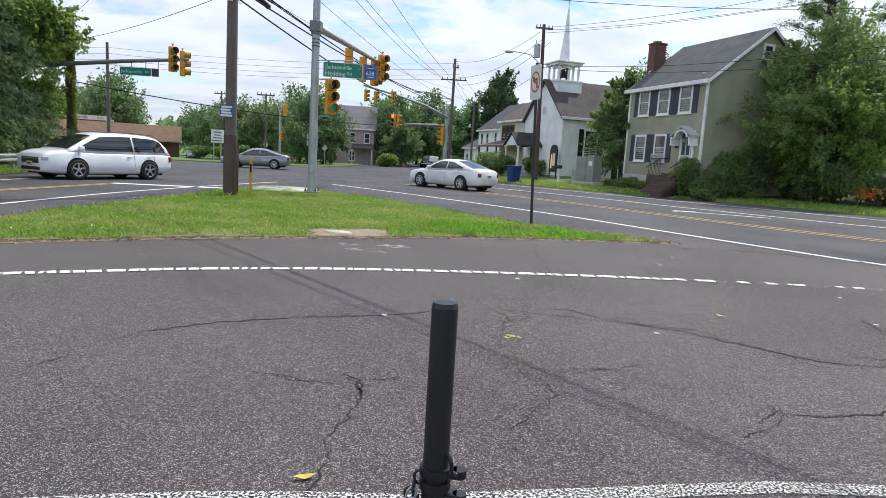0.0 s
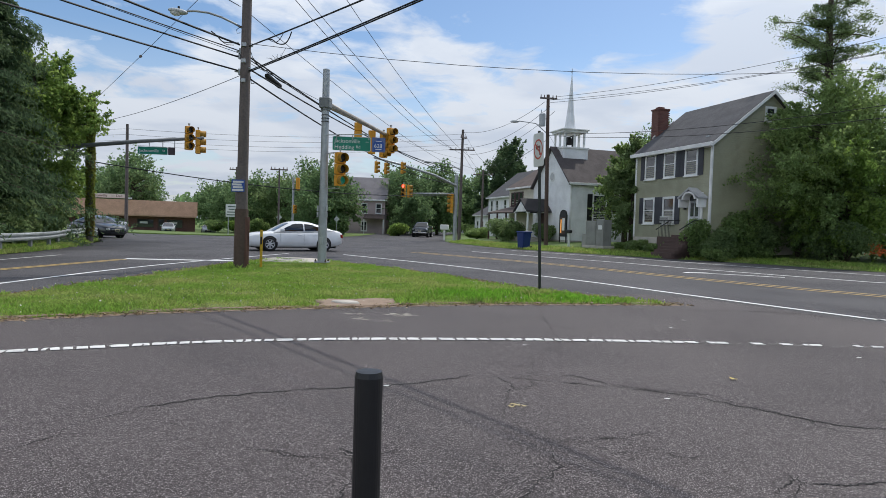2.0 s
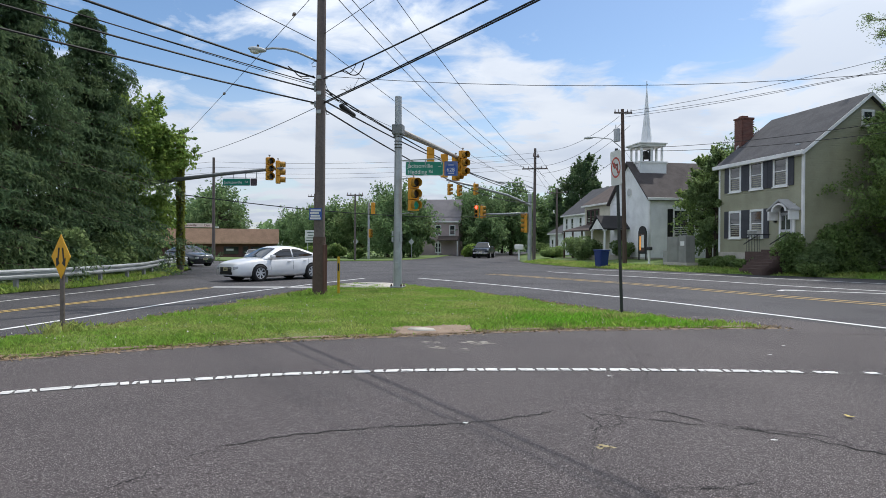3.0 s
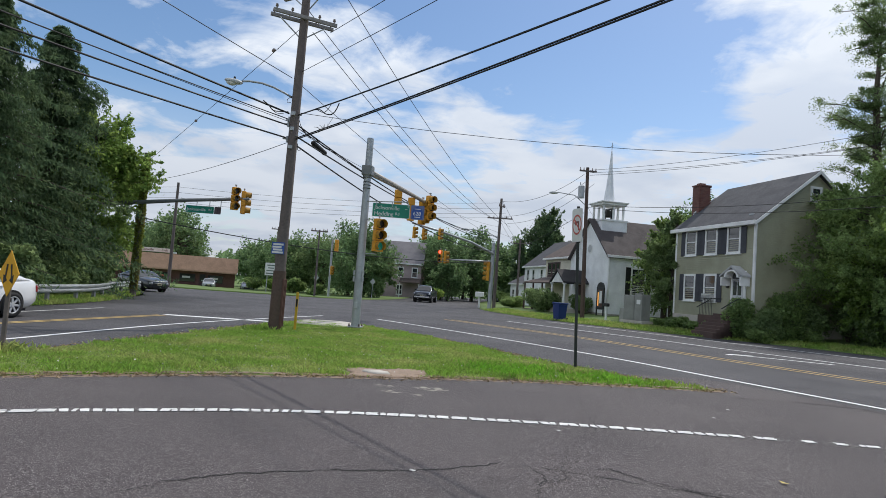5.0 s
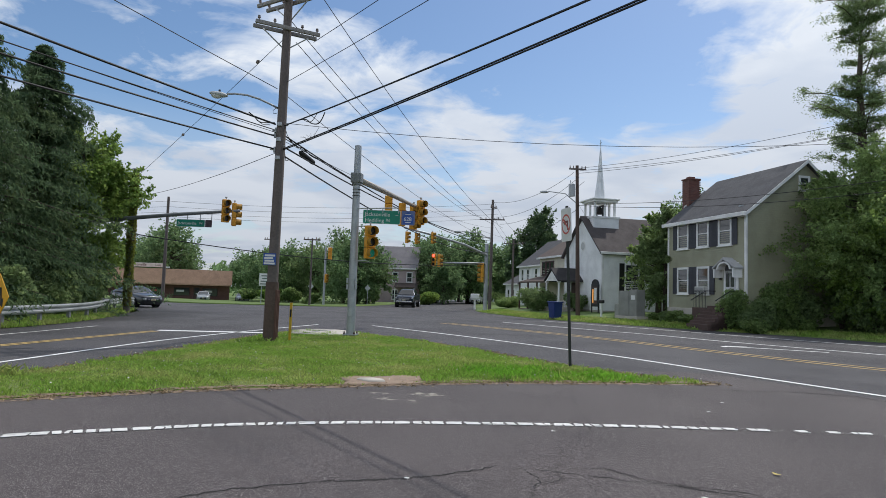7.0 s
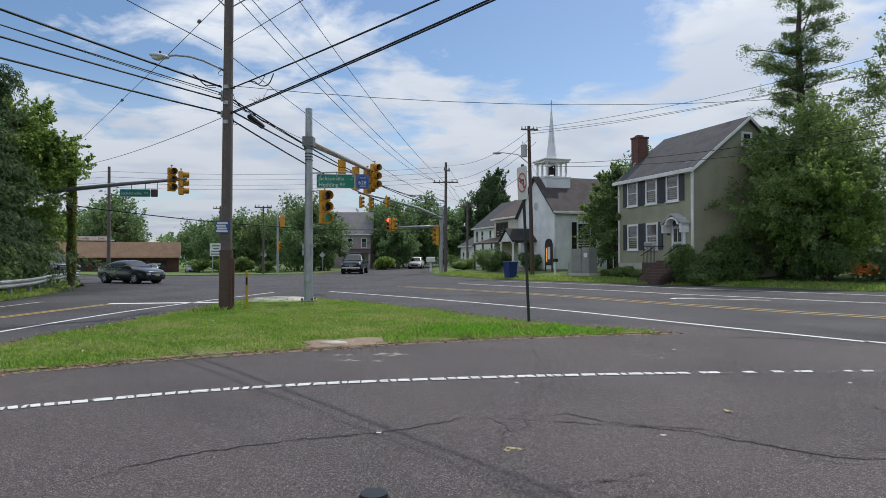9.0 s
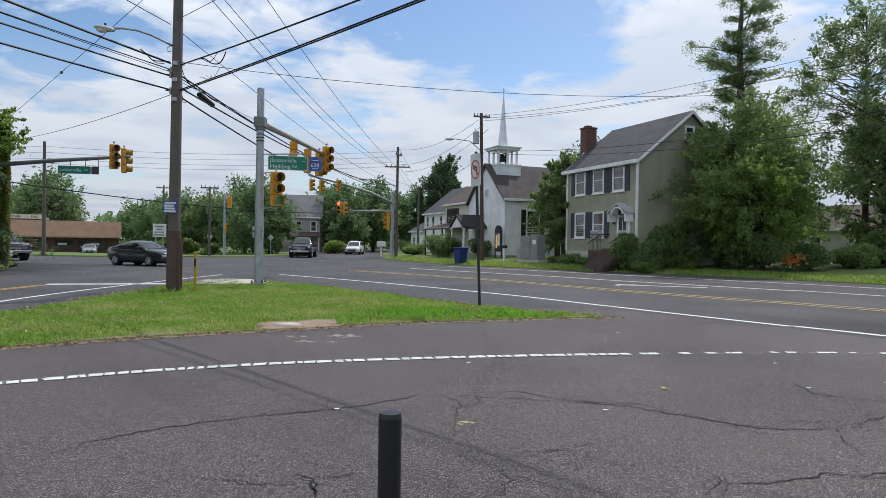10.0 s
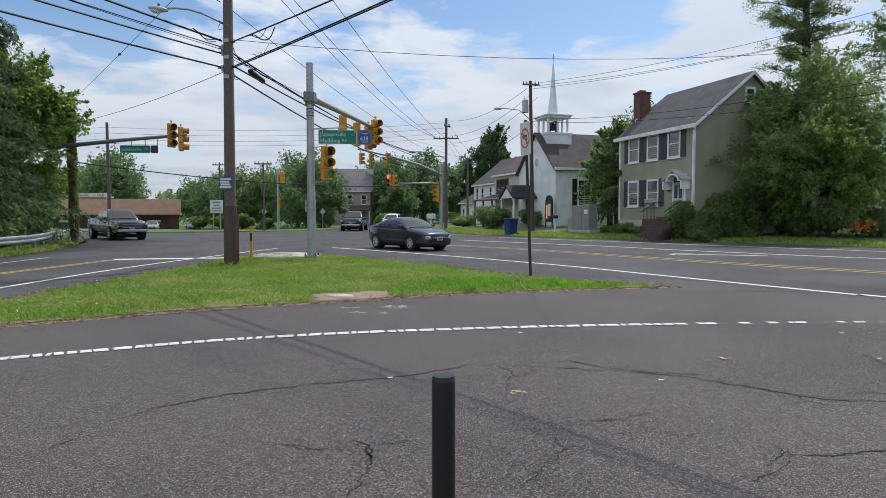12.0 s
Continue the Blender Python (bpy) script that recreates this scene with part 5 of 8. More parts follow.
    row = bmesh.new(); box(row, 0, 0.20, 0, 0.10, 0, 0.062, 0.004)
    first = part("brick", row, BRICK, stack)
    first.location = (-0.775, 1.492, 6.7)
    for i in range(28):
        z = 6.7 + 0.073 * i
        for k in range(4):
            for face in (0, 1):
                if i == k == face == 0:
                    continue
                b = new("brick", first.data)
                b.parent = stack
                off = 0.11 * (i % 2)
                b.matrix_basis = pose(-0.775 + off * 0.7 + 0.17 * k, 1.492, z) if face == 0 else pose(-0.052, 1.49 + off * 0.9 + 0.2 * k, z, 0, 0, 90)
    bm = bmesh.new(); box(bm, -0.82, 0.02, 1.44, 2.36, 8.72, 8.82, 0.02); box(bm, -0.61, -0.23, 1.65, 2.1, 8.82, 8.96, 0.03); part("chimney_cap", bm, BRICK, stack)
    bm = bmesh.new(); plate(bm, [(1.3, 6.75), (2.9, 7.95), (2.9, 8.15), (1.3, 6.95)], 0.0, 0.03); o = part("flashing", bm, TRIM, ob, "white rake board beside the chimney"); o.matrix_basis = pose(-0.28, 0, 0, 0, 0, 90)
    bm = bmesh.new(); box(bm, 6.0, 6.35, 0.35, 0.7, 6.05, 6.15, 0.01); part("roof_vent", bm, STEEL, ob)
    return ob


grey_house()


def church():
    ob = thing("church", "small white clapboard church with a belfry and slender spire", "church", at=pose(3.29, 59.0, 0.64, 0, 0, -68))
    W, D, E, Rg = 7.0, 13.0, 4.8, 7.95
    shell(ob, W, D, 0.0, E, Rg, "y", WHITE_SIDING)
    bm = bmesh.new(); box(bm, 0.03, W - 0.03, 0.03, D - 0.03, -0.8, -0.001); part("foundation", bm, CONCRETE, ob, "low concrete foundation")
    clapboard("siding", W, 0.0, E, ob, WHITE_SIDING, Matrix(), Rg - E, 0.14)
    clapboard("siding", D, 0.0, E, ob, WHITE_SIDING, SIDE(W), 0, 0.14)
    for r in gable_roof(ob, W, D, E, Rg, mat("church_shingle", (0.078, 0.066, 0.065), 0.9, vary=0.25, grain=12, stain=1.5, bump=0.6), 0.3, "y", 0.15):
        r["label"] = "brown shingle roof"
    bm = bmesh.new(); box(bm, W - 0.02, W + 0.35, -0.3, D + 0.3, E - 0.22, E - 0.02, 0.02); part("eave_board", bm, TRIM, ob)
    for x in (0, W):
        bm = bmesh.new(); box(bm, x - 0.09, x + 0.09, -0.05, 0.09, 0, E - 0.1, 0.01); part("corner_board", bm, TRIM, ob)
    for y in (2.0, 6.2, 10.2):
        window(ob, y, 0.95, 1.35, 2.95, SIDE(W), 0.45, (2, 3), shutter_mat=BLACK)
    # round-headed gable window
    bm = bmesh.new(); disc(bm, (3.6, -0.03, 5.45), 0.42, (0, -1, 0), 20, 0.03); win = part("window", bm, TRIM, ob)
    bm = bmesh.new(); disc(bm, (3.6, -0.05, 5.45), 0.33, (0, -1, 0), 20, 0.025); part("pane", bm, mat("louvre_white", (0.5, 0.5, 0.5), 0.6), win)
    # entrance porch
    for s in (-1, 1):
        bm = bmesh.new(); plate(bm, [(2.2, 3.55), (2.2 + s * 1.5, 2.45), (2.2 + s * 1.5, 2.32), (2.2, 3.4)][::-s], -2.4, 0.0); bmesh.ops.recalc_face_normals(bm, faces=bm.faces); part("porch_roof", bm, mat("porch_shingle", (0.035, 0.033, 0.035), 0.9, grain=12), ob, "black shingle porch roof")
    bm = bmesh.new(); plate(bm, [(0.95, 2.36), (3.45, 2.36), (2.2, 3.3)], -2.3, -2.2); part("porch_gable", bm, TRIM, ob)
    for x in (0.9, 3.5):
        bm = bmesh.new(); cyl(bm, (x, -2.2, -0.4), (x, -2.2, 2.36), 0.1, 0.08, 12); box(bm, x - 0.13, x + 0.13, -2.33, -2.07, 2.22, 2.36, 0.01); part("porch_column", bm, TRIM, ob)
    bm = bmesh.new(); box(bm, 1.5, 2.9, -0.08, 0.0, 0.1, 2.3, 0.01); part("door", bm, DARK_WOOD, ob, "dark red-brown double door")
    bm = bmesh.new(); box(bm, 0.6, 3.8, -2.4, 0, -0.9, 0.1, 0.02); part("landing", bm, CONCRETE, ob)
    # belfry on the ridge, its middle 1.4 m behind the front
    m = pose(W / 2, 1.55, 0)
    bm = bmesh.new(); box(bm, -1.2, 1.2, -1.2, 1.2, 6.6, 8.0, 0.02); b = part("belfry_base", bm, WHITE_SIDING, ob); b.matrix_basis = m
    bm = bmesh.new(); box(bm, -1.27, 1.27, -1.27, 1.27, 7.85, 8.02, 0.02); t = part("belfry_sill", bm, TRIM, b)
    for k in range(3):
        for j in range(3):
            if k != 1 or j != 1:
                bm = bmesh.new(); x, y = -0.92 + 1.84 * k / 2, -0.92 + 1.84 * j / 2
                box(bm, x - 0.08, x + 0.08, y - 0.08, y + 0.08, 8.02, 9.3, 0.01); part("column", bm, TRIM, b)
    bm = bmesh.new(); box(bm, -1.15, 1.15, -1.15, 1.15, 9.3, 9.48, 0.02); box(bm, -1.27, 1.27, -1.27, 1.27, 9.48, 9.6, 0.03); part("belfry_roof", bm, TRIM, b)
    bm = bmesh.new()
    prof = [(0.55, 9.6), (0.50, 9.68), (0.30, 11.2), (0.03, 14.4)]
    rings = [[bm.verts.new((r * math.cos(a * math.pi / 4 + math.pi / 8), r * math.sin(a * math.pi / 4 + math.pi / 8), z)) for a in range(8)] for r, z in prof]
    for p, q in zip(rings, rings[1:]):
        for k in range(8):
            bm.faces.new((p[k], p[(k + 1) % 8], q[(k + 1) % 8], q[k]))
    bm.faces.new(rings[-1])
    part("spire", bm, mat("spire_white", (0.74, 0.76, 0.78), 0.4, vary=0.04), b, "slender white metal spire")
    bm = bmesh.new(); box(bm, -0.02, 0.02, -0.02, 0.02, 14.3, 15.0); box(bm, -0.16, 0.16, -0.02, 0.02, 14.68, 14.73); part("cross", bm, STEEL, b)
    bm = bmesh.new()
    prof = [(0.08, 9.0), (0.2, 8.9), (0.26, 8.6), (0.38, 8.35)]
    rings = [[bm.verts.new((r * math.cos(a * math.pi / 8), r * math.sin(a * math.pi / 8), z)) for a in range(16)] for r, z in prof]
    for p, q in zip(rings, rings[1:]):
        for k in range(16):
            bm.faces.new((p[k], p[(k + 1) % 16], q[(k + 1) % 16], q[k]))
    bm.faces.new(rings[0][::-1]); bm.faces.new(rings[-1])
    part("bell", bm, mat("bell_bronze", (0.05, 0.045, 0.04), 0.5, 0.6), b, "dark bronze bell", True)
    bm = bmesh.new(); box(bm, -0.8, 0.8, -0.05, 0.05, 8.98, 9.08); box(bm, -0.6, -0.5, -0.06, 0.06, 8.02, 9.0); box(bm, 0.5, 0.6, -0.06, 0.06, 8.02, 9.0); part("bell_frame", bm, BLACK, b)
    return ob


church()


def plain_house(label, at, W, D, E, Rg, wall, roof, wins, wm=None, along="x", porch=None, side=()):
    ob = thing("house", label, "house", "", "", at)
    shell(ob, W, D, -0.6, E, Rg, along, wall)
    clapboard("siding", W, -0.5, E, ob, wall, Matrix(), 0 if along == "x" else Rg - E, 0.16)
    clapboard("siding", D, -0.5, E, ob, wall, SIDE(W), Rg - E if along == "x" else 0, 0.16)
    gable_roof(ob, W, D, E, Rg, roof, 0.3, along, 0.14)
    bm = bmesh.new(); box(bm, -0.28, W + 0.28, -0.34, -0.2, E - 0.24, E - 0.06, 0.02); part("eave_board", bm, TRIM, ob)
    for x, z, w, h in wins:
        window(ob, x, z, w, h, Matrix(), 0, (1, 1), frame_mat=wm)
    for y, z, w, h in side:
        window(ob, y, z, w, h, SIDE(W), 0, (1, 1), frame_mat=wm)
    if porch:
        x0, x1, depth, z = porch
        bm = bmesh.new()
        v = [bm.verts.new(c) for c in ((x0, 0, z + 0.6), (x1, 0, z + 0.6), (x1, -depth, z), (x0, -depth, z), (x0, 0, z + 0.45), (x1, 0, z + 0.45), (x1, -depth, z - 0.14), (x0, -depth, z - 0.14))]
        for f in ((0, 1, 2, 3), (7, 6, 5, 4), (3, 2, 6, 7), (0, 3, 7, 4), (1, 5, 6, 2), (0, 4, 5, 1)):
            bm.faces.new([v[i] for i in f])
        bmesh.ops.recalc_face_normals(bm, faces=bm.faces)
        part("porch_roof", bm, BROWN_SHINGLE, ob)
        n = max(2, int((x1 - x0) / 2) + 1)
        for k in range(n):
            x = x0 + 0.1 + (x1 - x0 - 0.2) * k / (n - 1)
            bm = bmesh.new(); box(bm, x - 0.07, x + 0.07, -depth + 0.05, -depth + 0.19, -0.6, z - 0.1, 0.01); part("porch_post", bm, DARK_WOOD if wm else TRIM, ob)
        bm = bmesh.new(); box(bm, x0, x1, -depth, 0, -0.8, -0.1, 0.02); part("porch_floor", bm, DARK_WOOD, ob)
    return ob


plain_house("cream two-storey house with brown windows and a dark porch", pose(1.1, 65.8, 0.45, 0, 0, -68), 6.6, 7, 5.2, 7.4, CREAM, BROWN_SHINGLE, [(0.6, 3.3, 0.95, 1.4), (1.6, 3.3, 0.95, 1.4), (2.6, 3.3, 0.95, 1.4), (0.7, 0.6, 0.9, 1.5)], DARK_WOOD, porch=(-0.4, 6.6, 2.2, 2.6))
plain_house("white two-storey farmhouse with a grey roof", pose(-1.3, 81.0, 0.35, 0, 0, -68), 7.5, 8, 5.0, 8.2, WHITE_SIDING, SHINGLE, [(0.8, 3.1, 0.9, 1.5), (2.6, 3.1, 0.9, 1.5), (5.2, 3.1, 0.9, 1.5), (0.8, 0.5, 0.9, 1.6), (2.6, 0.5, 0.9, 1.6)], side=[(1.2, 3.1, 0.9, 1.5), (4.5, 3.1, 0.9, 1.5)])
plain_house("low white wing beside the farmhouse", pose(-3.2, 86.5, 0.3, 0, 0, -68), 5.0, 5, 2.9, 4.3, WHITE_SIDING, SHINGLE, [(0.8, 0.6, 0.9, 1.5), (2.6, 0.6, 0.9, 1.5)])
plain_house("pale blue house far down the street", pose(-1.6, 125, 0.3, 0, 0, -40), 6, 7, 3.4, 5.6, mat("blue_siding", (0.32, 0.38, 0.45), 0.7), SHINGLE, [(1, 0.8, 0.9, 1.4), (3.6, 0.8, 0.9, 1.4)], along="y")
plain_house("faded pink two-storey house half hidden by trees", pose(-24.0, 90.5, 0.0, 0, 0, 6), 7.4, 8, 5.1, 8.4, PINK, mat("slate_roof", (0.17, 0.16, 0.17), 0.85, grain=10), [(3.9, 3.0, 0.9, 1.5), (6.0, 3.0, 0.9, 1.5), (3.9, 0.4, 0.9, 1.5)], porch=(4.4, 7.4, 1.6, 2.3))
plain_house("low tan house behind the trees", pose(30.5, 53.0, 0.6, 0, 0, -60), 8, 7, 2.7, 4.6, mat("tan_siding", (0.50, 0.49, 0.46), 0.7), BROWN_SHINGLE, [(1.5, 0.8, 1.0, 1.3), (5, 0.8, 1.0, 1.3)])
plain_house("white cottage deep in the far trees", pose(-9.5, 128, 0.2, 0, 0, 0), 6, 6, 2.8, 4.4, WHITE_SIDING, SHINGLE, [(1, 0.7, 0.9, 1.4), (3.5, 0.7, 0.9, 1.4)])


def shop():
    ob = thing("shop", "long low brick shop with a tan shingled mansard roof", "shop", at=pose(-68.3, 80.6, -0.8, 0, 0, 27))
    W, D = 25.0, 12.0
    bm = bmesh.new(); box(bm, 0, W, 0, D, -0.6, 2.5); part("wall", bm, SHOP_BRICK, ob, "dark red brick wall")
    bm = bmesh.new()
    prof = [(-1.3, 2.35), (-1.3, 2.55), (-0.5, 4.7), (D, 4.8), (D, 2.35)]
    a = [bm.verts.new((-0.4, y, z)) for y, z in prof]; b = [bm.verts.new((W + 0.3, y, z)) for y, z in prof]
    bm.faces.new(a); bm.faces.new(b[::-1])
    for k in range(5):
        bm.faces.new((a[(k + 1) % 5], a[k], b[k], b[(k + 1) % 5]))
    bmesh.ops.recalc_face_normals(bm, faces=bm.faces)
    part("roof", bm, TAN_SHINGLE, ob, "tan shingled mansard roof")
    bm = bmesh.new(); box(bm, W + 0.2, W + 0.36, -1.35, D, 2.3, 2.6); part("fascia", bm, TRIM, ob)
    for x in (1.5, 5.5, 9.0, 13.5, 17.0, 21.0):
        bm = bmesh.new(); box(bm, x, x + 2.3, -0.06, 0.02, 0.7, 2.0, 0.02); w = part("window", bm, DARK_WOOD, ob)
        bm = bmesh.new(); box(bm, x + 0.1, x + 2.2, -0.07, -0.05, 0.8, 1.9); part("pane", bm, GLASS, w)
        bm = bmesh.new(); box(bm, x + 0.4, x + 1.5, -0.085, -0.072, 1.3, 1.6); part("poster", bm, [SIGN_WHITE, SIGN_RED, SIGN_WHITE][int(x) % 3], w, "printed sheet in the window")
    for x in (12.0, 19.8):
        bm = bmesh.new(); box(bm, x, x + 1.0, -0.06, 0.02, 0.0, 2.1, 0.02); d = part("door", bm, DARK_WOOD, ob)
        bm = bmesh.new(); box(bm, x + 0.15, x + 0.85, -0.07, -0.05, 0.9, 1.95); part("pane", bm, GLASS, d)
    bm = bmesh.new(); box(bm, 15.5, 16.4, -1.3, -0.9, 4.78, 5.0); part("roof_box", bm, SIGN_WHITE, ob)
    bm = bmesh.new(); box(bm, 10.2, 15.4, 1.0, 1.12, 4.9, 5.5, 0.02); s = part("sign_board", bm, mat("sign_cream", (0.68, 0.64, 0.58), 0.6), ob, "cream roof sign")
    for word, x in (("Jacksonville", 10.6), ("Deli", 14.1)):
        letters(word, 0.52, mat("sign_print", (0.12, 0.03, 0.03), 0.6), s, Matrix.Translation((x, 0.985, 5.05)))
    return ob


shop()
ob = thing("shop_sign", "white roadside shop sign board on posts", "sign", at=pose(-26.2, 60.0, 0.0))
for x in (-0.35, 0.35):
    bm = bmesh.new(); cyl(bm, (x, 0, 0), (x, 0, 3.0), 0.05, seg=8); part("post", bm, STEEL, ob)
bm = bmesh.new(); box(bm, -0.62, 0.62, -0.06, 0.06, 1.75, 3.0, 0.02); b = part("board", bm, SIGN_WHITE, ob)
bm = bmesh.new()
for k, (w, c) in enumerate(((0.5, 0), (0.45, 0), (0.3, 0), (0.4, 0))):
    box(bm, -w, w, -0.066, -0.06, 1.9 + 0.27 * k, 2.0 + 0.27 * k)
part("printed_bars", bm, mat("print_grey", (0.12, 0.16, 0.14), 0.6), b)

# ---- guardrail ----
ob = thing("guardrail", "galvanised steel guardrail with two waves on posts", "guardrail")
line = [Vector((x, y, 0)) for x, y in smooth_line([(-17.9, -14), (-17.9, 8), (-17.7, 16.7), (-17.8, 20.5), (-18.9, 24.8), (-20.6, 28.2), (-22.1, 30.8), (-23.4, 33.6), (-24.6, 36.8)], 0.5)]
prof = [(0.0, 0.42), (0.05, 0.47), (0.05, 0.52), (0.0, 0.565), (0.0, 0.595), (0.05, 0.64), (0.05, 0.69), (0.0, 0.74)]
bm = bmesh.new()
rows = []
for i, p in enumerate(line):
    d = (line[min(i + 1, len(line) - 1)] - line[max(i - 1, 0)]).normalized()
    n = Vector((d.y, -d.x, 0))
    rows.append([bm.verts.new(p + n * u + Vector((0, 0, z))) for u, z in prof])
for a, b in zip(rows, rows[1:]):
    for k in range(len(prof) - 1):
        bm.faces.new((a[k], b[k], b[k + 1], a[k + 1]))
r = bmesh.ops.solidify(bm, geom=bm.faces[:], thickness=0.006)
part("beam", bm, mat("rail_zinc", (0.66, 0.68, 0.69), 0.45, 0.15, vary=0.06, grain=10), ob)
for i in range(2, len(line), 4):
    bm = bmesh.new(); p = line[i]; box(bm, p.x - 0.16, p.x - 0.02, p.y - 0.05, p.y + 0.05, -0.2, 0.72, 0.01); part("post", bm, mat("post_grey", (0.25, 0.25, 0.25), 0.7), ob)

# ---- roadside things ----
ob = thing("trash_bin", "blue wheeled plastic bin by the roadside", "bin", at=pose(1.95, 45.9, yard(1.95, 45.9) - 0.07, 0, 0, -50) @ Matrix.Diagonal((0.8, 0.8, 0.98, 1)))
bm = bmesh.new()
rings = [[bm.verts.new((x * s, y * s, z)) for x, y in ((-0.45, -0.5), (0.45, -0.5), (0.45, 0.5), (-0.45, 0.5))] for s, z in ((0.82, 0.08), (1.0, 1.22))]
bm.faces.new(rings[0][::-1]); bm.faces.new(rings[1])
for k in range(4):
    bm.faces.new((rings[0][k], rings[0][(k + 1) % 4], rings[1][(k + 1) % 4], rings[1][k]))
BIN = mat("bin_blue", (0.01, 0.035, 0.16), 0.45, vary=0.05)
bmesh.ops.bevel(bm, geom=bm.edges[:], offset=0.04, segments=2, affect="EDGES")
part("body", bm, BIN, ob)
bm = bmesh.new(); box(bm, -0.5, 0.5, -0.55, 0.55, 1.22, 1.34, 0.05); part("lid", bm, BIN, ob)
for s in (-1, 1):
    bm = bmesh.new(); cyl(bm, (s * 0.42, 0.48, 0.13), (s * 0.5, 0.48, 0.13), 0.13, seg=14); part("wheel", bm, RUBBER, ob)
ob = thing("utility_cabinet", "weathered grey electrical cabinet with stickers on concrete", "cabinet", at=pose(6.4, 46.4, yard(6.4, 46.4), 0, 0, -55) @ Matrix.Diagonal((0.9, 0.9, 1.02, 1)))
CAB = mat("cabinet_grey", (0.27, 0.27, 0.25), 0.6, vary=0.08, stain=2)
bm = bmesh.new(); box(bm, -0.2, 2.2, -0.15, 1.0, -0.4, 0.18, 0.02); part("plinth", bm, CONCRETE, ob)
bm = bmesh.new(); box(bm, 0.0, 1.15, 0, 0.9, 0.18, 1.9, 0.03); a = part("body", bm, CAB, ob)
bm = bmesh.new(); box(bm, 1.18, 1.95, 0, 0.9, 0.18, 1.98, 0.03); c = part("body", bm, CAB, ob)
bm = bmesh.new(); box(bm, -0.55, -0.05, 0.1, 0.8, 0.0, 0.95, 0.03); part("small_box", bm, mat("cabinet_pale", (0.33, 0.33, 0.31), 0.6), ob)
for x, z, w, h, p in ((0.35, 1.45, 0.4, 0.22, a), (0.5, 1.0, 0.45, 0.26, a), (0.4, 0.5, 0.4, 0.25, a), (1.4, 1.3, 0.4, 0.3, c)):
    bm = bmesh.new(); box(bm, x, x + w, -0.012, 0.0, z, z + h, 0.004); part("sticker", bm, SIGN_WHITE, p, "faded white sticker")
bm = bmesh.new(); box(bm, 0.05, 1.1, -0.02, 0.0, 0.3, 1.85, 0.01); part("door", bm, CAB, a)
ob = thing("mailbox", "white mailbox on a wooden post", "mailbox", at=pose(5.3, 47.2, yard(5.3, 47.2), 0, 0, -60))
bm = bmesh.new(); box(bm, -0.06, 0.06, -0.06, 0.06, -0.1, 1.0, 0.01); part("post", bm, TRIM, ob)
bm = bmesh.new(); box(bm, -0.25, 0.25, -0.12, 0.12, 1.0, 1.25, 0.06); part("box", bm, BLACK, ob)
ob = thing("mailbox", "large white mailbox on a post by the far kerb", "mailbox", at=pose(-5.6, 66.0, 0.1))
bm = bmesh.new(); box(bm, -0.1, 0.1, -0.1, 0.1, -0.1, 1.0, 0.01); part("post", bm, TRIM, ob)
bm = bmesh.new(); box(bm, -0.45, 0.45, -0.3, 0.3, 1.0, 1.55, 0.1); part("box", bm, TRIM, ob)
ob = thing("notice_board", "black framed church notice board with a lit panel", "notice board", at=pose(5.35, 52.2, yard(5.35, 52.2), 0, 0, -55))
bm = bmesh.new(); box(bm, -0.45, 0.45, -0.06, 0.06, 0.5, 2.3, 0.03)
cyl(bm, (0, -0.05, 2.3), (0, 0.05, 2.3), 0.4, seg=20)
a = part("frame", bm, BLACK, ob)
bm = bmesh.new(); box(bm, -0.3, 0.3, -0.075, -0.06, 0.7, 2.1); part("panel", bm, mat("notice_dark", (0.08, 0.04, 0.03), 0.5), a)
bm = bmesh.new(); box(bm, -0.24, -0.12, -0.085, -0.075, 0.8, 1.9); part("lit_strip", bm, glow("notice_amber", (0.8, 0.36, 0.08), 0.7), a, "lit amber strip")
bm = bmesh.new(); box(bm, -0.04, 0.26, -0.085, -0.075, 1.0, 2.0); part("sheet", bm, SIGN_WHITE, a)
for s in (-1, 1):
    bm = bmesh.new(); box(bm, s * 0.4 - 0.04, s * 0.4 + 0.04, -0.04, 0.04, -0.3, 0.5); part("leg", bm, BLACK, ob)
for x, y in ((-23.0, 64.5), (-17.2, 66.0)):
    ob = thing("warning_sign", "small grey sign diamond seen from behind", "road sign", at=pose(x, y, 0.05))
    bm = bmesh.new(); cyl(bm, (0, 0, 0), (0, 0, 2.2), 0.03, seg=8); part("post", bm, STEEL, ob)
    bm = bmesh.new(); plate(bm, [(0, 1.5), (0.32, 1.83), (0, 2.16), (-0.32, 1.83)], -0.05, -0.03); part("panel", bm, STEEL, ob)

# ---- the black post close to the camera, with a chain and padlocks ----
ob = thing("barrier_post", "black painted steel post with padlocks and a chain", "post", at=pose(-0.053, 0.955, 0.0))
bm = bmesh.new(); cyl(bm, (0, 0, 0), (0, 0, 1.325), 0.0182, seg=28); cyl(bm, (0, 0, 1.325), (0, 0, 1.332), 0.0182, 0.0165, 28); part("tube", bm, BLACK, ob)
for z in (1.085, 1.065):
    bm = bmesh.new(); cyl(bm, (0, 0, z), (0, 0, z + 0.012), 0.0225, seg=24); part("collar", bm, BLACK, ob)
bm = bmesh.new(); box(bm, 0.012, 0.036, -0.012, 0.012, 1.045, 1.058, 0.004); cyl(bm, (0.036, 0, 1.045), (0.036, 0, 1.058), 0.010, seg=12); part("lug", bm, BLACK, ob)
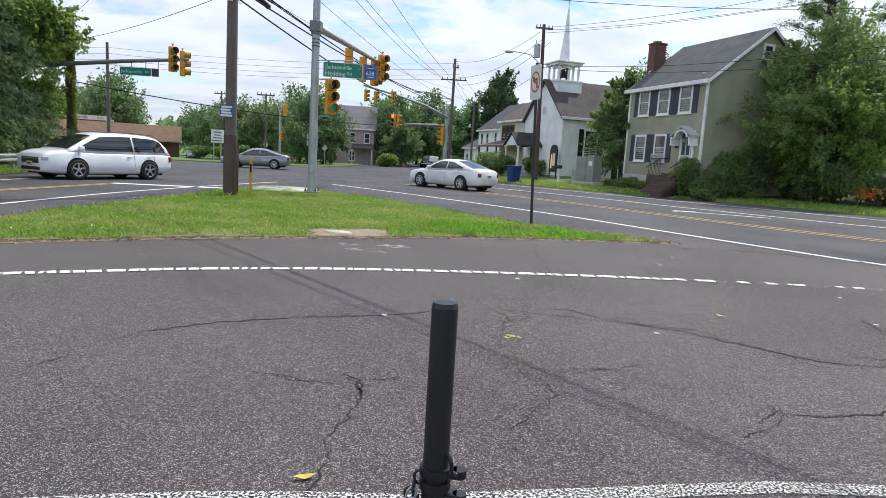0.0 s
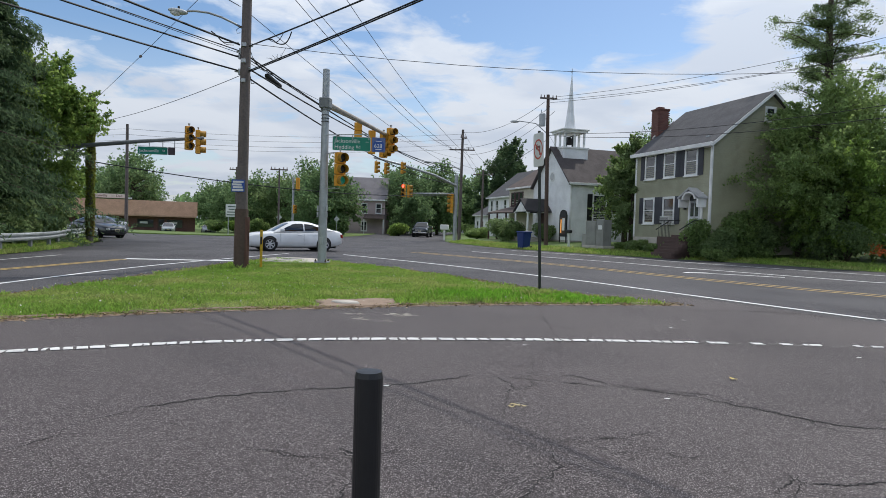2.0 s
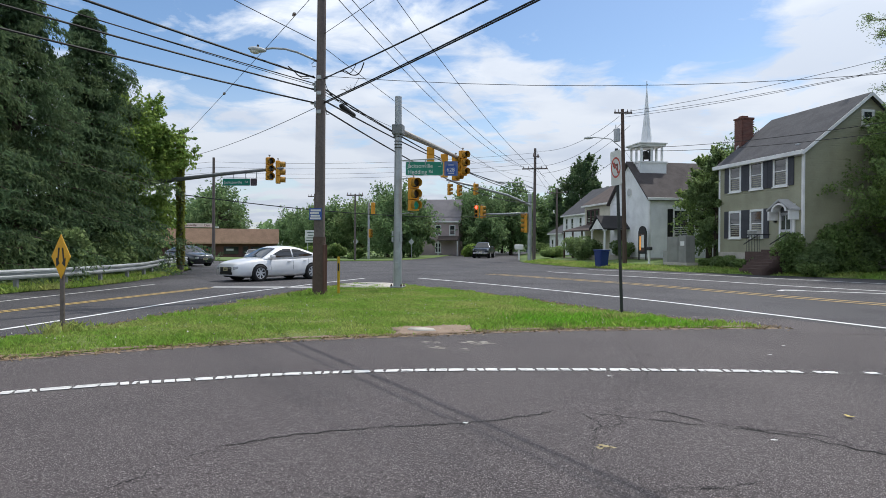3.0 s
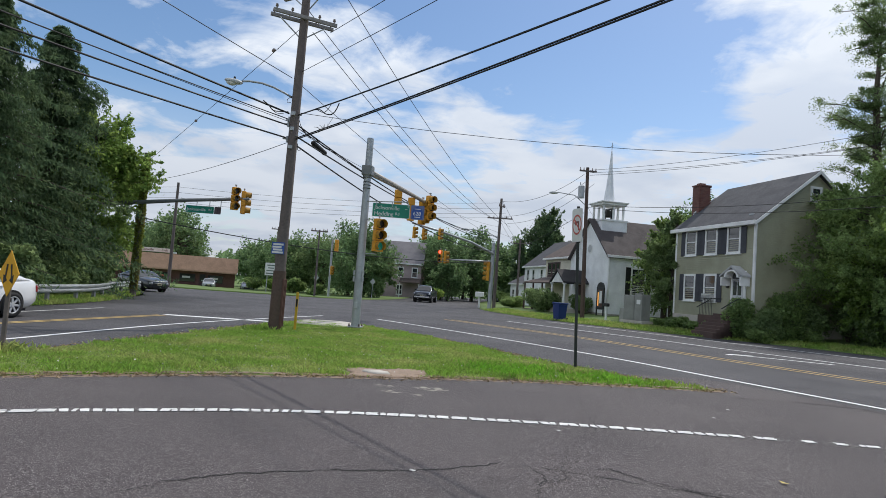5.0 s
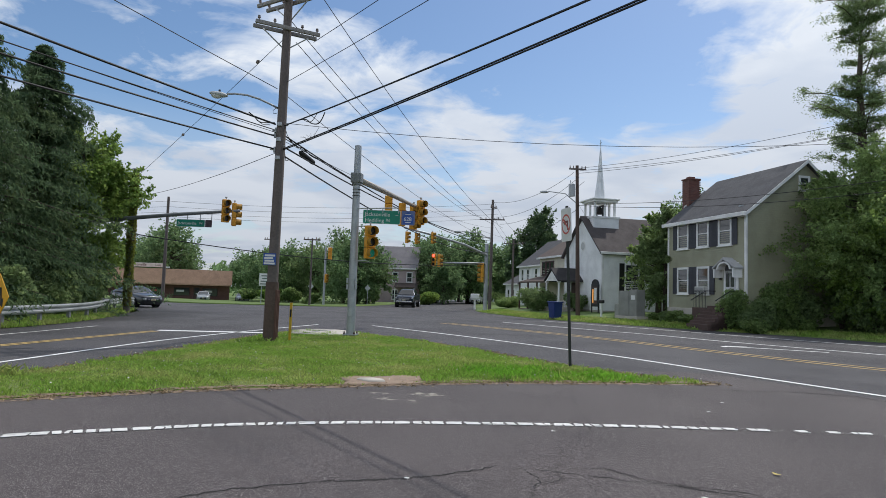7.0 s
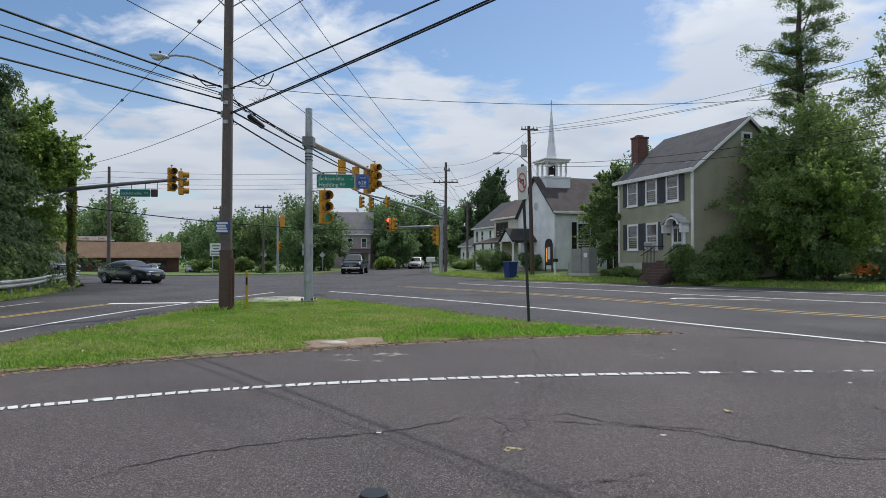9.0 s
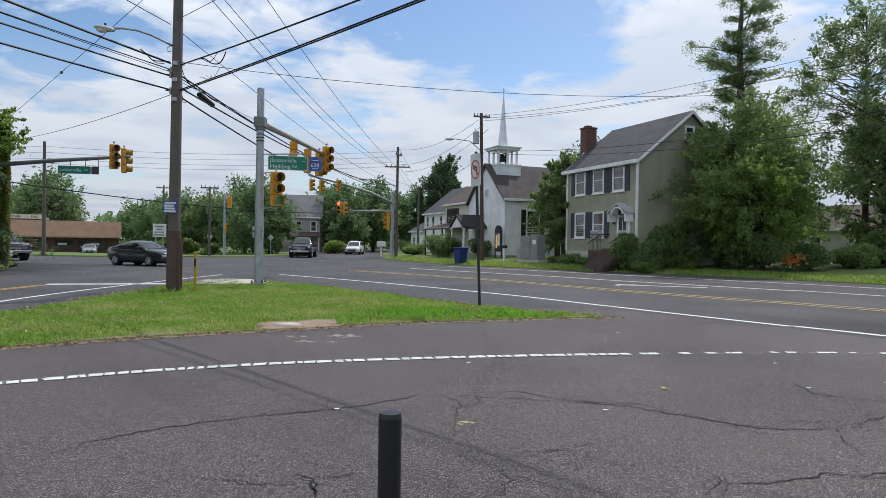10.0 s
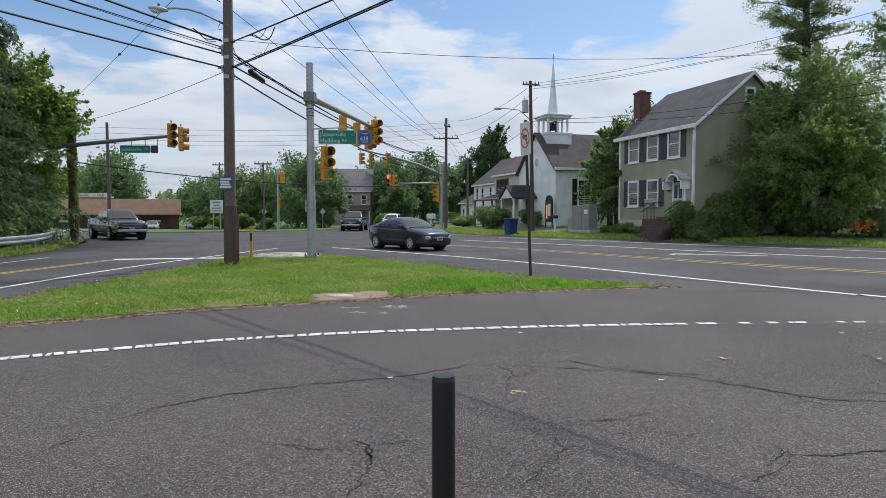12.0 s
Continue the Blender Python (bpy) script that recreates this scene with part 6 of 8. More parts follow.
bm = bmesh.new(); box(bm, 0.012, 0.034, -0.012, 0.012, 1.082, 1.094, 0.004); cyl(bm, (0.034, 0, 1.082), (0.034, 0, 1.094), 0.010, seg=12); part("lug", bm, BLACK, ob)
bm = bmesh.new(); tube(bm, [(0.016, -0.01, 1.12), (0.022, -0.012, 1.11), (0.024, -0.012, 1.09)], 0.003, 6); part("hook", bm, BLACK, ob)
for x, z, tilt, c in ((-0.034, 1.045, 12, (0.42, 0.33, 0.10)), (-0.024, 1.03, -14, (0.30, 0.23, 0.09))):
    bm = bmesh.new(); box(bm, -0.009, 0.009, -0.006, 0.006, -0.03, 0.0, 0.002)
    lock = part("padlock", bm, mat("brass", c, 0.35, 0.8, vary=0.1, grain=80), ob, "worn brass padlock"); lock.matrix_basis = pose(x, -0.016, z, 0, tilt, 0)
    bm = bmesh.new(); tube(bm, [(-0.006, 0, 0), (-0.006, 0, 0.018), (-0.003, 0, 0.024), (0.003, 0, 0.024), (0.006, 0, 0.018), (0.006, 0, 0)], 0.0022, 6); part("shackle", bm, STEEL, lock)
for k in range(6):
    bm = bmesh.new()
    n = 12
    pts = [(0.006 * math.cos(2 * math.pi * i / n), 0, 0.010 * math.sin(2 * math.pi * i / n)) for i in range(n + 1)]
    tube(bm, pts, 0.0022, 5)
    part("chain_link", bm, BLACK, ob).matrix_basis = pose(-0.022 - 0.006 * (k % 3), -0.014, 1.085 - 0.013 * k, 0, 20 * (k % 2), 90 * (k % 2))

# ---- cracks, stains and litter on the lot ----
TAR = mat("crack_dark", (0.018, 0.017, 0.016), 0.95, vary=0.2, bump=0.2)
rnd = random.Random(5)


def crack(widest, *pts, twigs=True):
    """One wandering crack: its widest gap in metres, then its way over the lot; twigs branch off it."""
    steps = []
    for p, q in zip(pts, pts[1:]):
        n = max(2, int(math.hypot(q[0] - p[0], q[1] - p[1]) / 0.035))
        steps += [(p[0] + (q[0] - p[0]) * k / n, p[1] + (q[1] - p[1]) * k / n) for k in range(n)]
    steps.append(pts[-1])
    bm = bmesh.new()
    rows, wander, width = [], 0.0, widest * 0.6
    for i, (x, y) in enumerate(steps):
        a, b = steps[max(i - 1, 0)], steps[min(i + 1, len(steps) - 1)]
        d = Vector((b[0] - a[0], b[1] - a[1], 0)).normalized()
        n = Vector((-d.y, d.x, 0))
        wander = wander * 0.7 + rnd.uniform(-0.024, 0.024)
        width = min(widest * 1.7, max(0.35 * widest, width + rnd.uniform(-0.4, 0.4) * widest))
        ends = min(1.0, 0.25 + 0.25 * min(i, len(steps) - 1 - i))
        c = Vector((x, y, 0.0105)) + n * wander
        rows.append((bm.verts.new(c + n * width * ends / 2), bm.verts.new(c - n * width * ends / 2)))
    for a, b in zip(rows, rows[1:]):
        bm.faces.new((a[1], b[1], b[0], a[0]))
    tagged(part("crack", bm, TAR, None), "dark winding crack in the asphalt", "", "", "structure")
    if twigs:
        for (x0, y0), (x1, y1) in zip(pts, pts[1:]):
            if rnd.random() < 0.55:
                u, a, far = rnd.random(), math.atan2(y1 - y0, x1 - x0) + rnd.choice((-1, 1)) * rnd.uniform(0.5, 1.3), rnd.uniform(0.15, 0.6)
                x, y = x0 + (x1 - x0) * u, y0 + (y1 - y0) * u
                crack(widest * 0.45, (x, y), (x + far * 0.5 * math.cos(a), y + far * 0.5 * math.sin(a)), (x + far * math.cos(a + 0.4), y + far * math.sin(a + 0.4)), twigs=False)


crack(0.0120, (0.22, 6.49), (0.97, 6.38), (1.48, 6.31), (1.95, 6.16), (2.38, 5.81), (2.77, 5.52), (3.19, 5.37))
crack(0.0070, (0.61, 5.7), (0.77, 5.9), (0.97, 6.38))
crack(0.0070, (0.45, 6.54), (0.49, 6.2), (0.33, 5.98))
crack(0.0112, (-0.93, 4.24), (-0.74, 4.07), (-0.71, 3.83), (-0.71, 3.47), (-0.77, 3.27), (-0.72, 3.12), (-0.69, 2.79), (-0.67, 2.5))
crack(0.0042, (-0.69, 4.2), (-0.74, 4.08), (-1.03, 4.02), (-1.28, 4.09), (-1.56, 4.16))
crack(0.0119, (-3.5, 3.5), (-2.88, 3.94), (-2.87, 4.39), (-2.61, 4.94), (-1.95, 5.47), (-1.49, 5.69), (-0.89, 5.91), (-0.1, 6.53))
crack(0.0084, (-3.5, 4.4), (-3.1, 4.74), (-2.97, 4.91))
crack(0.0098, (-0.1, 6.53), (0.14, 6.51), (0.3, 6.13), (0.21, 5.75), (0.21, 5.19))
crack(0.0119, (0.32, 6.61), (0.92, 6.7), (1.24, 6.48), (1.7, 6.28), (2.13, 6.25), (2.61, 5.64), (3.2, 5.4), (3.9, 5.5))
crack(0.0084, (3.17, 5.7), (3.56, 5.64), (4.5, 5.9))
crack(0.0091, (0.25, 4.56), (0.49, 4.5), (0.57, 4.17), (0.4, 3.91), (0.21, 3.52))
crack(0.0084, (0.5, 4.57), (0.76, 4.72), (1.12, 4.82))
crack(0.0091, (2.04, 4.3), (1.99, 4.15), (1.74, 3.84), (1.58, 3.7))
crack(0.0084, (2, 4.17), (2.32, 4.16), (2.77, 4.34), (3.4, 4.41))
crack(0.0077, (0.89, 11.46), (0.98, 10.19), (1.29, 9.76))
crack(0.0168, (3.94, 12.94), (5.01, 13.12), (6.2, 13.04), (6.74, 12.03))
crack(0.0126, (4.25, 7.32), (4.22, 6.72), (4.9, 6.4))
crack(0.0049, (-2.84, 3.89), (-2.61, 3.78), (-2.48, 3.61))
crack(0.0049, (0.46, 6.5), (0.68, 7.34), (0.82, 8.02), (0.87, 9.83))
crack(0.0075, (4.07, 6.99), (4.29, 6.44), (4.42, 6.16), (3.78, 5.47))
crack(0.0120, (3.6, 5.47), (3.41, 5.07), (3.36, 4.75), (3.44, 4.63))
crack(0.0060, (3.45, 5.72), (3.6, 5.47), (4.33, 5.85))
crack(0.0075, (0.45, 4.52), (0.6, 4.7), (0.77, 4.71), (1.06, 4.85), (1.36, 5))
crack(0.0080, (0.77, 4.71), (0.94, 4.47), (1.16, 4.54))
crack(0.0075, (0.45, 4.52), (0.51, 4.24), (0.43, 3.91))
crack(0.0120, (-0.91, 4.21), (-0.76, 4.11), (-0.72, 3.88))
crack(0.0070, (-0.76, 4.11), (-0.69, 4.21), (-0.46, 4.27))
crack(0.0060, (-1.59, 4.19), (-1.14, 4.05), (-0.9, 4.14))
crack(0.0060, (2, 4.28), (2.03, 4.09), (2.2, 4.14), (2.77, 4.31), (3.19, 4.29))
crack(0.0080, (1.74, 3.94), (2, 4.18), (2, 4.28))
crack(0.0080, (0.51, 7.87), (0.57, 7.22), (0.45, 6.54))
crack(0.0060, (-2.79, 5.07), (-2.6, 5.26), (-2.43, 5.16))
crack(0.0060, (-2.34, 4.55), (-2.06, 4.47), (-1.89, 4.54))
crack(0.0070, (-0.39, 6.76), (0.04, 6.57))
crack(0.0060, (0.94, 12.28), (0.92, 10.16), (1.01, 8.89), (0.87, 7.89))
crack(0.0060, (1.09, 4.78), (1.35, 4.49), (1.62, 4.55))


def blot(x, y, r, material, name, label, z=0.011):
    bm = bmesh.new()
    n = 18
    bm.faces.new([bm.verts.new((x + r * rnd.uniform(0.6, 1.1) * 1.6 * math.cos(2 * math.pi * k / n), y + r * rnd.uniform(0.6, 1.1) * math.sin(2 * math.pi * k / n), z)) for k in range(n)])
    return tagged(part(name, bm, material, None), label, "", "", "structure")


PALE = paint_mat("pale_stain", (0.30, 0.27, 0.22), 9.0, 0.5)
for x, y, r in ((0.30, 5.5, 0.06), (-2.26, 10.42, 0.14), (-1.5, 10.51, 0.2), (-1.54, 9.84, 0.10), (-2.0, 9.9, 0.12)):
    blot(x, y, r, PALE if r > 0.07 else paint_mat("yellow_stain", (0.36, 0.29, 0.13), 14.0, 0.52), "stain", "pale dusty stain on the asphalt")
for x, y in ((-0.89, 5.91), (1.69, 5.99), (3.37, 11.36), (4.73, 8.53), (4.3, 7.04), (0.49, 8.30), (2.9, 10.4)):
    blot(x, y, 0.022, mat("litter_white", (0.7, 0.7, 0.66), 0.7), "litter", "scrap of white litter", 0.013)
LEAF_DRY = mat("fallen_leaf", (0.55, 0.42, 0.07), 0.6)
for x, y in ((-0.76, 2.82), (3.9, 4.9), (5.4, 7.3), (2.6, 6.9)):
    bm = bmesh.new()
    v = [bm.verts.new((0.04 * math.cos(a) * (1.4 if abs(math.cos(a)) > 0.9 else 1), 0.022 * math.sin(a), 0.012 + 0.008 * abs(math.cos(a)))) for a in [k * math.pi / 6 for k in range(12)]]
    c = bm.verts.new((0, 0, 0.010))
    for k in range(12):
        bm.faces.new((c, v[k], v[(k + 1) % 12]))
    o = part("fallen_leaf", bm, LEAF_DRY, None); o.matrix_basis = pose(x, y, 0.008, 0, 0, rnd.uniform(0, 360)); tagged(o, "single yellow fallen leaf on the asphalt", "leaf", "fallen leaves")

# ---- trees and plants ----
LEAF = leaf_mat("leaves_green", (0.185, 0.275, 0.105), (0.25, 0.345, 0.125), 0.6)
LEAF_BRIGHT = leaf_mat("leaves_bright", (0.19, 0.30, 0.075), (0.24, 0.34, 0.09), 0.55)
LEAF_DARK = leaf_mat("leaves_dark", (0.17, 0.245, 0.11), (0.215, 0.30, 0.125), 0.6)
NEEDLE = leaf_mat("needles", (0.085, 0.145, 0.072), (0.135, 0.195, 0.09), 0.55)
# distance haze is put into this leaf colour as extra blue
LEAF_HAZED = leaf_mat("leaves_hazed", (0.145, 0.235, 0.105), (0.185, 0.275, 0.125), 0.55)


def leaf_quads(points, dirs, size, rng, aspect=0.55):
    """Pointed leaf-shaped quads, one at each point, lying roughly along dirs."""
    n = len(points)
    d = dirs + rng.normal(0, 0.6, (n, 3))
    d /= np.linalg.norm(d, axis=1, keepdims=True) + 1e-9
    s = np.cross(d, rng.normal(0, 1, (n, 3)))
    s /= np.linalg.norm(s, axis=1, keepdims=True) + 1e-9
    up = np.cross(d, s)
    L = (size * rng.uniform(0.6, 1.4, n))[:, None]
    w = L * aspect * 0.5
    a, b = points - d * L * 0.5, points + d * L * 0.5
    mid = points + up * L * 0.12
    v = np.stack([a, mid + s * w, b, mid - s * w], 1).reshape(-1, 3)
    return v, np.arange(4 * n).reshape(n, 4)


def limb(bm, a, b, r0, r1, rng, bends=3):
    pts, rad = [], []
    a, b = np.array(a, float), np.array(b, float)
    for k in range(bends + 1):
        u = k / bends
        p = a + (b - a) * u + (rng.normal(0, 0.05, 3) * np.linalg.norm(b - a) if 0 < k < bends else 0)
        p[2] += 0.08 * np.linalg.norm(b - a) * math.sin(math.pi * u)
        pts.append(tuple(p)); rad.append(r0 + (r1 - r0) * u)
    tube(bm, pts, rad, 7)


def broad_tree(label, x, y, z, height, radius, count, leaf, seed, size=0.3, base=0.25, group="trees", gaps=0.5, trunk_r=None, squash=1.0, name="tree", clump=1.0):
    """A broad-leaved tree: trunk, limbs that end in clusters, and leaves round each cluster."""
    rng = np.random.default_rng(seed)
    ob = thing(name, label, "tree", group, "", pose(x, y, z))
    tr = trunk_r or height * 0.022
    bm = bmesh.new()
    lean = rng.normal(0, 0.03, 2) * height
    tube(bm, [(0, 0, -0.3), (lean[0] * 0.2, lean[1] * 0.2, height * 0.3), (lean[0] * 0.6, lean[1] * 0.6, height * 0.6), (lean[0], lean[1], height * 0.9)], [tr * 1.25, tr, tr * 0.65, tr * 0.2], 10)
    n_cl = max(20, int(120 * radius / 4))
    ph = rng.uniform(0, 6.28, 4)
    centres = []
    mid, half = height * (base + (1 - base) * 0.5), height * (1 - base) * 0.5
    for k in range(n_cl):
        for _ in range(40):
            p = rng.uniform(-1, 1, 3)
            q = np.linalg.norm(p)
            if 0.35 < q < 1.0:
                break
        ang = math.atan2(p[1], p[0])
        lobes = 1 + 0.20 * math.sin(3 * ang + ph[0]) * math.cos(3 * p[2] + ph[1]) + 0.13 * math.sin(5 * ang + 4 * p[2] + ph[2])
        taper = (1.0 - 0.35 * max(0.0, p[2])) * lobes
        c = np.array([p[0] * radius * 0.92 * taper + lean[0] * 0.6, p[1] * radius * 0.92 * taper * squash + lean[1] * 0.6, mid + p[2] * half * 0.88 * (1 + 0.12 * math.sin(2 * ang + ph[3]) * (p[2] > 0))])
        centres.append(c)
        hgt = max(height * 0.18, min(height * 0.8, c[2] - 0.35 * math.hypot(c[0], c[1])))
        u = hgt / height
        limb(bm, (lean[0] * u, lean[1] * u, hgt), c, tr * 0.35 * (1 - u * 0.6), tr * 0.06, rng)
    part("trunk", bm, BARK, ob, smooth=True)
    per = count // n_cl
    vs, fs, off = [], [], 0
    for c in centres:
        r = radius * clump * rng.uniform(0.09, 0.28)
        d = rng.normal(0, 1, (per, 3))
        d /= np.linalg.norm(d, axis=1, keepdims=True)
        rr = r * rng.uniform(gaps, 1.05, per) ** 0.6 * (1 + 0.25 * rng.exponential(1.0, per) * (rng.random(per) < 0.3))
        lump = 1 + 0.28 * np.sin(d[:, 0] * 5 + c[0]) * np.sin(d[:, 1] * 5 + c[1] * 2) + 0.2 * np.sin(d[:, 2] * 7 + c[2])
        p = c + d * (rr * lump)[:, None] * np.array([1, 1, 0.78])
        # a share of the leaves sits along shoots that stick out of the cluster
        out = c - np.array([lean[0] * 0.6, lean[1] * 0.6, mid - 0.3 * half])
        out /= np.linalg.norm(out) + 1e-6
        n_sh = int(per * 0.34)
        shoot = rng.normal(0, 0.55, (4, 3)) + out + np.array([0, 0, 0.15])
        shoot /= np.linalg.norm(shoot, axis=1, keepdims=True)
        pick = rng.integers(0, 4, n_sh)
        along = rng.uniform(0.3, 1.0, n_sh) ** 0.8
        p[:n_sh] = c + shoot[pick] * (along * r * 2.1)[:, None] + rng.normal(0, 1, (n_sh, 3)) * (r * 0.20 * (1.25 - along))[:, None] - np.array([0, 0, 0.25]) * (r * along**2)[:, None]
        v, f = leaf_quads(p, d * 0.4 + np.array([0, 0, -0.25]), size, rng)
        vs.append(v); fs.append(f + off); off += len(v)
    crown = new("crown", fast_mesh("crown", np.concatenate(vs), np.concatenate(fs), leaf))
    crown.parent = ob
    return ob


def conifer(label, x, y, z, height, radius, count, leaf, seed, size=0.28, base=0.05, droop=0.35, group="conifers", open_=0.0, full=0.82):
    """An evergreen: straight trunk, whorls of drooping branches, needle sprays along each."""
    rng = np.random.default_rng(seed)
    ob = thing("conifer", label, "tree", group, "", pose(x, y, z))
    bm = bmesh.new()
    tube(bm, [(0, 0, -0.3), (0, 0, height * 0.5), (0, 0, height * 0.98)], [height * 0.02, height * 0.012, 0.02], 8)
    n_br = int((10 if full > 0.8 else 17) * height)
    per = count // n_br
    vs, fs, off = [], [], 0
    for k in range(n_br):
        u = base + (1 - base) * (k / n_br) ** 0.9
        if rng.random() < open_:
            continue
        h = height * u
        ang = k * 2.39996 + rng.normal(0, 0.3)
        reach = radius * ((1 - u) ** full + 0.03) * rng.uniform(0.42, 1.25) * (1 + 0.22 * math.sin(3 * ang + 9 * u + seed))
        d = np.array([math.cos(ang), math.sin(ang), 0])
        t = rng.uniform(0.12, 1.0, per) ** 0.75
        line = lambda t: np.outer(t * reach, d) + np.outer(h - droop * reach * t**1.5 + 0.12 * reach * t, [0, 0, 1.0])
        p = line(t)
        side = np.array([-d[1], d[0], 0])
        spread = 0.15 * reach * (1 - 0.5 * t) + 0.06
        p += np.outer(rng.normal(0, 1, per) * spread, side)
        p[:, 2] -= rng.exponential(1.0, per) * (0.10 + 0.22 * t) * droop * 2.2 - 0.02
        v, f = leaf_quads(p, d * 0.5 + np.array([0, 0, -0.8]), size, rng, 0.26)
        vs.append(v); fs.append(f + off); off += len(v)
        if k % 2 == 0 and reach > 0.5:
            q = line(np.array([0.0, 0.5, 0.95]))
            tube(bm, [tuple(a) for a in q], [0.05, 0.03, 0.01], 5)
    part("trunk", bm, BARK, ob, smooth=True)
    crown = new("crown", fast_mesh("crown", np.concatenate(vs), np.concatenate(fs), leaf))
    crown.parent = ob
    return ob


def pine(label, x, y, z, height, radius, count, leaf, seed, size=0.22, base=0.35, group="yard trees"):
    """An old pine: a bare trunk, crooked rising limbs at uneven heights, flat plumes at their ends."""
    rng = np.random.default_rng(seed)
    ob = thing("conifer", label, "tree", group, "", pose(x, y, z))
    bm = bmesh.new()
    tube(bm, [(0, 0, -0.3), (0.1, 0, height * 0.35), (-0.15, 0.1, height * 0.7), (0.1, 0, height * 0.97)], [height * 0.018, height * 0.014, height * 0.008, 0.04], 9)
    vs, fs, off = [], [], 0
    n_limb = 72
    per = count // (n_limb * 8)
    for k in range(n_limb):
        u = base + (1 - base) * rng.uniform(0, 0.97)
        ang = rng.uniform(0, 2 * math.pi)
        reach = radius * rng.uniform(0.25, 0.95) * (1.12 - u) ** 0.32 * 1.1
        d = np.array([math.cos(ang), math.sin(ang), 0.0])
        side = np.array([-d[1], d[0], 0.0])
        rise = rng.uniform(0.1, 0.9)
        bow = rng.normal(0, 0.15)
        at = lambda t: d * reach * t + side * bow * reach * t * t + np.array([0, 0, height * u + reach * (rise * t - 0.25 * t * t)])
        tube(bm, [tuple(at(t)) for t in (0, 0.33, 0.66, 1.0)], [0.09 * (1.2 - u), 0.06 * (1.2 - u), 0.03, 0.012], 6)
        for j in range(8):
            t = rng.uniform(0.2, 1.05)
            c = at(t) + side * rng.normal(0, 0.26) * reach + np.array([0, 0, 0.12])
            s = rng.uniform(0.2, 0.62) * (0.7 + 0.1 * reach)
            q = rng.normal(0, 1, (per, 3)) * np.array([s, s, s * 0.62]) * 0.55 + c
            v, f = leaf_quads(q, d * 0.6 + np.array([0, 0, 0.3]), size, rng, 0.3)
            vs.append(v); fs.append(f + off); off += len(v)
    part("trunk", bm, BARK, ob, smooth=True)
    crown = new("crown", fast_mesh("crown", np.concatenate(vs), np.concatenate(fs), leaf))
    crown.parent = ob
    return ob


def shrub(label, x, y, z, height, radius, count, leaf, seed, size=0.16, group="shrubs"):
    rng = np.random.default_rng(seed)
    ob = thing("shrub", label, "shrub", group, "", pose(x, y, z))
    bm = bmesh.new()
    vs, fs, off = [], [], 0
    n = 11
    for k in range(n):
        a = rng.uniform(0, 2 * math.pi)
        c = np.array([math.cos(a) * radius * rng.uniform(0, 0.65), math.sin(a) * radius * rng.uniform(0, 0.65), height * rng.uniform(0.2, 0.75)])
        limb(bm, (0, 0, -0.1), c, 0.03, 0.008, rng, 2)
        per = count // n
        d = rng.normal(0, 1, (per, 3)); d /= np.linalg.norm(d, axis=1, keepdims=True)
        rr = radius * rng.uniform(0.35, 0.5) * rng.uniform(0.5, 1.1, per) ** 0.5
        p = c + d * rr[:, None] * np.array([1, 1, min(1.2, height / radius * 0.6)])
        p = p[p[:, 2] > 0.02]
        v, f = leaf_quads(p, d[: len(p)] * 0.5, size, rng)
        vs.append(v); fs.append(f + off); off += len(v)
    part("woody_base", bm, BARK, ob, smooth=True)
    crown = new("foliage", fast_mesh("foliage", np.concatenate(vs), np.concatenate(fs), leaf))
    crown.parent = ob
    return ob


# the dark evergreens behind the guardrail, then the maple at their end
for i, (x, y, h, r) in enumerate(((-23.9, 23.4, 13.8, 5.4), (-24.4, 28.0, 13.4, 5.2), (-22.8, 19.3, 12.0, 5.0), (-25.5, 14.5, 13.5, 4.0), (-24.5, 9.0, 13.0, 4.0), (-28.5, 20.5, 14.0, 4.2), (-29.0, 26.5, 13.0, 4.0))):
    conifer("tall dark green spruce with drooping branches", x, y, 0.15, h, r, 70000 if i < 3 else 14000, NEEDLE, 10 + i, 0.21 if i < 3 else 0.42, 0.03, full=0.76 if i < 3 else 0.82)
broad_tree("green maple at the end of the evergreens", -24.0, 30.8, 0.2, 10.4, 3.0, 36000, LEAF_BRIGHT, 31, 0.19, 0.14, "roadside trees", squash=0.8)
broad_tree("green maple behind the vine-covered pole", -27.0, 34.0, 0.2, 8.6, 3.0, 16000, LEAF, 32, 0.30, 0.10, "roadside trees")
for i, (x, y, h, r) in enumerate(((-20.6, 22.5, 2.2, 1.5), (-20.8, 18.0, 2.4, 1.6), (-21.2, 26.0, 2.0, 1.5), (-22.6, 29.4, 2.2, 1.6), (-20.5, 13.0, 2.2, 1.6))):
    shrub("dark undergrowth below the evergreens", x, y, 0.1, h, r, 5000, LEAF_DARK, 50 + i, 0.22)
# vines on the wooden pole
rng = np.random.default_rng(77)
t = rng.uniform(0, 1, 5200)
a = rng.uniform(0, 2 * math.pi, 5200)
rr = 0.14 + 0.08 * rng.uniform(0, 1, 5200) * (0.5 + 0.8 * np.abs(np.sin(t * 9)))
p = np.stack([-21.9 + rr * np.cos(a), 32.2 + rr * np.sin(a), 0.4 + t * 7.4], 1)
v, f = leaf_quads(p, np.stack([np.cos(a), np.sin(a), -0.6 + 0 * a], 1), 0.125, rng, 0.7)
tagged(new("climbing_vine", fast_mesh("climbing_vine", v, f, leaf_mat("leaves_vine", (0.20, 0.24, 0.05), (0.22, 0.17, 0.06), 0.4))), "yellow-green vine climbing the wooden pole", "vine", "", "stuff")

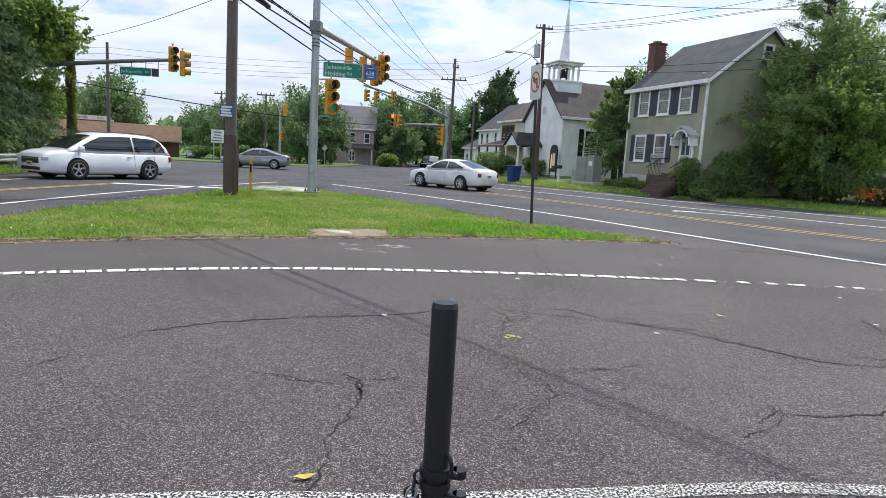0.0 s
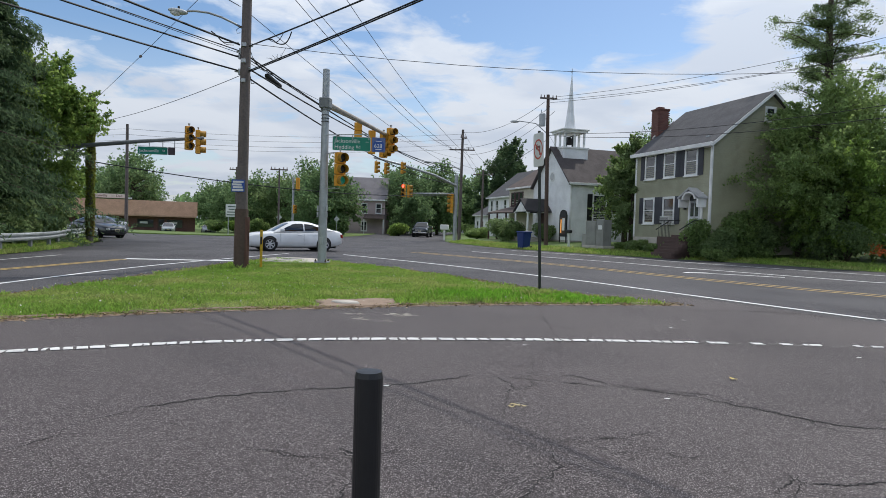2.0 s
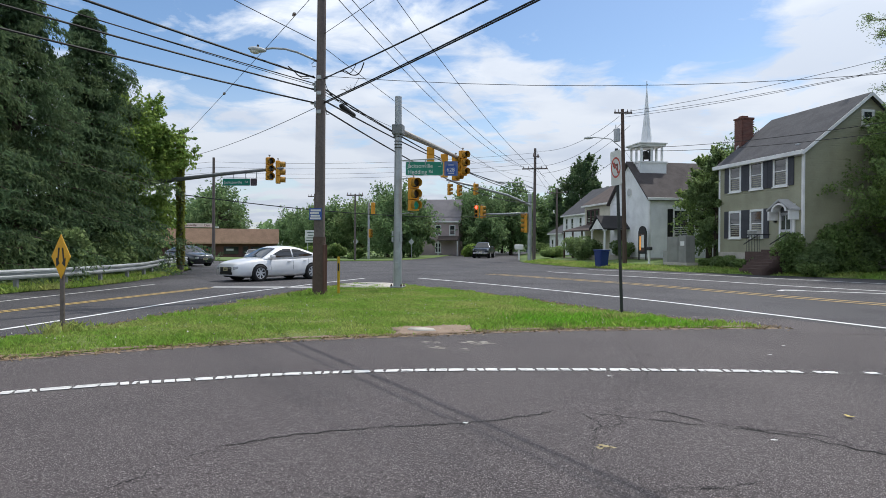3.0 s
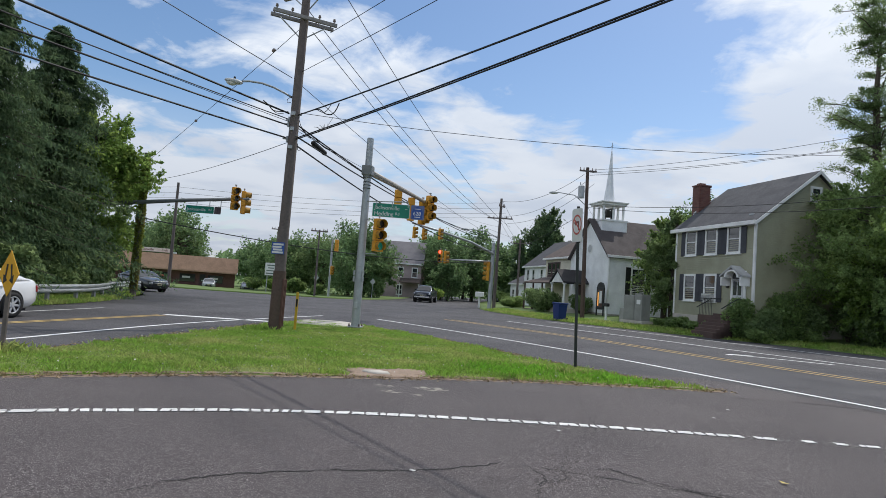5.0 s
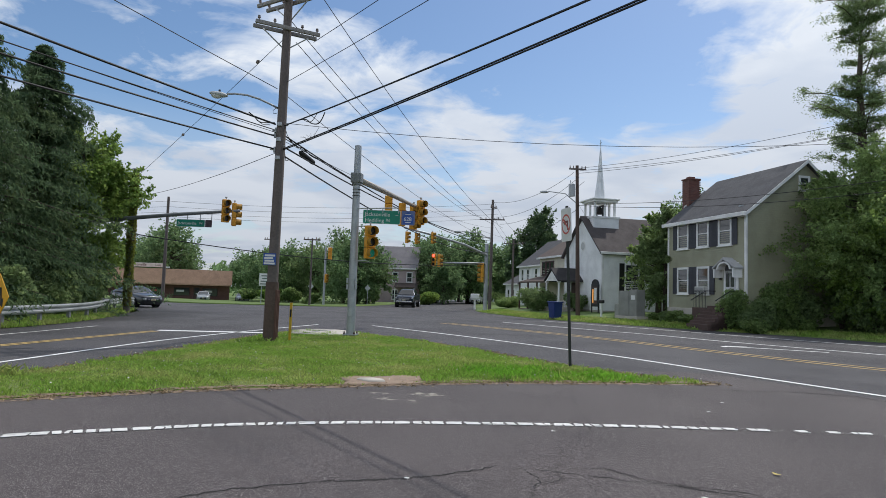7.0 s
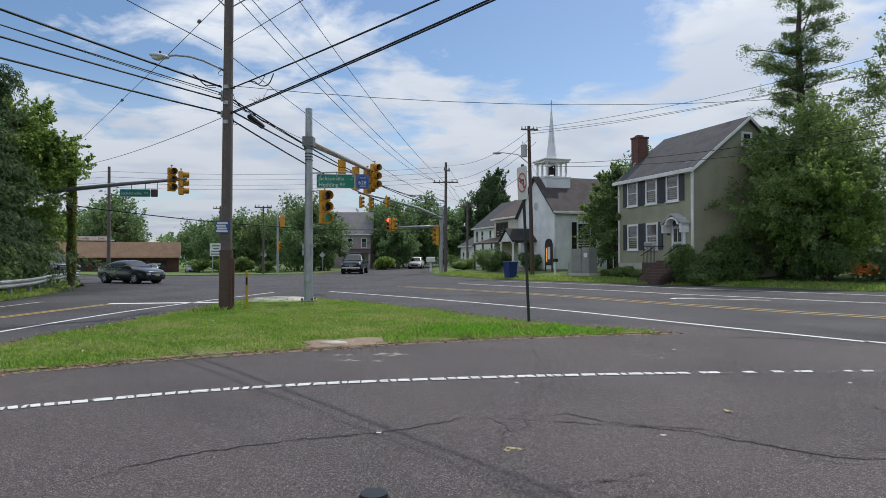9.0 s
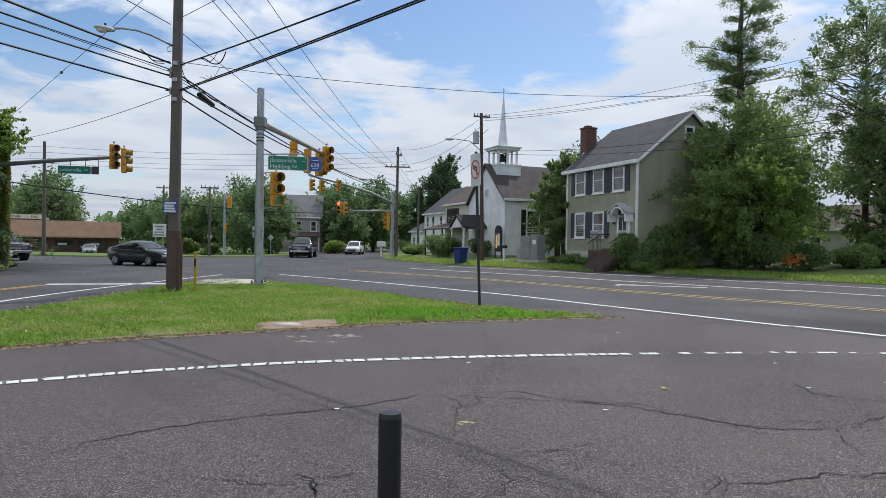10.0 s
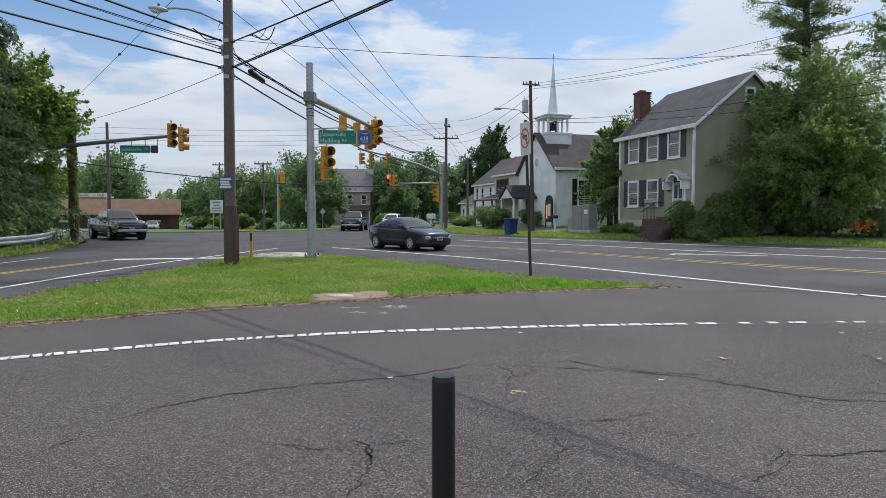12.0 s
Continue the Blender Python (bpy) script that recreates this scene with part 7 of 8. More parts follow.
# beside and behind the grey house
broad_tree("big leafy tree against the gable of the house", 18.9, 37.8, 0.6, 10.0, 4.2, 76000, LEAF, 61, 0.17, 0.02, "yard trees", squash=0.8)
broad_tree("bright green tree beside the house", 19.3, 36.6, 0.5, 7.4, 2.9, 38000, LEAF_BRIGHT, 62, 0.17, 0.04, "yard trees")
pine("tall old pine with open uneven branches", 20.8, 42.5, 0.6, 22.0, 4.3, 46000, LEAF_DARK, 63, 0.16, 0.38)
broad_tree("tall airy locust tree with sparse leaves", 28.9, 41.6, 0.6, 18.5, 5.0, 34000, LEAF_DARK, 64, 0.16, 0.26, "yard trees", 0.3, 0.17, clump=0.55)
conifer("dense dark yew at the edge of the lawn", 32.2, 38.0, 0.5, 11.0, 3.8, 16000, NEEDLE, 65, 0.26, 0.02)
broad_tree("green tree at the back of the lawn", 22.4, 46.0, 0.6, 9.0, 3.4, 22000, LEAF, 66, 0.24, 0.05, "yard trees")
broad_tree("dark leafy tree at the side of the lawn", 29.6, 40.6, 0.6, 11.5, 3.5, 24000, LEAF_DARK, 71, 0.22, 0.02, "yard trees")
broad_tree("tree behind the house", 15.0, 57.0, 0.6, 10.6, 3.6, 14000, LEAF_HAZED, 67, 0.26, 0.2, "yard trees")
broad_tree("tree beyond the house roof", 20.5, 56.0, 0.6, 11.5, 3.5, 9000, LEAF_HAZED, 68, 0.26, 0.3, "yard trees")
broad_tree("rounded ivy-clad tree between church and house", 9.75, 47.0, 0.5, 7.9, 1.9, 32000, LEAF_DARK, 69, 0.17, 0.02, "yard trees")
broad_tree("leafy tree at the corner of the church", 9.9, 50.2, 0.5, 8.8, 2.4, 16000, LEAF, 70, 0.2, 0.1, "yard trees")
for i, (x, y, h, r, m) in enumerate(((10.9, 35.2, 2.5, 1.2, LEAF), (11.9, 34.6, 2.1, 1.3, LEAF_DARK), (12.9, 35.4, 2.8, 1.4, LEAF), (14.4, 35.6, 2.2, 1.6, LEAF_DARK), (16.4, 36.0, 2.4, 1.8, LEAF_DARK), (18.8, 35.8, 2.3, 1.8, LEAF_DARK), (21.4, 35.4, 1.6, 1.7, LEAF_DARK), (24.0, 35.8, 1.5, 1.5, LEAF), (26.0, 35.5, 1.3, 1.5, LEAF), (28.4, 36.4, 3.6, 2.2, LEAF_DARK), (30.6, 36.6, 3.2, 2.0, LEAF_DARK), (26.6, 37.4, 2.3, 1.5, LEAF), (14.2, 37.2, 3.4, 1.8, LEAF_DARK))):
    x, y = (x * 1.08, y * 1.08) if x < 17 else (x, y)
    shrub("overgrown green shrub along the verge", x, y, yard(x, y) - 0.03, h, r, 5200, m, 80 + i, 0.17)
for i, (x, y, h, r) in enumerate(((10.6, 36.6, 0.9, 0.9), (11.4, 34.9, 0.9, 0.8), (12.8, 34.4, 0.8, 0.8), (9.6, 38.9, 0.7, 0.8), (13.9, 34.2, 0.9, 0.9), (9.0, 41.2, 0.7, 0.9), (9.7, 40.0, 0.8, 0.9), (10.3, 38.6, 0.8, 0.9), (8.9, 34.2, 0.75, 0.9), (9.7, 33.8, 0.7, 0.8), (10.5, 33.3, 0.75, 0.9), (11.2, 33.5, 0.8, 0.9), (8.6, 34.8, 0.8, 0.8))):
    x, y = x * 1.1, y * 1.1
    if inside([x], [y], LAWN)[0]:
        shrub("low weeds and plants before the house", x, y, yard(x, y) - 0.03, h, r, 2600, LEAF, 95 + i, 0.13)
for k in range(8):
    x, y = 8.75 + 0.36 * k, 44.8 - 0.88 * k
    shrub("low weeds along the foot of the house", x, y, yard(x, y) - 0.03, 0.55 + 0.15 * (k % 3), 0.6, 1500, LEAF_DARK if k % 2 else LEAF, 130 + k, 0.12)
shrub("round clipped bush before the porch", 0.9, 57.5, yard(0.9, 57.5) - 0.03, 2.5, 1.9, 7000, LEAF_DARK, 110, 0.17)
shrub("round bush beside the porch", 4.0, 54.8, yard(4.0, 54.8) - 0.03, 1.7, 1.1, 3500, LEAF_DARK, 111, 0.17)
shrub("low hedge by the farmhouse", -2.2, 68.0, 0.3, 1.5, 1.5, 4500, LEAF, 112, 0.18)
shrub("low hedge by the farmhouse", -4.0, 88.0, 0.3, 1.6, 1.8, 4000, LEAF, 113, 0.2)
# orange day lilies
rng = np.random.default_rng(5)
p = np.stack([rng.normal(19.7, 0.4, 120), rng.normal(33.9, 0.25, 120), rng.uniform(0.7, 1.25, 120)], 1)
v, f = leaf_quads(p, rng.normal(0, 1, (120, 3)), 0.12, rng, 0.8)
tagged(new("day_lilies", fast_mesh("day_lilies", v, f, mat("lily_orange", (0.62, 0.14, 0.04), 0.6, bump=0))), "orange day lilies in bloom on the verge", "flowers", "", "stuff")

# down the street and round the far corner
FAR = ((1.4, 95, 15.4, 3.6, NEEDLE, 0.05), (-20.3, 72.5, 8.6, 3.6, LEAF, 0.02), (-19.4, 74.0, 7.4, 2.2, LEAF_DARK, 0.02), (-23.5, 78, 9.2, 4.2, LEAF, 0.05),
       (-14.2, 95, 10.2, 4.2, LEAF_HAZED, 0.05), (-9.8, 100, 11.2, 4.5, LEAF_HAZED, 0.05), (-16.0, 103, 11.0, 4.6, LEAF_HAZED, 0.05), (-12.0, 88, 5.5, 2.6, LEAF, 0.02), (-7.0, 108, 10.0, 4.0, LEAF_HAZED, 0.05),
       (-28.5, 82, 7.6, 4.0, LEAF_DARK, 0.02), (-33.0, 84, 7.6, 4.0, LEAF, 0.02), (-37.5, 88, 7.0, 3.8, LEAF_HAZED, 0.02), (-26.5, 92, 10.5, 4.6, LEAF_HAZED, 0.05), (-41.0, 96, 8.6, 2.6, LEAF_DARK, 0.05),
       (-62.0, 101, 12.5, 5.0, LEAF, 0.1), (-67.5, 108, 11.5, 5.0, LEAF_HAZED, 0.1), (-55.0, 118, 8.6, 4.8, LEAF_HAZED, 0.05), (-48.0, 120, 8.0, 4.6, LEAF_HAZED, 0.05), (-75.0, 112, 10.0, 5.0, LEAF_HAZED, 0.05), (-42.5, 118, 7.8, 4.2, LEAF_HAZED, 0.05),
       (-3.0, 112, 11.5, 4.4, LEAF_HAZED, 0.05), (2.5, 128, 12.0, 4.6, LEAF_HAZED, 0.05), (-13.5, 120, 10.0, 4.6, LEAF_HAZED, 0.05), (-20.5, 112, 10.5, 4.6, LEAF_HAZED, 0.05), (8.5, 105, 10.5, 4.2, LEAF_HAZED, 0.05), (13.0, 88, 9.5, 4.0, LEAF_HAZED, 0.05))
for i, (x, y, h, r, m, b) in enumerate(FAR):
    broad_tree("leafy green tree in the distance", x, y, -0.2 if x < -15 else 0.2, h, r, 40000 if i == 0 else 11500 if y < 96 else 8000, LEAF_HAZED if m is LEAF else m, 200 + i, 0.3 if y < 96 else 0.48, b, "distant trees")
conifer("dark ragged pine down the street", -2.3, 92, 0.2, 9.6, 2.4, 9000, NEEDLE, 300, 0.5, 0.1, 0.2, "distant pines", 0.25)
conifer("dark ragged pine down the street", 0.3, 104, 0.2, 9.0, 2.6, 9000, NEEDLE, 301, 0.5, 0.1, 0.2, "distant pines", 0.25)
for i, (x, y, h, r) in enumerate(((-30.0, 76, 1.8, 1.6), (-34.0, 79, 1.6, 1.8), (-25.0, 70, 1.2, 1.2), (-13.0, 82, 2.0, 1.8), (-38.5, 83, 1.5, 1.8))):
    shrub("green bushes by the far corner", x, y, -0.1, h, r, 3000, LEAF_BRIGHT if i % 2 else LEAF, 320 + i, 0.3, "far bushes")
# a belt of woods closes the view all round
rng = np.random.default_rng(9)
n = 60000
a = rng.uniform(0, 2 * math.pi, n)
rad = rng.uniform(165, 215, n)
top = 8.5 + 3.0 * np.sin(a * 23) + 2.0 * np.sin(a * 57 + 1) + 1.5 * np.sin(a * 131)
p = np.stack([rad * np.sin(a), 30 + rad * np.cos(a), -1 + top * rng.uniform(0, 1, n) ** 0.8], 1)
v, f = leaf_quads(p, rng.normal(0, 1, (n, 3)), 1.4, rng, 0.8)
tagged(new("far_woods", fast_mesh("far_woods", v, f, LEAF_HAZED)), "belt of green woods along the horizon", "woods", "", "stuff")

# ---- grass ----
BLADE = leaf_mat("grass_blades", (0.22, 0.355, 0.07), (0.36, 0.40, 0.14), 0.5)
BLADE_LUSH = leaf_mat("grass_lush", (0.16, 0.38, 0.04), (0.19, 0.40, 0.05), 0.45)


def blades(name, label, pts, heights, material, rng, width=0.014):
    n = len(pts)
    a = rng.uniform(0, 2 * math.pi, n)
    d = np.stack([np.cos(a), np.sin(a), 0 * a], 1)
    lean = rng.normal(0, 0.45, (n, 3)) * np.array([1, 1, 0])
    h = heights[:, None]
    tip = pts + np.array([0, 0, 1.0]) * h + lean * h
    mid = pts + np.array([0, 0, 0.55]) * h + lean * h * 0.3
    w = d * width * rng.uniform(0.6, 1.4, n)[:, None]
    v = np.stack([pts - w, pts + w, mid + w * 0.9, tip], 1).reshape(-1, 3)
    me = fast_mesh(name, v, np.arange(4 * n).reshape(n, 4), material)
    return tagged(new(name, me), label, "grass", "", "stuff")


def scatter(n, poly, rng):
    xs, ys = np.array(poly).T
    out = np.zeros((0, 2))
    while len(out) < n:
        q = np.stack([rng.uniform(xs.min(), xs.max(), n), rng.uniform(ys.min(), ys.max(), n)], 1)
        out = np.concatenate([out, q[inside(q[:, 0], q[:, 1], poly)]])
    return out[:n]


rng = np.random.default_rng(3)
q = scatter(155000, [tuple(p) for p in ISLAND_EDGE], rng)
along, across = (q[:, 0] + 2.55) * 0.88 + (q[:, 1] - 11.7) * 0.47, (q[:, 1] - 11.7) * 0.88 - (q[:, 0] + 2.55) * 0.47
rag = 1 + 0.25 * np.sin(q[:, 0] * 9) * np.sin(q[:, 1] * 11 + 1) + rng.normal(0, 0.22, len(q))
bare = ((along / 0.80) ** 2 + (across / 0.50) ** 2 < rag) | ((q[:, 1] > 22.0) & (q[:, 0] < -6.1))
q = q[~bare]
edge = np.array(ISLAND_EDGE)
near = np.concatenate([np.min(np.hypot(c[:, None, 0] - edge[None, :, 0], c[:, None, 1] - edge[None, :, 1]), 1) for c in np.array_split(q, 30)])
z = 0.012 + MOUND * (1 - np.exp(-near / 1.2)) - 0.01
lush = np.exp(-(((q[:, 0] - 0.7) / 1.5) ** 2 + ((q[:, 1] - 13.8) / 0.8) ** 2))
tuft = 0.5 + 0.5 * np.sin(q[:, 0] * 2.1 + np.sin(q[:, 1] * 1.3) * 2) * np.sin(q[:, 1] * 1.9)
h = rng.uniform(0.022, 0.06, len(q)) * (0.6 + 0.9 * tuft) * np.minimum(1, 0.35 + near)
pts = np.column_stack([q, z])
pick = lush > rng.uniform(0.08, 0.75, len(q))
blades("grass", "short mown grass on the traffic island", pts[~pick], h[~pick], BLADE, rng)
blades("grass", "lush bright grass round the sign post", pts[pick], h[pick] * 1.9, BLADE_LUSH, rng)
# clumps of ranker grass and low weeds
weeds = scatter(420, [tuple(p) for p in ISLAND_EDGE], rng)
k = rng.integers(0, len(weeds), 18000)
g = weeds[k] + rng.normal(0, 1, (len(k), 2)) * rng.uniform(0.05, 0.22, len(weeds))[k][:, None]
g = g[inside(g[:, 0], g[:, 1], [tuple(p) for p in ISLAND_EDGE])]
g = g[((g[:, 0] + 2.55) / 0.85) ** 2 + ((g[:, 1] - 11.7) / 0.75) ** 2 > 1]
blades("grass", "clumps of ranker darker grass on the island", np.column_stack([g, np.full(len(g), 0.03)]), rng.uniform(0.035, 0.095, len(g)), leaf_mat("grass_rank", (0.20, 0.36, 0.06), (0.28, 0.40, 0.09), 0.5), rng, 0.011)
# tufts at the foot of the sign and the pole
for x, y, n, s in ((1.06, 14.15, 700, 0.2), (-7.6, 18.2, 300, 0.35), (-8.9, 9.95, 260, 0.2)):
    g = rng.normal(0, s, (n, 2)) + (x, y)
    blades("grass_tuft", "tall grass at the foot of the post", np.column_stack([g, np.full(n, 0.03)]), rng.uniform(0.05, 0.2, n), BLADE, rng)
# rough grass below the guardrail and along the far verge
line = np.array(smooth_line([(-17.5, 4), (-17.4, 16.7), (-17.5, 20.5), (-18.6, 24.8), (-20.3, 28.6), (-21.6, 31.2), (-23.4, 34.6)], 0.1))
k = rng.integers(0, len(line), 26000)
g = line[k] + np.column_stack([rng.uniform(-2.2, 0.15, len(k)), rng.normal(0, 0.3, len(k))])
blades("verge_grass", "rough grass and weeds under the guardrail", np.column_stack([g, np.full(len(g), 0.03)]), rng.uniform(0.05, 0.22, len(g)), BLADE, rng, 0.02)
line = np.array(smooth_line(VERGE_R[3:12], 0.1))
k = rng.integers(0, len(line), 22000)
o = rng.uniform(0.0, 3.2, len(k))
g = line[k] + np.column_stack([o * 0.55, o * 0.83])
blades("verge_grass", "uneven grass along the verge before the houses", np.column_stack([g, 0.01 + 0.055 * o]), rng.uniform(0.05, 0.22, len(g)), BLADE, rng, 0.025)
# clover heads and dry clippings on the island
q = scatter(500, [tuple(p) for p in ISLAND_EDGE], rng)
v, f = leaf_quads(np.column_stack([q, np.full(len(q), 0.095)]), rng.normal(0, 1, (len(q), 3)), 0.028, rng, 0.9)
tagged(new("clover_flowers", fast_mesh("clover_flowers", v, f, mat("clover_white", (0.6, 0.6, 0.52), 0.7, bump=0))), "small white clover heads in the grass", "flowers", "", "stuff")
k = rng.integers(0, 150, 6000)
g = edge[k % len(edge)] + rng.normal(0, 0.14, (len(k), 2))
v, f = leaf_quads(np.column_stack([g, np.full(len(g), 0.02)]), rng.normal(0, 1, (len(g), 3)) * np.array([1, 1, 0.1]), 0.07, rng, 0.25)
tagged(new("dry_clippings", fast_mesh("dry_clippings", v, f, mat("straw", (0.36, 0.27, 0.15), 0.9, bump=0, island=0.5))), "dry grass clippings along the island edge", "clippings", "", "stuff")

# ---- vehicles ----
CAR_GLASS = glass_mat("car_glass", (0.012, 0.014, 0.016), 0.04)
CHROME = mat("chrome", (0.6, 0.6, 0.62), 0.2, 0.9, bump=0)
HEADLIGHT = mat("headlight", (0.55, 0.57, 0.6), 0.15, 0.3, bump=0, coat=0.5)
TAIL = mat("tail_light", (0.30, 0.012, 0.012), 0.2, bump=0, coat=0.5)
ALLOY = mat("alloy", (0.62, 0.63, 0.65), 0.4, 0.3, bump=0)
UNDER = mat("underbody", (0.012, 0.012, 0.012), 0.9, bump=0)


def paint(name, color, metal=0.0):
    return mat("paint_" + name, color, 0.32, metal, vary=0.01, grain=3, stain=1.0, bump=0.0, coat=0.7)


def ring_loft(bm, rings):
    made = [[bm.verts.new(p) for p in r] for r in rings]
    n = len(made[0])
    for a, b in zip(made, made[1:]):
        for k in range(n):
            bm.faces.new((a[k], a[(k + 1) % n], b[(k + 1) % n], b[k]))
    bm.faces.new(made[0][::-1])
    bm.faces.new(made[-1])
    bmesh.ops.recalc_face_normals(bm, faces=bm.faces)


def resample(pts, n):
    p = np.array(pts, float)
    out = []
    for x in np.linspace(p[0, 0], p[-1, 0], n):
        out.append([x] + [float(np.interp(x, p[:, 0], p[:, k])) for k in range(1, p.shape[1])])
    a = np.array(out)
    for _ in range(2):
        a[1:-1, 1:] = (a[:-2, 1:] + 2 * a[1:-1, 1:] + a[2:, 1:]) / 4
    return [list(q) for q in a]


def car(name, label, category, color, L, W, H, base, wheel_r, lower, cabin, bed=None, spokes=5, rim=ALLOY, roof_rails=False):
    """A car that points along +x. lower: rows of x, sill height, top height, half width; cabin: windscreen foot, roof front, roof rear, rear glass foot (x, z pairs)."""
    ob = thing(name, label, category)
    bm = bmesh.new()
    rings = []
    for x, zl, zt, w in resample(lower, 34):
        h = zt - zl
        right = [(w * 0.86, zl), (w * 0.97, zl + 0.12 * h), (w, zl + 0.38 * h), (w * 0.985, zl + 0.62 * h), (w * 0.955, zl + 0.86 * h), (w * 0.90, zt - 0.02), (w * 0.72, zt + 0.012), (w * 0.35, zt + 0.028)]
        rings.append([(x, y, z) for y, z in right] + [(x, -y, z) for y, z in right[::-1]])
    ring_loft(bm, rings)
    body = part("body", bm, color, ob, smooth=True)
    (xa, za), (xb, zb), (xc, zc), (xd, zd) = cabin
    lo = np.array(resample(lower, 60))
    hw = lambda x: float(np.interp(x, lo[:, 0], lo[:, 3]))
    belt = lambda x: float(np.interp(x, lo[:, 0], lo[:, 2]))
    wr = W / 2 * 0.66
    # the roofline, rounded where windscreen, roof and rear glass meet
    px = np.linspace(xd, xa, 80)
    pz = np.interp(px, [xd, xc, (xb + xc) / 2, xb, xa], [zd, zc, H, zb, za])
    for _ in range(3):
        pz[1:-1] = np.convolve(np.pad(pz, 4, "edge"), np.ones(9) / 9, "valid")[1:-1]
    ztop = lambda x: float(np.interp(x, px, pz))

    def side(x, z):
        """Half width of the cabin at this height: it leans in towards the roof."""
        zl = belt(x) - 0.04
        f = max(0.0, (z - zl) / (H - zl))
        return hw(x) * 0.925 + (wr - hw(x) * 0.925) * f ** 1.25

    def over(x, v):
        """A point on the roof, windscreen or rear glass, v from side to side."""
        z = ztop(x)
        return (x, v * side(x, z), z - 0.055 * abs(v) ** 5 + 0.012 * (1 - v * v))

    bm = bmesh.new()
    rings = []
    for x in np.linspace(xd, xa, 26):
        z0 = belt(x) - 0.06
        z1 = max(z0 + 0.01, over(x, 1.0)[2])
        half = [(side(x, z0), z0), (side(x, (z0 + z1) / 2), (z0 + z1) / 2)] + [(over(x, v)[1], max(z0 + 0.012, over(x, v)[2])) for v in (1.0, 0.9, 0.6, 0.2)]
        rings.append([(x, y, z) for y, z in half] + [(x, -y, z) for y, z in half[::-1]])
    ring_loft(bm, rings)
    part("cabin", bm, color, ob, smooth=True)
    # panes stand a little proud of the cabin
    for name_, x0_, x1_ in (("windscreen", xb + 0.10, xa - 0.04), ("rear_window", xd + 0.06, xc - 0.06)):
        bm = bmesh.new()
        xs = np.linspace(x0_, x1_, 10)
        grid = [[bm.verts.new(Vector(over(x, v)) + Vector((0.004 if name_ == "windscreen" else -0.004, 0, 0.007))) for v in (-0.86, -0.7, -0.35, 0, 0.35, 0.7, 0.86)] for x in xs]
        for p, q in zip(grid, grid[1:]):
            for j in range(6):
                bm.faces.new((p[j], q[j], q[j + 1], p[j + 1]))
        part(name_, bm, CAR_GLASS, ob, "dark glass", True)
    xm = (xb + xc) / 2 - 0.08
    splits = (xd, xm - 1.0, xm, xa) if (xm - xd) > 1.9 and not bed else (xd, xm, xa)
    for s in (-1, 1):
        wa = hw(xa) * 0.89
        for p_, q_ in zip(splits, splits[1:]):
            bm = bmesh.new()
            rows_ = []
            for x in np.linspace(p_ + 0.035, q_ - 0.035, 22):
                lowz, topz = belt(x) + 0.035, ztop(x) - 0.115 - (0.03 if x < xc or x > xb else 0)
                if x < xc:
                    topz = min(topz, ztop(max(xd, x - 0.16)) - 0.05)
                if topz - lowz < 0.03:
                    continue
                rows_.append([bm.verts.new((x, s * (side(x, z) + 0.007), z)) for z in (lowz, (lowz + topz) / 2, topz)])
            for p, q in zip(rows_, rows_[1:]):
                for j in range(2):
                    bm.faces.new((p[j], q[j], q[j + 1], p[j + 1]) if s < 0 else (p[j + 1], q[j + 1], q[j], p[j]))
            if len(rows_) > 1:
                part("side_window", bm, CAR_GLASS, ob, "dark tinted window", True)
            else:
                bm.free()
        bm = bmesh.new(); box(bm, xa - 0.52, xa - 0.32, s * (wa + 0.13) - 0.10, s * (wa + 0.11) + 0.10, belt(xa - 0.4) + 0.02, belt(xa - 0.4) + 0.16, 0.04); part("mirror", bm, color, ob)
        for xh in (xm + 0.25, xm - 0.62):
            zt = float(np.interp(xh, [r[0] for r in lower], [r[2] for r in lower]))
            bm = bmesh.new(); box(bm, xh - 0.1, xh + 0.08, s * hw(xh) * 0.985 - 0.02, s * hw(xh) * 0.985 + 0.02, zt - 0.17, zt - 0.135, 0.01); part("door_handle", bm, color if not bed else CHROME, ob)
        for xh in (xm + 0.02, xa - 0.35, xm - 0.85):
            zt = float(np.interp(xh, [r[0] for r in lower], [r[2] for r in lower])); zl = float(np.interp(xh, [r[0] for r in lower], [r[1] for r in lower])); w = hw(xh)
            bm = bmesh.new(); tube(bm, [(xh, s * w * 0.972, zl + 0.14), (xh, s * (w + 0.001), zl + 0.4 * (zt - zl)), (xh, s * w * 0.96, zt - 0.06)], 0.006, 4); part("door_seam", bm, UNDER, ob)
        if roof_rails:
            bm = bmesh.new(); tube(bm, [(xc + 0.2, s * wr * 0.93, zc + 0.05), ((xb + xc) / 2, s * wr * 0.93, H + 0.035), (xb - 0.2, s * wr * 0.93, zb + 0.05)], 0.018, 6); part("roof_rail", bm, BLACK, ob)
    x0, x1 = lower[0][0], lower[-1][0]
    zf, zr = lower[-1], lower[0]
    wf, wrr = lower[-1][3], lower[0][3]
    for s in (-1, 1):
        bm = bmesh.new(); box(bm, -0.10, 0.12, -0.21, 0.21, -0.075, 0.075, 0.04); o = part("headlight", bm, HEADLIGHT, ob); o.matrix_basis = pose(x1 - 0.14, s * (wf - 0.16), zf[2] - 0.12, 0, 0, -s * 28)
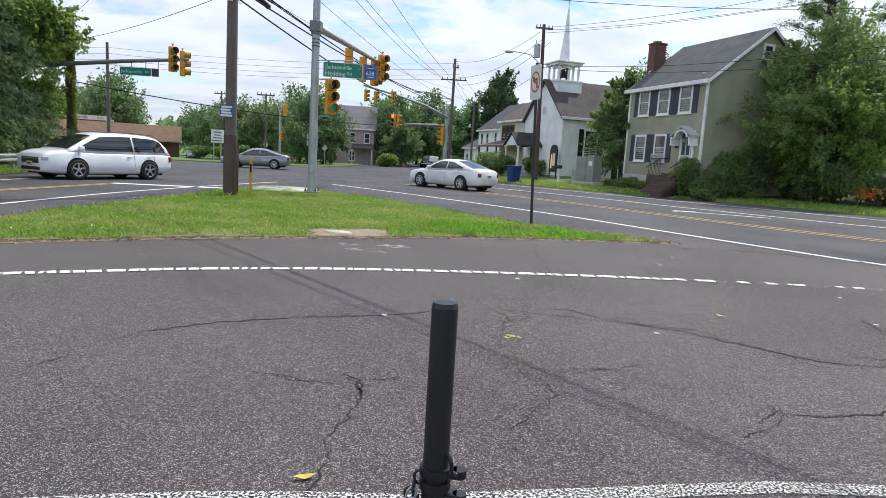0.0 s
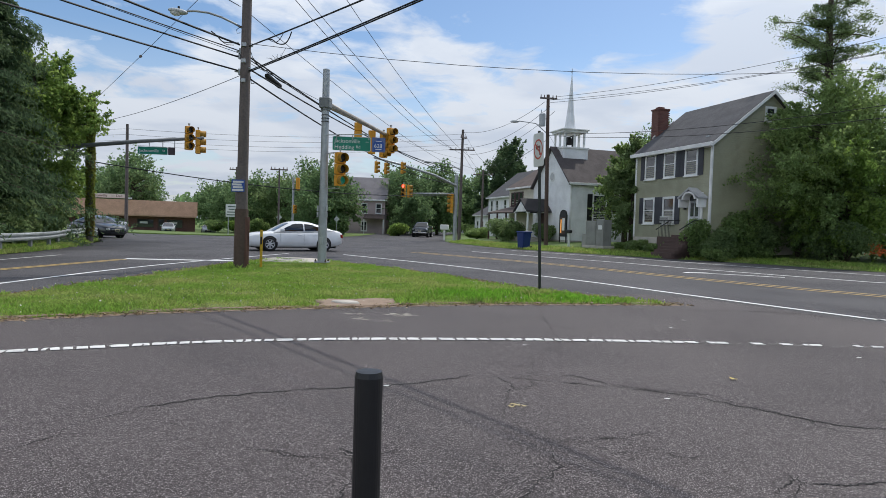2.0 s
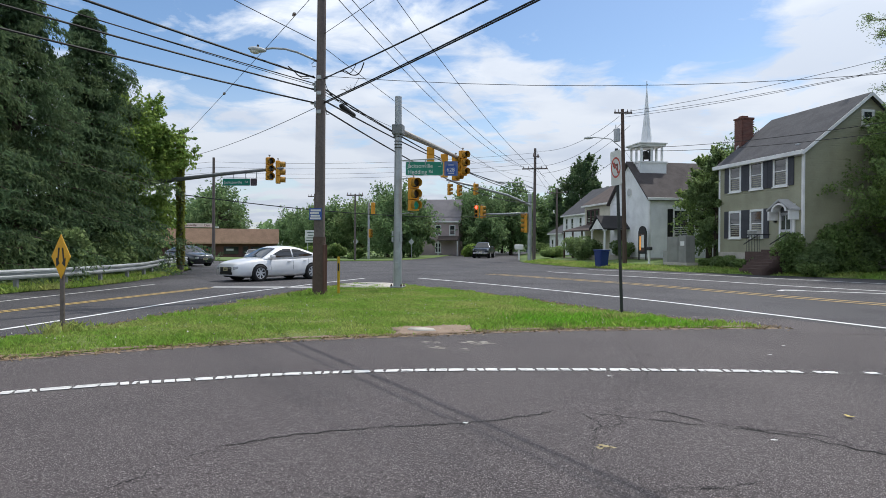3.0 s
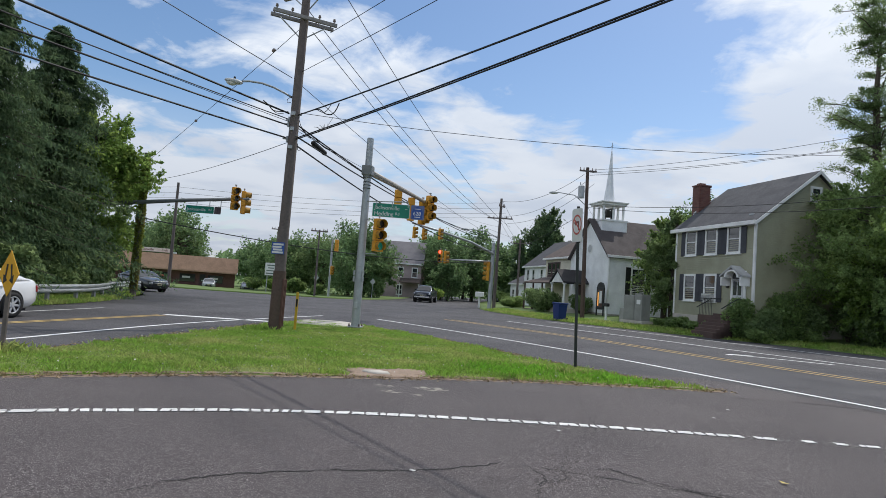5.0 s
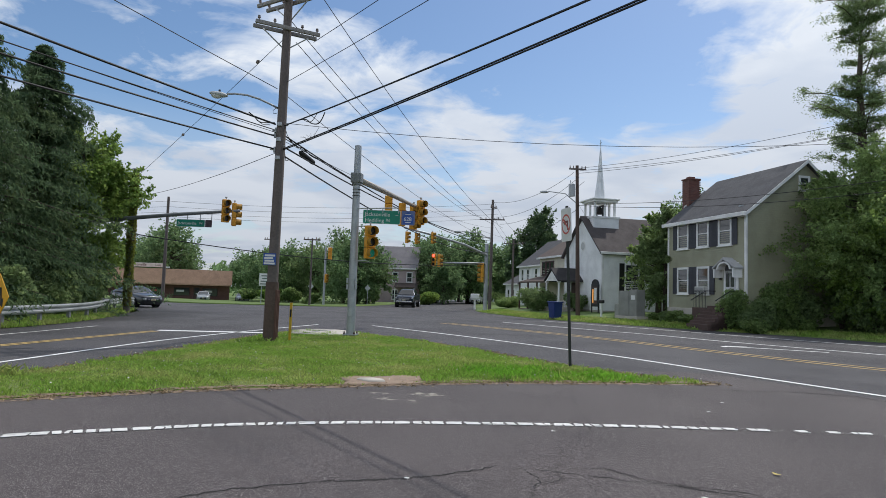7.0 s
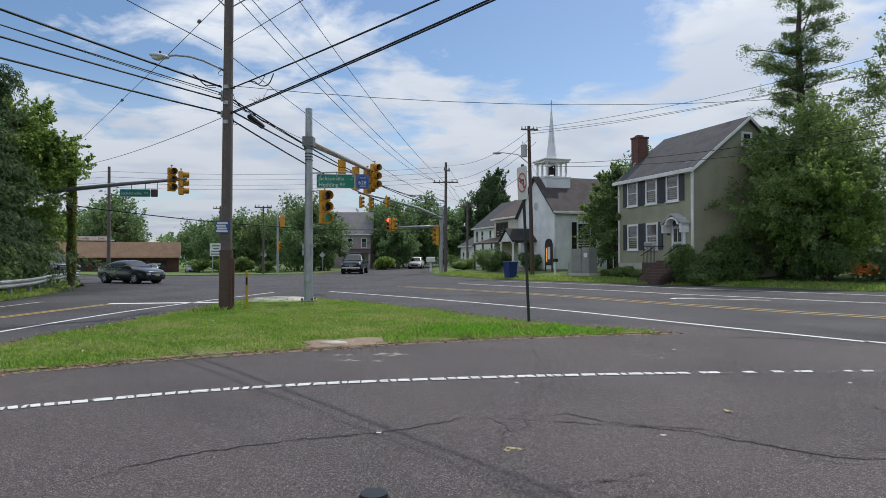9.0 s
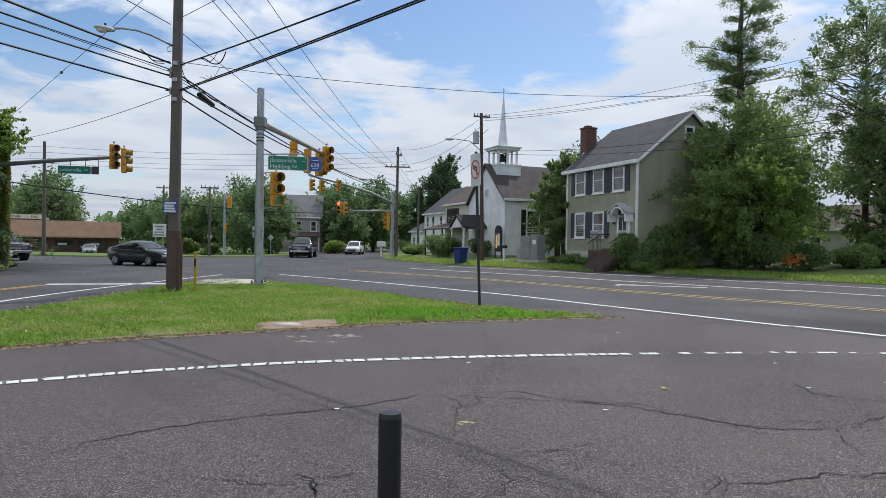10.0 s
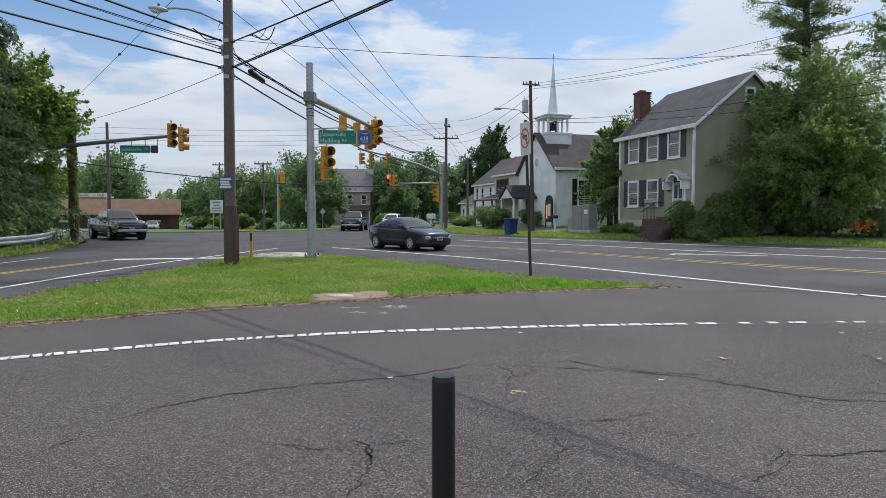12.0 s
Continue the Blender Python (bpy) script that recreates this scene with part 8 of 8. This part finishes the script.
        bm = bmesh.new(); box(bm, -0.10, 0.08, -0.18, 0.18, -0.10, 0.10, 0.04); o = part("tail_light", bm, TAIL, ob, "red tail light"); o.matrix_basis = pose(x0 + 0.12, s * (wrr - 0.12), zr[2] - 0.17, 0, 0, s * 28)
    bm = bmesh.new(); box(bm, x1 - 0.04, x1 + 0.025, -wf * 0.62, wf * 0.62, zf[2] - 0.30, zf[2] - 0.09, 0.02); g = part("grille", bm, BLACK, ob)
    bm = bmesh.new(); box(bm, x1 + 0.015, x1 + 0.04, -wf * 0.6, wf * 0.6, zf[2] - 0.15, zf[2] - 0.12, 0.01); part("chrome_bar", bm, CHROME, g)
    bm = bmesh.new(); box(bm, x1 - 0.04, x1 + 0.015, -wf * 0.7, wf * 0.7, zf[1] + 0.04, zf[1] + 0.16, 0.02); part("air_intake", bm, BLACK, ob)
    for xx, s in ((x1 + 0.03, 1), (x0 - 0.02, -1)):
        bm = bmesh.new(); zz = (zf[1] + 0.20) if s > 0 else zr[2] - 0.28; box(bm, xx - 0.012, xx + 0.012, -0.16, 0.16, zz, zz + 0.14, 0.01); p = part("plate", bm, mat("plate_yellow", (0.55, 0.50, 0.30), 0.5), ob)
        bm = bmesh.new(); box(bm, xx + s * 0.013 - 0.002, xx + s * 0.013 + 0.002, -0.11, 0.11, zz + 0.045, zz + 0.095); part("printed_bar", bm, BLACK, p)
    if bed:
        bm = bmesh.new(); box(bm, bed[0] + 0.08, bed[1] - 0.06, -W / 2 + 0.12, W / 2 - 0.12, bed[2] - 0.02, bed[2] + 0.045, 0.01); part("bed_cover", bm, UNDER, ob)
        for zc_ in (0.20, 0.27):
            bm = bmesh.new(); box(bm, x1 + 0.015, x1 + 0.045, -wf * 0.62, wf * 0.62, zf[2] - zc_ - 0.03, zf[2] - zc_, 0.008); part("chrome_bar", bm, CHROME, g)
        bm = bmesh.new(); box(bm, x1 - 0.03, x1 + 0.07, -wf * 0.95, wf * 0.95, zf[1] + 0.02, zf[1] + 0.2, 0.04); part("bumper", bm, CHROME, ob, "chrome front bumper")
    # wheels
    wheels = []
    for x in (base / 2, -base / 2):
        for s in (-1, 1):
            w = hw(x)
            # body is uncut: a black disc imitates the shade in the wheel opening
            bm = bmesh.new(); cyl(bm, (x, s * (w - 0.30), wheel_r + 0.02), (x, s * (w + 0.006), wheel_r + 0.02), wheel_r * 1.12, seg=28); part("wheel_arch", bm, UNDER, ob)
            bm = bmesh.new()
            prof = [(0.62, -0.11), (0.90, -0.11), (0.985, -0.085), (1.0, -0.04), (1.0, 0.04), (0.985, 0.085), (0.90, 0.11), (0.62, 0.11)]
            n = 28
            rr = [[bm.verts.new((wheel_r * a * math.cos(2 * math.pi * k / n), y, wheel_r * a * math.sin(2 * math.pi * k / n))) for a, y in prof] for k in range(n)]
            for k in range(n):
                a, b = rr[k], rr[(k + 1) % n]
                for j in range(len(prof)):
                    bm.faces.new((a[j], b[j], b[(j + 1) % len(prof)], a[(j + 1) % len(prof)]))
            bmesh.ops.recalc_face_normals(bm, faces=bm.faces)
            wh = part("wheel", bm, RUBBER, ob, smooth=True)
            wh.matrix_basis = pose(x, s * (w - 0.062), wheel_r)
            bm = bmesh.new()
            cyl(bm, (0, s * 0.02, 0), (0, s * 0.105, 0), wheel_r * 0.16, seg=12)
            for k in range(spokes):
                m = Matrix.Rotation(2 * math.pi * k / spokes, 4, "Y")
                box(bm, -wheel_r * 0.085, wheel_r * 0.085, min(s * 0.06, s * 0.095), max(s * 0.06, s * 0.095), 0, wheel_r * 0.64, 0.01, m)
            tube(bm, [(wheel_r * 0.655 * math.cos(2 * math.pi * k / 28), s * 0.095, wheel_r * 0.655 * math.sin(2 * math.pi * k / 28)) for k in range(29)], 0.019, 5)
            part("rim", bm, rim, wh)
            bm = bmesh.new(); cyl(bm, (0, s * 0.03, 0), (0, s * 0.05, 0), wheel_r * 0.64, seg=24); part("brake_disc", bm, UNDER, wh)
            wheels.append((wh, wheel_r))
    ob_wheels[ob.name] = wheels
    bm = bmesh.new(); box(bm, x0 + 0.35, x1 - 0.35, -W / 2 + 0.22, W / 2 - 0.22, 0.16, 0.34); part("underbody", bm, UNDER, ob)
    return ob


ob_wheels = {}


def sedan(label, color, L=4.85, W=1.85, H=1.48, base=2.77, r=0.345, spokes=7):
    h = L / 2
    lower = [(-h, 0.36, 0.95, W * 0.38), (-h + 0.08, 0.28, 1.05, W * 0.43), (-h + 0.35, 0.24, 1.07, W * 0.47), (-h + 0.9, 0.21, 1.04, W / 2), (-0.6, 0.19, 0.99, W / 2), (0.7, 0.19, 0.96, W / 2), (h - 1.35, 0.20, 0.965, W / 2), (h - 0.6, 0.21, 0.88, W * 0.485), (h - 0.18, 0.21, 0.80, W * 0.44), (h, 0.25, 0.70, W * 0.36)]
    return car("car", label, "car", color, L, W, H, base, r, lower, ((h - 1.25, 0.97), (0.30, H - 0.03), (-0.85, H - 0.05), (-h + 0.42, 1.08)), None, spokes)


def pickup(label, color):
    L, W, H = 5.85, 2.03, 1.92
    h = L / 2
    lower = [(-h, 0.62, 1.28, W * 0.47), (-h + 0.1, 0.55, 1.36, W / 2), (-1.0, 0.42, 1.36, W / 2), (0.9, 0.42, 1.28, W / 2), (h - 1.1, 0.45, 1.24, W / 2), (h - 0.15, 0.45, 1.14, W * 0.48), (h, 0.48, 1.08, W * 0.45)]
    return car("pickup_truck", label, "pickup truck", color, L, W, H, 3.75, 0.41, lower, ((1.45, 1.27), (0.72, H - 0.02), (-0.75, H - 0.02), (-1.0, 1.37)), (-h, -1.0, 1.36), 6)


def suv(label, color, L=4.6, H=1.68, name="car", cat="car"):
    W = 1.86
    h = L / 2
    lower = [(-h, 0.45, 0.98, W * 0.42), (-h + 0.15, 0.32, 1.08, W * 0.47), (-h + 0.8, 0.25, 1.08, W / 2), (0.7, 0.24, 1.02, W / 2), (h - 0.9, 0.25, 0.98, W / 2), (h - 0.2, 0.27, 0.86, W * 0.47), (h, 0.34, 0.74, W * 0.40)]
    return car(name, label, cat, color, L, W, H, L * 0.585, 0.35, lower, ((h - 1.15, 1.0), (0.5, H - 0.03), (-h + 0.5, H - 0.06), (-h + 0.1, 1.08)), None, 5, roof_rails=True)


def minivan(label, color):
    L, W, H = 5.1, 1.98, 1.74
    h = L / 2
    lower = [(-h, 0.38, 0.98, W * 0.44), (-h + 0.1, 0.28, 1.04, W * 0.47), (-h + 0.8, 0.20, 1.03, W / 2), (0.6, 0.19, 1.00, W / 2), (h - 1.0, 0.20, 1.04, W / 2), (h - 0.45, 0.21, 1.0, W * 0.49), (h - 0.12, 0.22, 0.93, W * 0.46), (h, 0.26, 0.84, W * 0.41)]
    return car("minivan", label, "minivan", color, L, W, H, 2.9, 0.36, lower, ((h - 0.8, 1.06), (0.62, H - 0.05), (-h + 0.42, H - 0.06), (-h + 0.04, 1.06)), None, 5, mat("dark_alloy", (0.42, 0.42, 0.43), 0.35, 0.5, bump=0), True)


WHITE_SEDAN = sedan("white sedan turning across the junction", paint("white", (0.88, 0.885, 0.89)), 4.9, 1.87, 1.51)
SILVER_SEDAN = sedan("silver grey sedan driving away", paint("silver", (0.30, 0.32, 0.34), 0.6))
GREY_SEDAN = sedan("dark grey sedan waiting and then crossing", paint("dark_grey", (0.045, 0.05, 0.058), 0.5), 4.55, 1.76, 1.44, 2.67, 0.32, 7)
VAN = minivan("white minivan with dark windows leaving the junction", paint("white", (0.88, 0.885, 0.89)))
TRUCK = pickup("dark blue pickup truck waiting at the red light", paint("navy", (0.02, 0.026, 0.042), 0.4))
TRUCK_2 = pickup("black pickup truck coming round the corner", paint("black", (0.018, 0.019, 0.021), 0.3))
SUV = suv("white sport utility car behind the pickup", paint("white", (0.88, 0.885, 0.89)))
# parked by the shop
for lab, col, x, y, rz in (("pale silver car parked before the shop", paint("pale", (0.42, 0.45, 0.46), 0.4), -47.0, 86.0, -62), ("grey car parked beside the shop", paint("silver", (0.30, 0.32, 0.34), 0.6), -42.2, 88.5, -66)):
    o = sedan(lab, col)
    o.matrix_basis = pose(x, y, -0.72, 0, 0, rz)

# ---- movement ----


def drive(ob, rows):
    """Keys a car along rows of time, x, y, heading, and turns its wheels by the way it goes."""
    walk(ob, [(t, pose(x, y, 0.012, 0, 0, head)) for t, x, y, head in rows])
    r = np.array(rows, float)
    way = np.concatenate([[0], np.cumsum(np.hypot(np.diff(r[:, 1]), np.diff(r[:, 2])))])
    for wh, radius in ob_wheels[ob.name]:
        at = wh.matrix_basis.translation.copy()
        turns, last = [], None
        for k in range(0, 361):
            t = k / FPS
            a = math.degrees(float(np.interp(t, r[:, 0], way)) / radius)
            if last is None or a - last > 25 or k == 360:
                turns.append((t, Matrix.Translation(at) @ Matrix.Rotation(radians(a), 4, "Y")))
                last = a
        walk(wh, turns)


def motions():
    drive(WHITE_SEDAN, [(0, -1.8, 32.8, 142), (0.5, -3.9, 34.2, 163), (1.0, -6.1, 34.1, 184), (1.5, -8.3, 33.2, 203), (2.0, -10.5, 31.7, 215), (2.5, -12.0, 29.4, 227), (2.7, -12.5, 28.3, 233), (3.5, -14.2, 23.6, 256), (4.4, -14.8, 18.3, 265), (4.7, -14.9, 16.3, 268), (4.9, -14.95, 14.9, 269), (6, -14.9, 6.5, 270), (12, -14.9, -44, 270)])
    drive(VAN, [(0, -14.9, 23.5, 246), (0.5, -15.5, 20.8, 254), (1.0, -15.7, 17.9, 263), (2.0, -15.3, 11.3, 270), (12, -15.3, -60, 270)])
    drive(SILVER_SEDAN, [(0, -17.2, 46.3, 192), (0.5, -20.9, 45.3, 186), (1.0, -24.2, 44.8, 178), (1.5, -27.5, 45.2, 170), (2.5, -34.0, 47.0, 162), (12, -95, 69, 160)])
    drive(GREY_SEDAN, [(0, -27.3, 41.0, -28), (7.8, -27.3, 41.0, -28), (8.5, -25.3, 40.1, -24), (9.3, -20.6, 38.0, -20), (10, -17.2, 37.4, -24), (10.5, -14.3, 36.2, -31), (11, -10.9, 34.2, -37), (11.5, -7.3, 31.8, -43), (12, -3.45, 28.5, -47)])
    drive(TRUCK, [(0, -8.8, 95, 270), (1.5, -9.2, 83, 270), (2.5, -10.2, 78, 270), (4.4, -12.1, 73.5, 271), (5.5, -12.6, 71, 272), (7, -13.0, 67.3, 273), (9.3, -12.9, 62.1, 274), (10.5, -12.8, 61.6, 274), (12, -12.8, 61.5, 274)])
    drive(SUV, [(0, -6.5, 150, 268), (4.7, -6.8, 112, 268), (7, -8.4, 100, 268), (9.3, -9.8, 87, 268), (10, -10.0, 79, 268), (11, -10.2, 73, 268), (12, -10.3, 70.0, 268)])
    drive(TRUCK_2, [(0, -75, 63, -22), (6, -50, 52.5, -23), (9.3, -31.5, 44.2, -28), (10.5, -28.7, 42.2, -34), (11, -26.9, 41.1, -38), (11.5, -25.0, 40.0, -40), (12, -23.8, 39.2, -42)])


motions()
